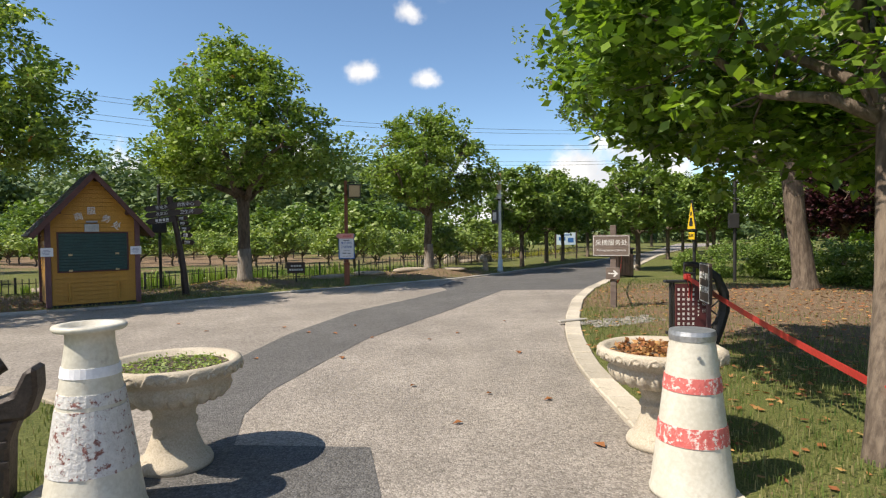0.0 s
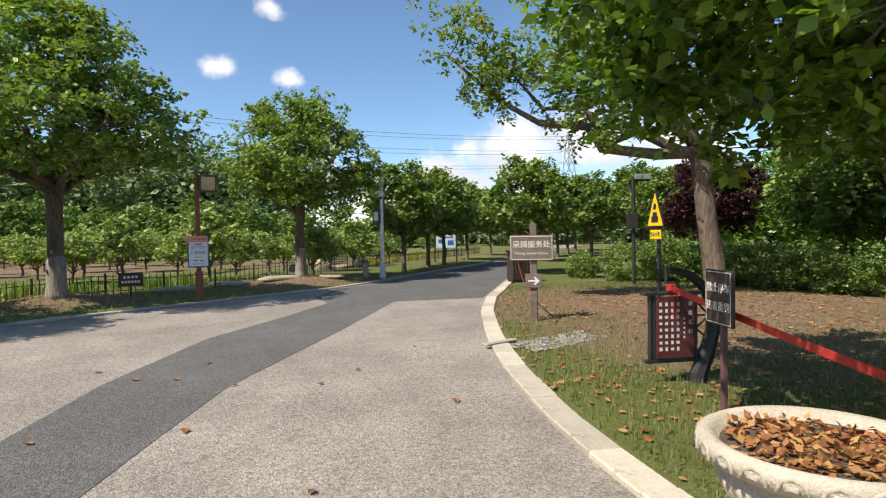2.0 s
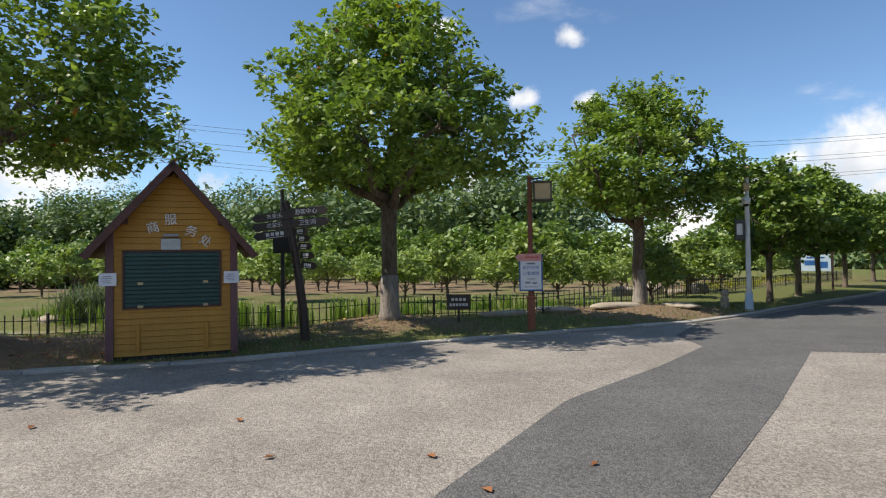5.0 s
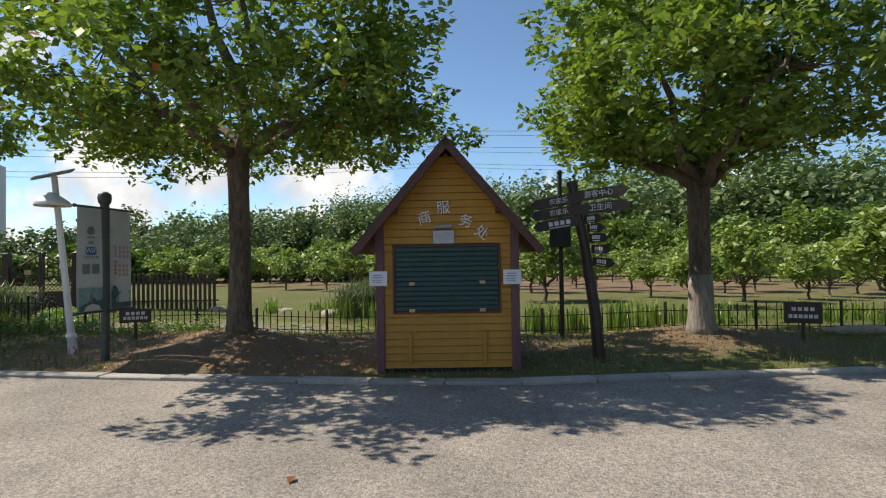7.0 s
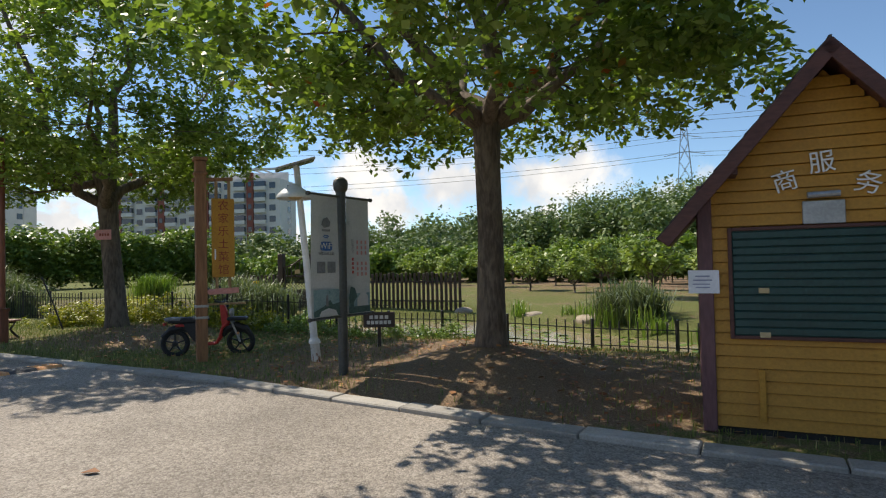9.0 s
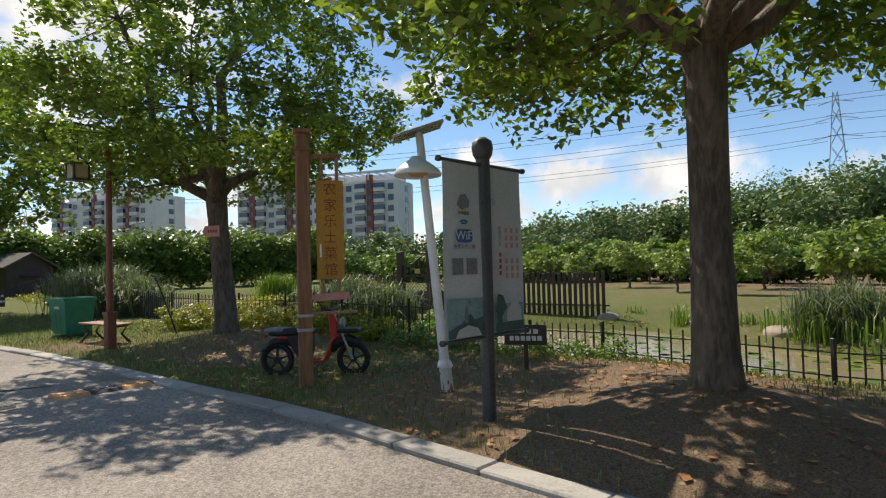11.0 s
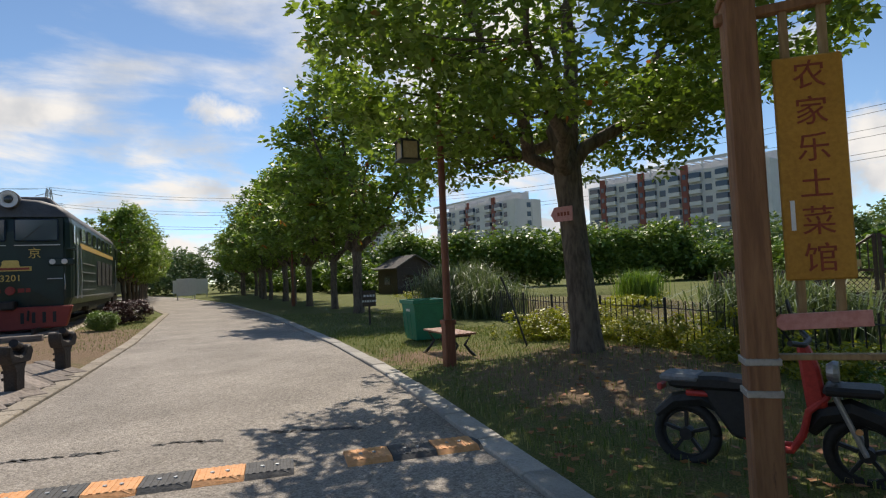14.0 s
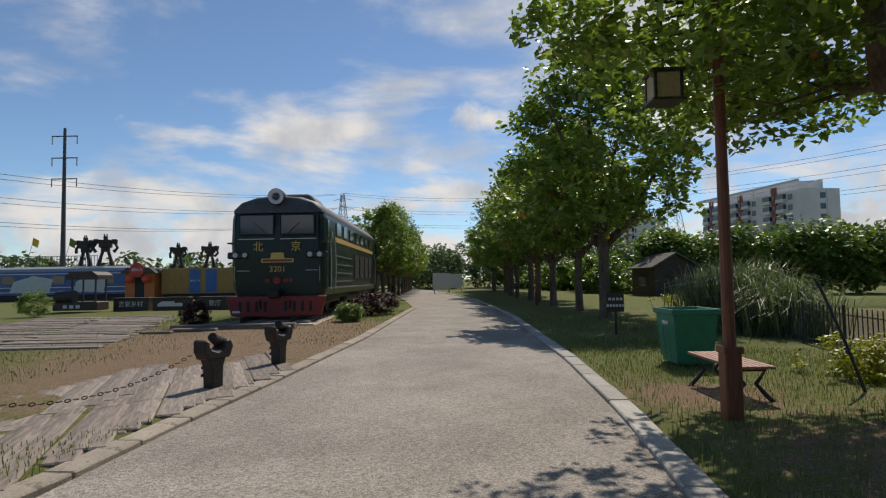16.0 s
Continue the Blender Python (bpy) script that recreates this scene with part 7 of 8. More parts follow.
def grass(name, n, area, seed, keep, length, width, label):
    r = np.random.default_rng(seed + 500)
    x, y, z = scatter(n, area, seed, keep)
    v, q, t = blades(r, x, y, z, len(x), length, 0.0, 0.7, width)
    me = mesh_np(name, v, np.concatenate((q.ravel(), t.ravel())), np.concatenate((np.full(len(q), 4), np.full(len(t), 3))), MAT["grass"])
    tagged(new(name, me), label, "grass", kind="stuff")


def bare_at(x, y):
    b = np.zeros(x.shape)
    for cx, cy, rad, h in MOUNDS:
        b += 0.55 * np.exp(-((x - cx) ** 2 + (y - cy) ** 2) / (rad * rad))
    for cx, cy, rad, a in BARE:
        b += a * np.exp(-((x - cx) ** 2 + (y - cy) ** 2) / (rad * rad))
    return b


def patchy(x, y, r):
    """Grass thins out on bare earth and in irregular patches."""
    f = np.sin(x * 2.3 + 1.7 * np.sin(y * 1.1)) * np.cos(y * 2.9 + 1.3 * np.sin(x * 1.7)) * 0.5 + 0.5
    return r.uniform(0, 1, x.shape) < np.clip(1.0 - bare_at(x, y), 0.05, 1) * (0.35 + 0.65 * f)


grass("lawn_grass", 90000, (1.6, 9, 2.5, 17), 1, patchy, 0.07, 0.0035, "short patchy lawn grass")
grass("entrance_grass", 9000, (-5.5, -2.1, 1.5, 5.6), 2, patchy, 0.06, 0.0035, "short green grass by the entrance")
grass("verge_grass_near", 150000, (-24, -6, 1.5, 17), 3, patchy, 0.07, 0.004, "short patchy grass on the verge")
grass("verge_grass_north", 22000, (-6, 4, 12.5, 24), 4, patchy, 0.08, 0.005, "short grass on the shaded verge")
grass("south_grass", 60000, (-30, -14, -14, 3), 5, lambda x, y, r: patchy(x, y, r) & (edge_distance(x, y, [(-12.7, 1.5), (-17.9, -2.0)]) > 2.0), 0.06, 0.005, "thin grass beside the locomotive")


def leaf_litter(name, n, area, seed, keep, label):
    x, y, z = scatter(n, area, seed, keep)
    r = np.random.default_rng(seed + 90)
    v = leaf_cloud(r, np.stack((x, y, z + 0.012), axis=1), 0.004, 1, 0.085, 0.0, 1.0, 0.34)
    v = v.reshape(-1, 4, 3)
    v[:, :, 2] = (z + 0.012)[:, None] + (v[:, :, 2] - v[:, :1, 2]) * 0.35 + 0.008
    v[:, :, 2] = np.maximum(v[:, :, 2], (z + 0.004)[:, None])
    tagged(new(name, leaves_mesh(name, v.reshape(-1, 3), MAT["litter"])), label, "fallen leaves", kind="stuff")


leaf_litter("lawn_litter", 7000, (1.6, 10.5, 2.5, 15), 11, lambda x, y, r: r.uniform(0, 1, x.shape) < 0.20 + 0.8 * np.exp(-((x - 6.5) ** 2 + (y - 11.5) ** 2) / 14) + 0.5 * np.exp(-((x - 2.6) ** 2 + (y - 6.4) ** 2) / 2.5), "dry brown leaves strewn over the lawn")
leaf_litter("verge_litter", 11000, (-20, -5, 7, 17), 12, lambda x, y, r: r.uniform(0, 1, x.shape) < 0.35 + 0.65 * np.exp(-((x + 15) ** 2 + (y - 10.6) ** 2) / 4), "dry brown leaves under the trees")

# ---- railway yard ----
YARD = pose(-23.15, -9.25, 0.0, 0, 0, 131.8)


def yard(x, y, z=0.0, rz=0.0):
    """A place beside the locomotive: x to its left-hand rail side, y back along it."""
    return YARD @ pose(x, y, z, 0, 0, rz)


def build_locomotive():
    L = thing("diesel_locomotive", yard(0, 0, 0.16), "dark green diesel locomotive with red cowcatcher", "locomotive")

    def section(y, sx, sz0, sz1, fwd):
        half = [(1.44, 0.72), (1.53, 0.95), (1.55, 2.45), (1.53, 3.25), (1.46, 3.52), (1.20, 3.76), (0.70, 3.93), (0.0, 4.0)]
        pts = [(x * sx, z) for x, z in half]
        ring = pts + [(-x, z) for x, z in pts[-2::-1]]
        return [Vector((x, y + fwd(z), z if z < 3.3 else 3.3 + (z - 3.3) * sz1)) for x, z in ring]
    b = bmesh.new()
    rake = lambda z: 0.10 * abs(z - 2.5) / 1.5 + (0.25 * max(0.0, z - 3.3))
    secs = [section(0.0, 0.90, 1, 0.9, rake), section(0.10, 0.97, 1, 0.97, rake), section(0.35, 1.0, 1, 1.0, lambda z: 0.0), section(13.8, 1.0, 1, 1.0, lambda z: 0.0)]
    rings = [[b.verts.new(v) for v in s] for s in secs]
    n = len(rings[0])
    for lo, hi in zip(rings, rings[1:]):
        for i in range(n):
            b.faces.new((lo[i], lo[(i + 1) % n], hi[(i + 1) % n], hi[i]))
    b.faces.new(rings[0][::-1])
    b.faces.new(rings[-1])
    part("body", b, MAT["loco_green"], L, "dark green painted body")
    roof = bmesh.new()
    half = [(1.50, 3.42), (1.47, 3.54), (1.22, 3.785), (0.72, 3.955), (0.0, 4.025)]
    prof = half + [(-x, z) for x, z in half[-2::-1]]
    rs = [[roof.verts.new((x * s, y, 3.35 + (z - 3.35) * q)) for x, z in prof] for y, s, q in ((0.02, 0.90, 0.82), (0.14, 0.975, 0.95), (0.4, 1.0, 1.0), (13.7, 1.0, 1.0))]
    for lo, hi in zip(rs, rs[1:]):
        for i in range(len(prof) - 1):
            roof.faces.new((lo[i], lo[i + 1], hi[i + 1], hi[i]))
    roof.faces.new(rs[0])
    roof.faces.new(rs[-1][::-1])
    part("roof", roof, MAT["loco_roof"], L, "dusty grey rounded roof", True)
    h = part("headlight", lathe([(0.16, -0.45), (0.24, -0.3), (0.27, 0.0), (0.27, 0.24), (0.25, 0.26), (0.22, 0.18), (0.05, 0.12)], 24, pose(0, 0.10, 3.92, 90, 0, 0)), MAT["loco_roof"], L, "large round headlamp", True)
    part("lens", lathe([(0.13, 0.0), (0.10, 0.03), (0.02, 0.045)], 24, pose(0, -0.13, 3.92, 90, 0, 0)), MAT["glass"], h)
    part("lens_ring", lathe([(0.245, 0.0), (0.245, 0.03), (0.15, 0.015), (0.15, 0.0)], 24, pose(0, -0.145, 3.92, 90, 0, 0)), MAT["pole_white"], h)
    part("roof_hatch", prism([(-0.75, 3.9), (0.75, 3.9), (0.5, 4.2), (-0.5, 4.2)], 1.6, pose(0.25, 2.1, 0), bevel=0.05), MAT["loco_roof"], L)
    for y in (4.6, 6.4, 8.8, 11):
        part("roof_fan", lathe([(0.5, 3.95), (0.5, 4.10), (0.42, 4.13)], 18, pose(0, y, 0)), MAT["loco_roof"], L)
    for s in (-1, 1):
        w = part("windscreen", box(min(s * 0.10, s * 1.22), max(s * 0.10, s * 1.22), -0.03, 0.02, 2.68, 3.36, 0.04), MAT["glass_blue"], L, "dark windscreen pane")
        part("wiper", tube([(s * 0.3, -0.05, 2.70), (s * 0.75, -0.05, 3.1)], 0.01, 4), MAT["black"], w)
        part("trim", box(min(s * 0.10, s * 1.25), max(s * 0.10, s * 1.25), -0.03, 0.02, 2.55, 2.575), MAT["letter_white"], L, "white trim under the window")
        part("rail", box(min(s * 0.92, s * 1.30), max(s * 0.92, s * 1.30), -0.035, 0.04, 1.53, 1.55), MAT["letter_white"], L)
        part("handrail", tube([(s * 1.36, 0.0, 1.2), (s * 1.38, -0.06, 1.35), (s * 1.36, -0.03, 1.68)], 0.014, 6), MAT["steel"], L)
        lb = part("lamp_box", box(min(s * 0.93, s * 1.62), max(s * 0.93, s * 1.62), -0.01, 0.14, 1.93, 2.15, 0.04), MAT["loco_green"], L)
        for x in (1.05, 1.36):
            part("marker_lamp", lathe([(0.085, 0), (0.075, 0.03)], 16, pose(s * x, -0.005, 2.05, 90, 0, 0)), MAT["letter_white"], lb)
        part("side_fin", box(min(s * 1.42, s * 1.63), max(s * 1.42, s * 1.63), 0.03, 0.4, 2.42, 2.47, 0.01), MAT["loco_green"], L)
        # long side: stripe, grilles, windows, door
        x = s * 1.555
        part("stripe", box(min(x, x + s * 0.012), max(x, x + s * 0.012), 1.7, 12.5, 2.55, 2.72), MAT["cream"], L, "yellow waist stripe")
        for z in (1.15, 1.45, 1.75, 2.05):
            part("side_rail", box(min(x, x + s * 0.02), max(x, x + s * 0.02), 1.9, 5.4, z, z + 0.03), MAT["steel"], L)
        for k in range(7):
            y0 = 2.0 + k * 1.5
            part("side_window", box(min(x, x + s * 0.014), max(x, x + s * 0.014), y0, y0 + 0.85, 2.80, 3.25, 0.0), MAT["glass"], L)
        for k in range(4):
            y0 = 6.2 + k * 1.55
            part("grille", box(min(x, x + s * 0.014), max(x, x + s * 0.014), y0, y0 + 1.2, 1.3, 2.3), MAT["black"], L)
        d = part("cab_door", box(min(x, x + s * 0.012), max(x, x + s * 0.012), 0.75, 1.40, 0.95, 3.0), MAT["loco_green"], L)
        part("door_window", box(min(x + s * 0.012, x + s * 0.02), max(x + s * 0.012, x + s * 0.02), 0.86, 1.28, 2.2, 2.85), MAT["glass"], d)
        for y0 in (0.66, 1.50, 13.2):
            part("handrail", tube([(x + s * 0.05, y0, 0.9), (x + s * 0.07, y0, 1.6), (x + s * 0.05, y0, 2.6)], 0.016, 6), MAT["letter_white"], L)
        part("cab_window", box(min(x, x + s * 0.012), max(x, x + s * 0.012), 0.40, 0.66, 2.6, 3.2), MAT["glass"], L)
        part("sill_line", box(min(x, x + s * 0.012), max(x, x + s * 0.012), 0.4, 13.7, 0.93, 0.97), MAT["steel"], L)
        for yb in (2.6, 10.8):
            part("bogie", box(min(s * 0.9, s * 1.25), max(s * 0.9, s * 1.25), yb - 1.7, yb + 1.7, 0.42, 0.78, 0.04), MAT["iron"], L)
            for k in (-1.1, 1.1):
                part("wheel", lathe([(0.48, -0.07), (0.50, 0.07), (0.12, 0.10)], 24, pose(s * 0.78, yb + k, 0.52, 0, s * 90, 0)), MAT["iron"], L)
        part("fuel_tank", box(min(s * 0.4, s * 1.35), max(s * 0.4, s * 1.35), 5.2, 8.2, 0.35, 0.9, 0.08), MAT["iron"], L)
    part("underframe", box(-1.35, 1.35, 0.3, 13.7, 0.55, 0.75), MAT["black"], L)
    p = part("cowcatcher", prism([(-1.58, 0.72), (1.58, 0.72), (1.42, 0.10), (0.0, 0.04), (-1.42, 0.10)], 0.30, pose(0, -0.08, 0), bevel=0.03), MAT["loco_red"], L, "faded red cowcatcher with slots")
    # slots are black plates on the solid front, their shade put in as colour
    for x in (-1.12, -0.86, -0.60, -0.32, 0.32, 0.60, 0.86, 1.12):
        part("slot", box(x - 0.045, x + 0.045, -0.238, -0.225, 0.24, 0.56, 0.006), MAT["black"], p)
    part("plate", box(-1.36, -1.12, -0.24, -0.226, 0.20, 0.27), MAT["pale_blue"], p)
    part("coupler", box(-0.17, 0.17, -0.5, 0.0, 0.66, 0.92, 0.04), MAT["iron"], L)
    for ch, x in (("北", -0.62), ("京", 0.60)):
        lettering(ch, 0.34, MAT["letter_gold"], L, pose(x, 0.02, 2.30), 0.03, "letter", "gold character")
    e = part("emblem", prism([(-0.52, 1.80), (0.52, 1.80), (0.52, 1.93), (0.24, 1.93), (0.20, 2.02), (0.22, 2.06), (0.17, 2.12), (-0.17, 2.12), (-0.22, 2.06), (-0.20, 2.02), (-0.24, 1.93), (-0.52, 1.93)], 0.03, pose(0, 0.02, 0)), MAT["letter_gold"], L, "gold gate-tower emblem")
    part("emblem_base", box(-0.47, 0.47, -0.002, 0.006, 1.83, 1.90), MAT["loco_red"], e)
    lettering("3201", 0.27, MAT["letter_gold"], L, pose(0.0, 0.02, 1.58), 0.02, "number")
    part("badge", lathe([(0.13, 0), (0.12, 0.02)], 20, pose(-0.02, 0.03, 1.22, 90, 0, 0)), MAT["loco_red"], L)
    bars([(-0.33, 1.22, 0.16, 0.12), (0.25, 1.22, 0.16, 0.12), (0.42, 1.22, 0.12, 0.12)], MAT["loco_red"], L, pose(0, 0.04, 0))
    for s in (-1, 1):
        for x in (0.25,):
            part("hose", tube([(s * 0.45, -0.05, 0.75), (s * 0.48, -0.28, 0.55), (s * 0.46, -0.26, 0.32)], 0.03, 6), MAT["rubber"], L)
    # coach behind
    C = thing("railway_coach", yard(0, 14.6, 0.16), "dark green railway coach coupled behind the locomotive", "railway coach")
    b = prism([(-1.5, 0.8), (1.5, 0.8), (1.52, 3.2), (1.3, 3.6), (0.6, 3.85), (-0.6, 3.85), (-1.3, 3.6), (-1.52, 3.2)], 20.0, pose(0, 10, 0))
    part("body", b, MAT["loco_green"], C)
    for s in (-1, 1):
        for k in range(11):
            part("window", box(min(s * 1.50, s * 1.53), max(s * 1.50, s * 1.53), 1.2 + k * 1.65, 2.2 + k * 1.65, 2.0, 2.85), MAT["glass"], C)
        part("stripe", box(min(s * 1.50, s * 1.528), max(s * 1.50, s * 1.528), 0.2, 19.8, 1.75, 1.82), MAT["cream"], C)
        for yb in (3, 17):
            part("bogie", box(min(s * 0.8, s * 1.2), max(s * 0.8, s * 1.2), yb - 1.3, yb + 1.3, 0.1, 0.8, 0.05), MAT["iron"], C)
    t = thing("railway_track", yard(0, 0, 0.0), "rusty rails on timber sleepers in gravel", "track", kind="structure")
    part("ballast", prism([(-1.9, -0.1), (1.9, -0.1), (1.45, 0.07), (-1.45, 0.07)], 40, pose(0, 18.5, 0)), MAT["rock"], t)
    sl = to_mesh(box(-1.25, 1.25, -0.11, 0.11, 0.06, 0.13, 0.01), "sleeper", MAT["sleeper"])
    for k in range(26):
        part("sleeper", sl, None, t).matrix_basis = pose(0, -0.9 + 0.6 * k, 0)
    for s in (-1, 1):
        part("rail", box(s * 0.75 - 0.035, s * 0.75 + 0.035, -1.2, 38, 0.13, 0.27, 0.01), MAT["iron"], t)


build_locomotive()


def build_yard():
    rr = random.Random(17)
    # old sleepers laid as paving along the kerb
    d = thing("sleeper_paving", pose(0, 0, 0), "weathered grey railway sleepers laid as paving", "paving", kind="structure")
    sizes = [to_mesh(box(-l / 2, l / 2, -w / 2, w / 2, -0.08, 0.0, 0.014), "sleeper", MAT["sleeper"]) for l, w in ((2.5, 0.21), (2.6, 0.24), (2.3, 0.20), (2.4, 0.23))]
    ang = math.degrees(math.atan2(-0.89, -0.45))
    for k in range(29):
        t = k / 28
        x, y = -12.2 - 5.8 * t, 2.72 - 3.95 * t
        part("sleeper", sizes[k % 4], None, d).matrix_basis = pose(x + rr.uniform(-0.08, 0.08), y + rr.uniform(-0.1, 0.1), 0.052 + rr.uniform(-0.007, 0.005), rr.uniform(-0.6, 0.6), rr.uniform(-0.2, 0.2), ang + rr.uniform(-0.9, 0.9))
    for k in range(20):
        part("sleeper", sizes[(k + 2) % 4], None, d).matrix_basis = pose(-13.25 - 4.1 * k / 19, 0.62 - 2.8 * k / 19 + rr.uniform(-0.1, 0.1), 0.052 + rr.uniform(-0.007, 0.005), rr.uniform(-0.6, 0.6), 0, ang + rr.uniform(-0.9, 0.9))
    for k in range(46):
        y = -5.4 + 0.245 * k
        for j in range(2):
            m = yard(-4.0 - 0.085 * k + (j - 0.5) * 2.55 + rr.uniform(-0.25, 0.25), y - 1.5, 0.085 + rr.uniform(-0.02, 0.012), rr.uniform(-3, 3))
            part("sleeper", sizes[(k + j) % 4], None, d).matrix_basis = m
    st = thing("timber_step", yard(-0.35, -2.7, 0.03, 2), "heavy grey timber beams before the locomotive", "step")
    part("beam", box(-1.75, 1.6, -0.16, 0.16, 0.0, 0.17, 0.02), MAT["sleeper"], st)
    part("beam", box(-1.6, -0.4, -0.52, -0.28, 0.0, 0.10, 0.02), MAT["sleeper"], st)
    part("beam", box(-2.2, -1.4, -0.95, -0.72, 0.0, 0.08, 0.02), MAT["sleeper"], st)
    part("beam", box(-2.9, -2.3, -1.3, -1.12, 0.0, 0.07, 0.02), MAT["sleeper"], st)
    ch = thing("iron_chain", pose(0, 0, 0), "rusty iron chain slung between the bollards", "chain")
    link = tube([(0.028 * math.cos(t), 0.016 * math.sin(t), 0) for t in np.linspace(0, 2 * math.pi, 9)], 0.006, 4)
    me = to_mesh(link, "link", MAT["iron"])
    a, b = Vector((-16.2, 0.30, 0.62)), Vector((-13.1, 0.75, 0.58))
    n = 40
    for k in range(n + 1):
        p = a.lerp(b, k / n)
        s = 0.42 * 4 * (k / n) * (1 - k / n)
        part("link", me, None, ch).matrix_basis = pose(p.x, p.y, max(0.13, p.z - s), 90 * (k % 2), 0, math.degrees(math.atan2(b.y - a.y, b.x - a.x)))

    def ball_shrub(x, y, w, h, mat, label, seed, m=None):
        r = np.random.default_rng(seed)
        q = r.normal(0, 1, (130, 3))
        q /= np.linalg.norm(q, axis=1)[:, None]
        q = q * [w, w, h / 2] * r.uniform(0.65, 1, (130, 1)) + [0, 0, h / 2]
        q[:, 2] = np.maximum(q[:, 2], 0.06)
        ob = new("clipped_shrub", leaves_mesh("clipped_shrub", leaf_cloud(r, q, 0.11, 60, 0.05), MAT[mat]))
        ob.matrix_world = yard(x, y, 0.03)
        return tagged(ob, label, "shrub", "clipped shrubs in the yard")
    ball_shrub(-1.75, -2.1, 0.40, 0.85, "leaf_purple", "round clipped purple-brown shrub", 1)
    ball_shrub(2.35, -0.3, 0.42, 0.62, "leaf_hedge", "round clipped green shrub beside the locomotive", 2)
    ball_shrub(2.55, 2.6, 0.55, 0.85, "leaf_purple", "clipped purple-brown hedge beside the locomotive", 3)
    ball_shrub(3.05, 3.6, 0.55, 0.85, "leaf_purple", "clipped purple-brown hedge beside the locomotive", 4)
    ball_shrub(-11.6, 5.4, 0.65, 1.15, "leaf_hedge", "small round green tree in the yard", 5)

    # blue coach with a terrace on its roof
    c = thing("blue_coach", yard(-34, 31.5, 0.0), "blue railway coach painted with pale graffiti", "railway coach")
    part("body", prism([(-12.5, 0.55), (12.2, 0.55), (12.2, 2.55), (-12.5, 2.55)], 2.9, pose(0, 1.45, 0)), MAT["coach_blue"], c)
    part("roof", prism([(0, 2.5), (2.9, 2.5), (2.7, 2.8), (2.0, 3.0), (0.9, 3.0), (0.2, 2.8)], 24.7, pose(-0.15, 0, 0, 0, 0, 0) @ pose(0, 0, 0, 0, 0, 90)), MAT["steel"], c)
    part("underframe", box(-12.3, 12.0, 0.3, 2.6, 0.05, 0.55), MAT["black"], c)
    for k in range(11):
        part("window", box(-11.6 + k * 2.15, -10.5 + k * 2.15, -0.02, 0.02, 1.45, 2.15), MAT["glass"], c)
    for z in (0.75, 1.15, 2.32):
        part("stripe", box(-12.5, 12.2, -0.012, 0.0, z, z + 0.07), MAT["letter_white"], c)
    for x, w in ((2.0, 3.4), (7.5, 2.6), (-4, 3)):
        part("graffiti", prism([(x, 0.8), (x + w, 0.7), (x + w * 1.1, 1.9), (x + w * 0.6, 2.2), (x + w * 0.1, 1.7)], 0.01, pose(0, -0.03, 0)), MAT["banner"], c)
    rl = part("railing", box(-12.4, 9.5, 0.08, 0.12, 3.85, 3.9), MAT["grey_green"], c, "grey terrace railing")
    bl = to_mesh(box(-0.015, 0.015, 0.085, 0.115, 2.95, 3.86), "baluster", MAT["grey_green"])
    for k in range(88):
        part("baluster", bl, None, rl).matrix_basis = pose(-12.3 + k * 0.25, 0, 0)
    for x, mat, z in ((-2.2, "yellow", 5.1), (-0.2, "red", 5.4), (3.4, "yellow", 5.0), (6.6, "reed", 4.9)):
        f = thing("flag", yard(-34 + x, 31.4, 2.98), "small weathered flag on a leaning pole", "flag", "flags on the terrace")
        part("pole", tube([(0, 0, 0), (0.55, 0, z - 3.0)], 0.02, 5), MAT["grey_green"], f)
        part("cloth", prism([(0.5, z - 3.1), (1.0, z - 3.35), (1.15, z - 2.75), (0.62, z - 2.45)], 0.03), MAT[mat], f)

    def robot(x, y, z, s, mat, label, seed):
        """A robot figure as one plain shape."""
        r = random.Random(seed)
        b = bmesh.new()
        box(-0.42, 0.42, -0.25, 0.25, 1.35, 1.95, 0.05, bm=b)
        box(-0.28, 0.28, -0.2, 0.2, 1.05, 1.38, 0.04, bm=b)
        box(-0.13, 0.13, -0.13, 0.13, 1.95, 2.22, 0.03, bm=b)
        for q in (-1, 1):
            box(min(q * 0.42, q * 0.78), max(q * 0.42, q * 0.78), -0.2, 0.2, 1.65, 2.0, 0.05, bm=b)
            tube([(q * 0.62, 0, 1.7), (q * 0.80, -0.05, 1.35), (q * 0.60, -0.25, 1.05)], [0.11, 0.10, 0.12], 6, b)
            tube([(q * 0.18, 0, 1.1), (q * 0.32, 0, 0.6), (q * 0.46, 0, 0.0)], [0.12, 0.13, 0.19], 6, b)
            box(min(q * 0.05, q * 0.12), max(q * 0.05, q * 0.12), -0.03, 0.03, 2.2, 2.38, bm=b)
        ob = new("robot_statue", to_mesh(b, "robot_statue", MAT[mat]))
        ob.matrix_world = yard(x, y, z, r.uniform(-20, 20)) @ Matrix.Scale(s, 4)
        tagged(ob, label, "statue", "robot statues")
    robot(-26.2, 32.6, 3.0, 1.15, "black", "black metal robot statue on the coach roof", 1)
    robot(-24.6, 32.9, 3.0, 1.2, "iron", "dark metal robot statue on the coach roof", 2)
    robot(-18.0, 32.6, 2.62, 0.98, "black", "black metal robot statue on a container", 3)
    robot(-15.2, 32.6, 2.62, 1.0, "iron", "red-brown metal robot statue on a container", 4)
    robot(-12.3, 32.6, 2.62, 0.98, "ochre_box", "yellow metal robot statue on a container", 5)
    k = thing("goods_container", yard(-12.8, 31.2, 0.05), "ochre and blue corrugated goods containers in row", "container")
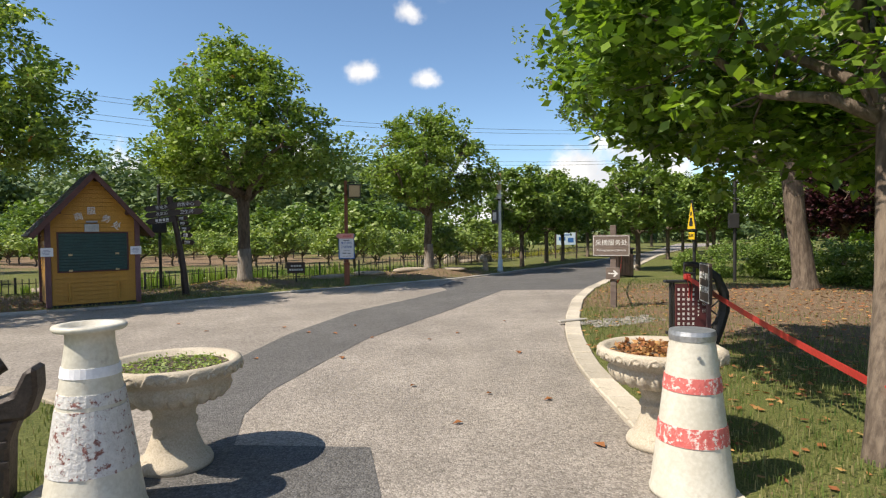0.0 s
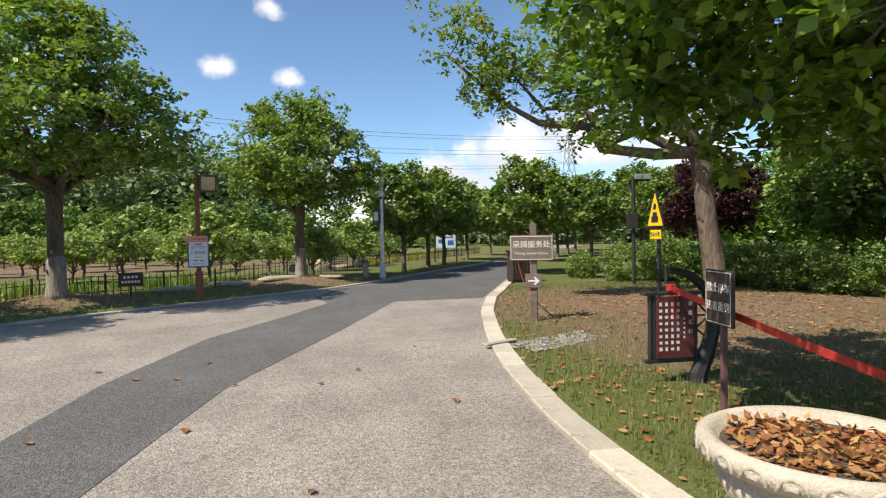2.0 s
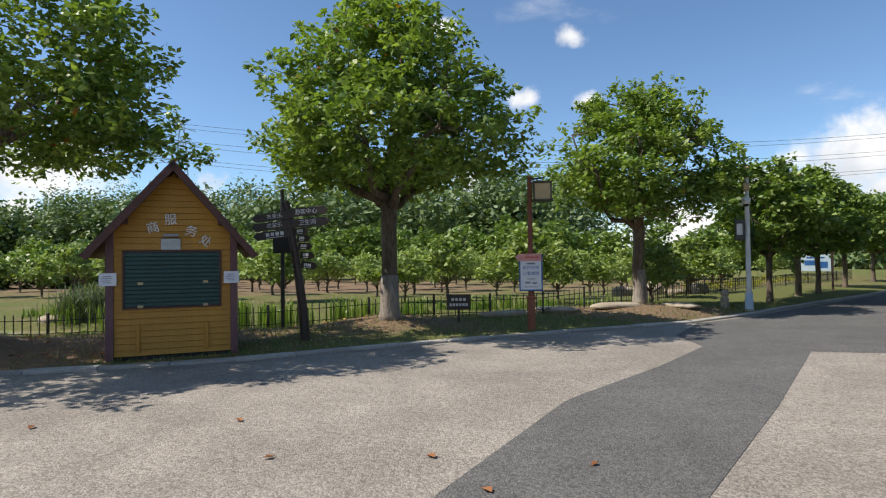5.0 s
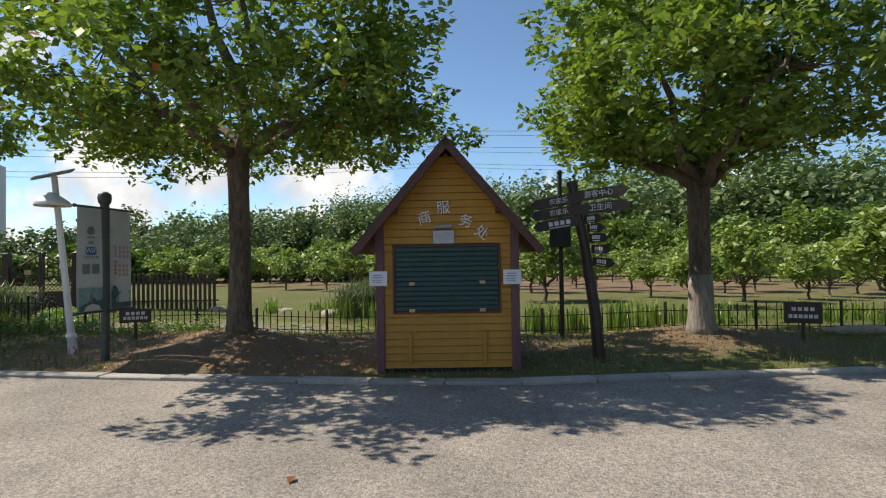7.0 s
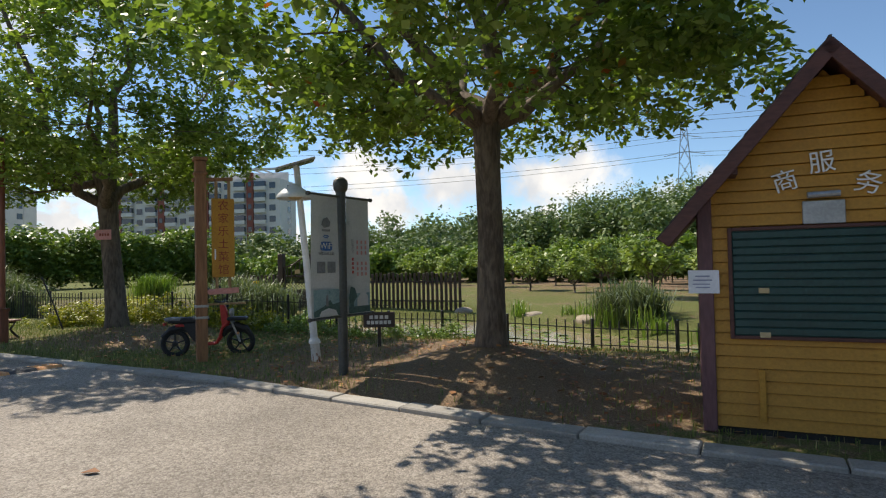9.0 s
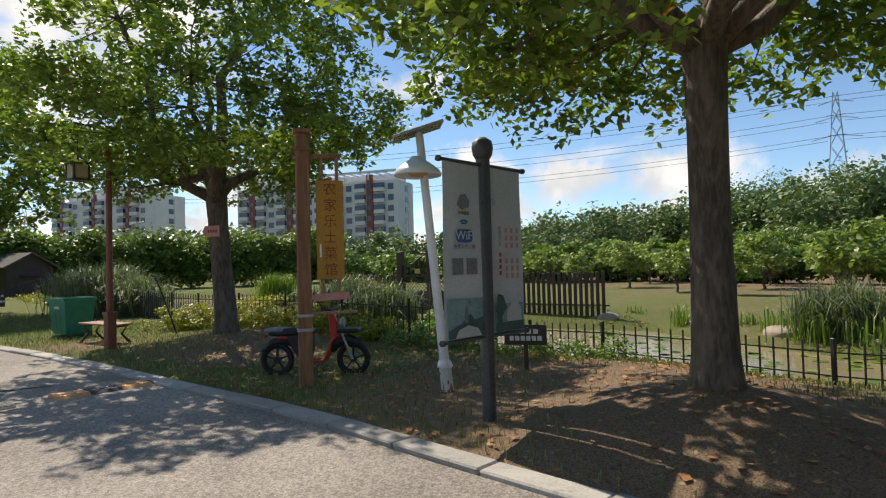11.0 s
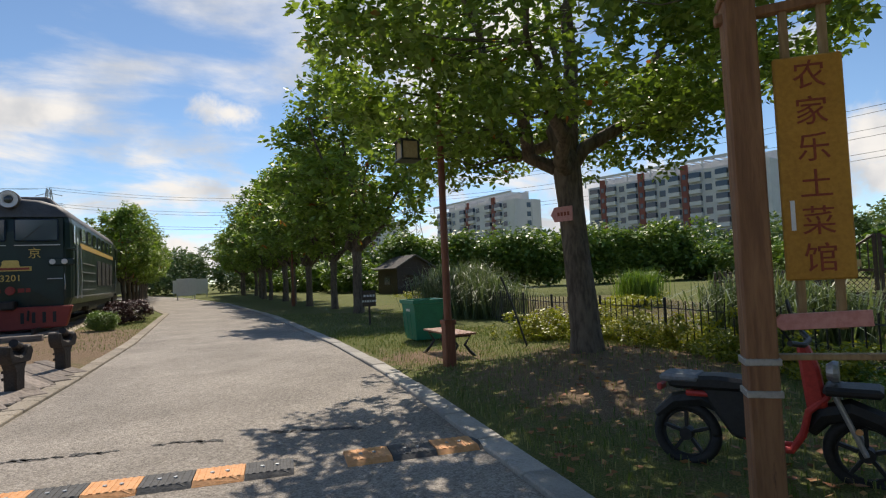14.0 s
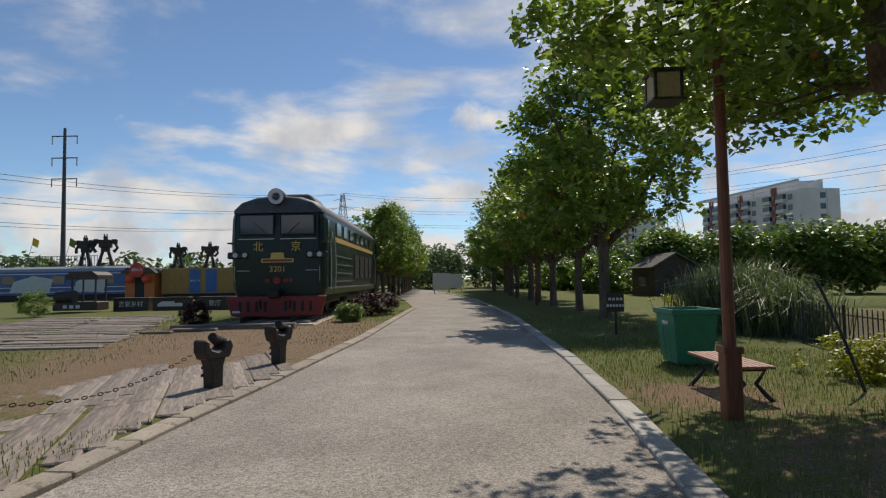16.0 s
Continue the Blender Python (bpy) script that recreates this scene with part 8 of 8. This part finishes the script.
    part("body", box(-6.0, 8.0, 0, 2.5, 0.4, 2.6, 0.03), MAT["ochre_box"], k)
    part("underframe", box(-5.9, 7.9, 0.2, 2.3, 0.0, 0.4), MAT["black"], k)
    for x in (-3.6, -2.2, 1.0):
        part("blue_panel", box(x, x + 0.95, -0.03, 0.0, 0.5, 2.5), MAT["blue"], k)
    lettering("建坪广场", 0.36, MAT["letter_white"], k, pose(-3.1, -0.035, 1.5) @ Matrix.Scale(0.6, 4), 0.01)
    for i in range(26):
        part("rib", box(-5.9 + i * 0.53, -5.84 + i * 0.53, -0.02, 0.0, 0.45, 2.55), MAT["ochre_box"], k)
    b = thing("station_booth", yard(-20.3, 30.6, 0.0), "orange station booth with red sign and lanterns", "booth")
    part("body", box(-1.3, 1.2, 0, 2.4, 0, 2.3, 0.03), MAT["orange"], b)
    # black panel on the solid wall, painted shade of the booth's inside
    part("doorway", box(-0.45, 0.35, -0.02, 0.02, 0.0, 1.9), MAT["black"], b)
    part("roof", prism([(-1.6, 2.25), (1.5, 2.25), (0.9, 2.75), (-1.0, 2.75)], 2.9, pose(0, 1.1, 0)), MAT["roof"], b)
    part("sign", lathe([(0.62, -0.04), (0.62, 0.04)], 20, pose(-0.1, -0.35, 2.55, 90, 0, 0)), MAT["red"], b)
    lettering("酒站口", 0.3, MAT["letter_white"], b, pose(-0.1, -0.395, 2.55), 0.01)
    for x in (-0.65, 0.75):
        part("lantern", lathe([(0.12, 1.45), (0.30, 1.55), (0.36, 1.75), (0.30, 1.95), (0.12, 2.05)], 16, pose(x, -0.5, 0)), MAT["lantern_red"], b, "round red lantern", True)
    for i, (x, y, tx) in enumerate(((-9.8, 9.5, "吉京乡村"), (-7.8, 9.3, ""), (-5.6, 9.2, "影厅"), (-3.4, 9.4, ""))):
        p = thing("planter_box", yard(x, y, 0.05), "dark timber planter box with white lettering", "planter", "timber planter boxes")
        part("body", box(-0.85, 0.85, 0, 0.5, 0, 0.58, 0.02), MAT["sign_brown"], p)
        part("rim", box(-0.9, 0.9, -0.05, 0.55, 0.58, 0.64, 0.01), MAT["sign_brown"], p)
        if tx:
            lettering(tx, 0.30, MAT["letter_white"], p, pose(0, 0.0, 0.31), 0.01)
        else:
            part("motif", prism([(-0.6, 0.2), (0.6, 0.2), (0.6, 0.36), (0.2, 0.36), (0.2, 0.44), (-0.4, 0.44), (-0.6, 0.32)], 0.01, pose(0, -0.004, 0)), MAT["letter_white"], p)
    w = thing("tram_cart", yard(-11.9, 8.6, 0.05), "dark roofed handcart used as a planter", "cart")
    part("bed", box(-1.1, 1.0, 0, 1.0, 0.1, 0.5, 0.03), MAT["sign_brown"], w)
    for x in (-0.2, 0.9):
        for y in (0.05, 0.9):
            part("post", box(x - 0.03, x + 0.03, y - 0.03, y + 0.03, 0.5, 1.6), MAT["sign_brown"], w)
    part("roof", prism([(-0.4, 1.55), (1.1, 1.55), (1.1, 1.75), (0.85, 1.92), (-0.15, 1.92), (-0.4, 1.75)], 1.3, pose(0, 0.5, 0)), MAT["sign_brown"], w)
    part("drum", lathe([(0.3, 0), (0.3, 0.8)], 16, pose(-0.9, 0.1, 0.75, 0, 90, 0)), MAT["black_metal"], w)
    bars([(-0.5 + 0.3 * i, 0.28, 0.2, 0.16) for i in range(3)], MAT["letter_white"], w, pose(0, -0.002, 0))
    g = bmesh.new()
    tube([(0, 0, 0.7), (0.5, 0, 0.75)], [0.16, 0.17], 8, g)
    tube([(0.05, 0, 0.75), (-0.18, 0, 1.15), (-0.30, 0, 1.55)], [0.12, 0.08, 0.06], 8, g)
    tube([(-0.26, 0, 1.56), (-0.50, 0, 1.50)], [0.07, 0.04], 6, g)
    for x in (0.02, 0.48):
        for y in (-0.09, 0.09):
            tube([(x, y, 0.7), (x, y, 0.0)], [0.05, 0.035], 6, g)
    ob = new("giraffe_statue", to_mesh(g, "giraffe_statue", MAT["banner"], True))
    ob.matrix_world = yard(-2.9, 11.0, 0.04)
    tagged(ob, "pale spotted giraffe statue on the grass", "statue")
    p = thing("power_pole", yard(-34.0, 41.5, 0.0), "tall dark steel power pole with cross-arms", "power pole")
    part("mast", tube([(0, 0, 0), (0, 0, 17.8)], [0.28, 0.14], 10), MAT["grey_green"], p)
    for z in (16.9, 14.6, 12.4):
        part("cross_arm", box(-1.35, 1.35, -0.05, 0.05, z, z + 0.1), MAT["grey_green"], p)
        for x in (-1.3, 1.3):
            part("insulator", tube([(x, 0, z), (x, 0, z - 0.8)], 0.06, 6), MAT["steel"], p)
    for x, y in ((5.2, 36.0), (6.6, 45.0), (4.8, 56.0)):
        s = thing("white_hoarding", yard(x, y, 0.0), "plain white hoarding panel beside the road", "panel", "white hoardings")
        part("panel", box(-0.8, 0.8, 0, 0.06, 0.35, 1.9, 0.01), MAT["white"], s)
        for q in (-0.7, 0.7):
            part("leg", box(q - 0.04, q + 0.04, 0.06, 0.12, -0.05, 1.8), MAT["steel"], s)


build_yard()


def build_far():
    h = thing("garden_house", pose(-50.6, -7.4, 0.0, 0, 0, 45), "dark timber garden house with a tiled roof", "house")
    h.scale = (0.75, 0.75, 0.85)
    part("wall", box(-2.4, 2.4, -1.8, 1.8, 0, 2.2, 0.02), MAT["sign_brown"], h)
    part("gable", prism([(-1.8, 2.2), (1.8, 2.2), (0, 3.15)], 4.7, pose(0, 0, 0, 0, 0, 90)), MAT["sign_brown"], h)
    for s in (-1, 1):
        part("roof", box(-2.8, 2.8, min(0, s * 2.4), max(0, s * 2.4), -0.06, 0.06, 0.01, pose(0, 0, 3.22, -s * 27, 0, 0)), MAT["roof"], h)
    part("awning", box(-0.9, 0.9, -2.3, -1.8, 1.5, 1.56, 0.01), MAT["roof"], h)
    part("window", box(-0.7, 0.7, -1.84, -1.8, 0.8, 1.45), MAT["glass"], h)
    part("awning", box(2.4, 2.9, -0.8, 0.8, 1.55, 1.61, 0.01), MAT["roof"], h)
    # apartment blocks
    WX, WZ = 1.6, 1.55
    win = to_mesh(box(-0.8, 0.8, -0.10, 0.0, 0, WZ), "window", MAT["glass_blue"])
    frame_m = to_mesh(box(-0.95, 0.95, -0.06, 0.0, -0.12, 0.0), "sill", MAT["concrete"])
    balc = box(-1.5, 1.5, -1.0, 0.0, 0, 1.0)
    balc_m = to_mesh(balc, "balcony", MAT["concrete"])
    bglass = to_mesh(box(-1.4, 1.4, -0.9, 0.0, 1.0, 2.3), "balcony_glazing", MAT["glass_blue"])

    def block(x, y, ang, length, floors, label):
        """The far corner at the origin; the long face runs along +x and looks along -y."""
        b = thing("apartment_block", pose(x, y, 0.0, 0, 0, ang), label, "apartment building", "apartment blocks")
        ht = floors * 2.9 + 1.0
        part("wall", box(0, length, 0, 11, 0, ht), MAT["concrete"], b)
        part("end_strip", box(length, length + 0.15, 7.0, 8.6, 0, ht), MAT["concrete"], b)
        for k in range(floors):
            part("end_window", win, None, b).matrix_basis = pose(length, 5.8, 1.2 + k * 2.9, 0, 0, 90)
        n = int(length / 12.2)
        for u in range(n):
            x0 = 0.8 + u * (length - 1.0) / n
            part("red_bay", box(x0 + 3.6, x0 + 5.4, -0.5, 0.0, 0, ht + 1.6), MAT["brick_red"], b, "red-brown stair bay")
            for k in range(floors):
                z = 0.9 + k * 2.9
                part("balcony", balc_m, None, b).matrix_basis = pose(x0 + 1.7, 0, z)
                part("balcony_glazing", bglass, None, b).matrix_basis = pose(x0 + 1.7, 0, z)
                part("balcony", balc_m, None, b).matrix_basis = pose(x0 + 7.3, 0, z)
                part("balcony_glazing", bglass, None, b).matrix_basis = pose(x0 + 7.3, 0, z)
                part("window", win, None, b).matrix_basis = pose(x0 + 10.4, 0, z + 0.5)
                part("sill", frame_m, None, b).matrix_basis = pose(x0 + 10.4, 0, z + 0.5)
                part("stair_window", win, None, b).matrix_basis = pose(x0 + 4.5, -0.5, z + 1.0) @ Matrix.Diagonal((0.55, 1, 0.8, 1))
        for k in range(int(length / 2.4)):
            part("roof_beam", box(k * 2.4, k * 2.4 + 0.3, -1.4, 6.0, ht + 2.0, ht + 2.35), MAT["concrete"], b)
        part("roof_edge", box(-0.2, length + 0.2, -1.6, -1.2, ht + 1.9, ht + 2.5), MAT["concrete"], b)
        part("parapet", box(-0.1, length, 5.6, 6.0, ht, ht + 2.4), MAT["concrete"], b)
        for k in range(int(length / 7)):
            part("roof_post", box(k * 7.0, k * 7.0 + 0.35, -1.55, -1.25, ht, ht + 2.0), MAT["concrete"], b)
    # the long face looks towards the pond
    block(-184.8, -0.7, 55.5, 50, 8, "long white and red-brown apartment block with balconies")
    block(-222.6, -59.2, 50, 46, 8, "long white and red-brown apartment block with balconies")
    block(-262.8, -117.7, 48, 40, 8, "long white and red-brown apartment block with balconies")

    # lattice pylons and wires
    def pylon(x, y, ht, turn, arms, w=4.2):
        p = thing("lattice_pylon", pose(x, y, 0, 0, 0, turn), "tall grey steel lattice power pylon", "pylon", "power pylons")
        b = bmesh.new()
        lv = [0, 0.2, 0.38, 0.54, 0.68, 0.80, 0.90, 1.0]
        for sx, sy in ((-1, -1), (1, -1), (1, 1), (-1, 1)):
            tube([(sx * w * (1 - 0.86 * t), sy * w * (1 - 0.86 * t), ht * t) for t in lv], 0.16, 4, b)
        for t0, t1 in zip(lv, lv[1:]):
            w0, w1 = w * (1 - 0.86 * t0), w * (1 - 0.86 * t1)
            for (ax, ay), (bx, by) in (((-1, -1), (1, -1)), ((1, -1), (1, 1)), ((1, 1), (-1, 1)), ((-1, 1), (-1, -1))):
                tube([(ax * w0, ay * w0, ht * t0), (bx * w1, by * w1, ht * t1)], 0.09, 4, b)
                tube([(bx * w0, by * w0, ht * t0), (ax * w1, ay * w1, ht * t1)], 0.09, 4, b)
        part("mast", b, MAT["steel"], p)
        for t, a in arms:
            part("cross_arm", tube([(-a, 0, ht * t), (0, 0, ht * t + 1.2), (a, 0, ht * t)], 0.14, 4), MAT["steel"], p)
    arms = ((0.72, 6.5), (0.83, 5.5), (0.93, 4.5))
    pylon(114, 243, 45, 20, arms)
    pylon(-142, 174, 51, 40, arms)
    pylon(-264, -85, 42, 90, arms, 6.5)
    pylon(-176, -198, 40, 120, arms)

    def wires(a, b, za, zb, offs, label, sag):
        w = thing("power_line", pose(0, 0, 0), label, "wires")
        a, b = Vector(a), Vector(b)
        nrm = Vector((-(b - a).y, (b - a).x)).normalized()
        for o, dz in offs:
            pts = []
            for k in range(17):
                t = k / 16
                p = a.lerp(b, t) + nrm * o
                pts.append((p.x, p.y, za + (zb - za) * t + dz - sag * 4 * t * (1 - t)))
            part("wire", tube(pts, 0.07, 4), MAT["grey_green"], w)
    six = ((-5.5, 0), (-5.5, -6), (5.5, 0), (5.5, -6), (-4, 6), (4, 6))
    wires((-142, 174), (114, 243), 43, 38, six, "high-voltage wires strung between the pylons", 7)
    wires((-264, -85), (-142, 174), 36, 43, six, "high-voltage wires strung between the pylons", 7)
    wires((-176, -198), (-264, -85), 34, 36, six, "high-voltage wires strung between the pylons", 5)
    wires((60, -150), (-176, -198), 30, 34, six, "high-voltage wires strung across the yard", 9)


build_far()
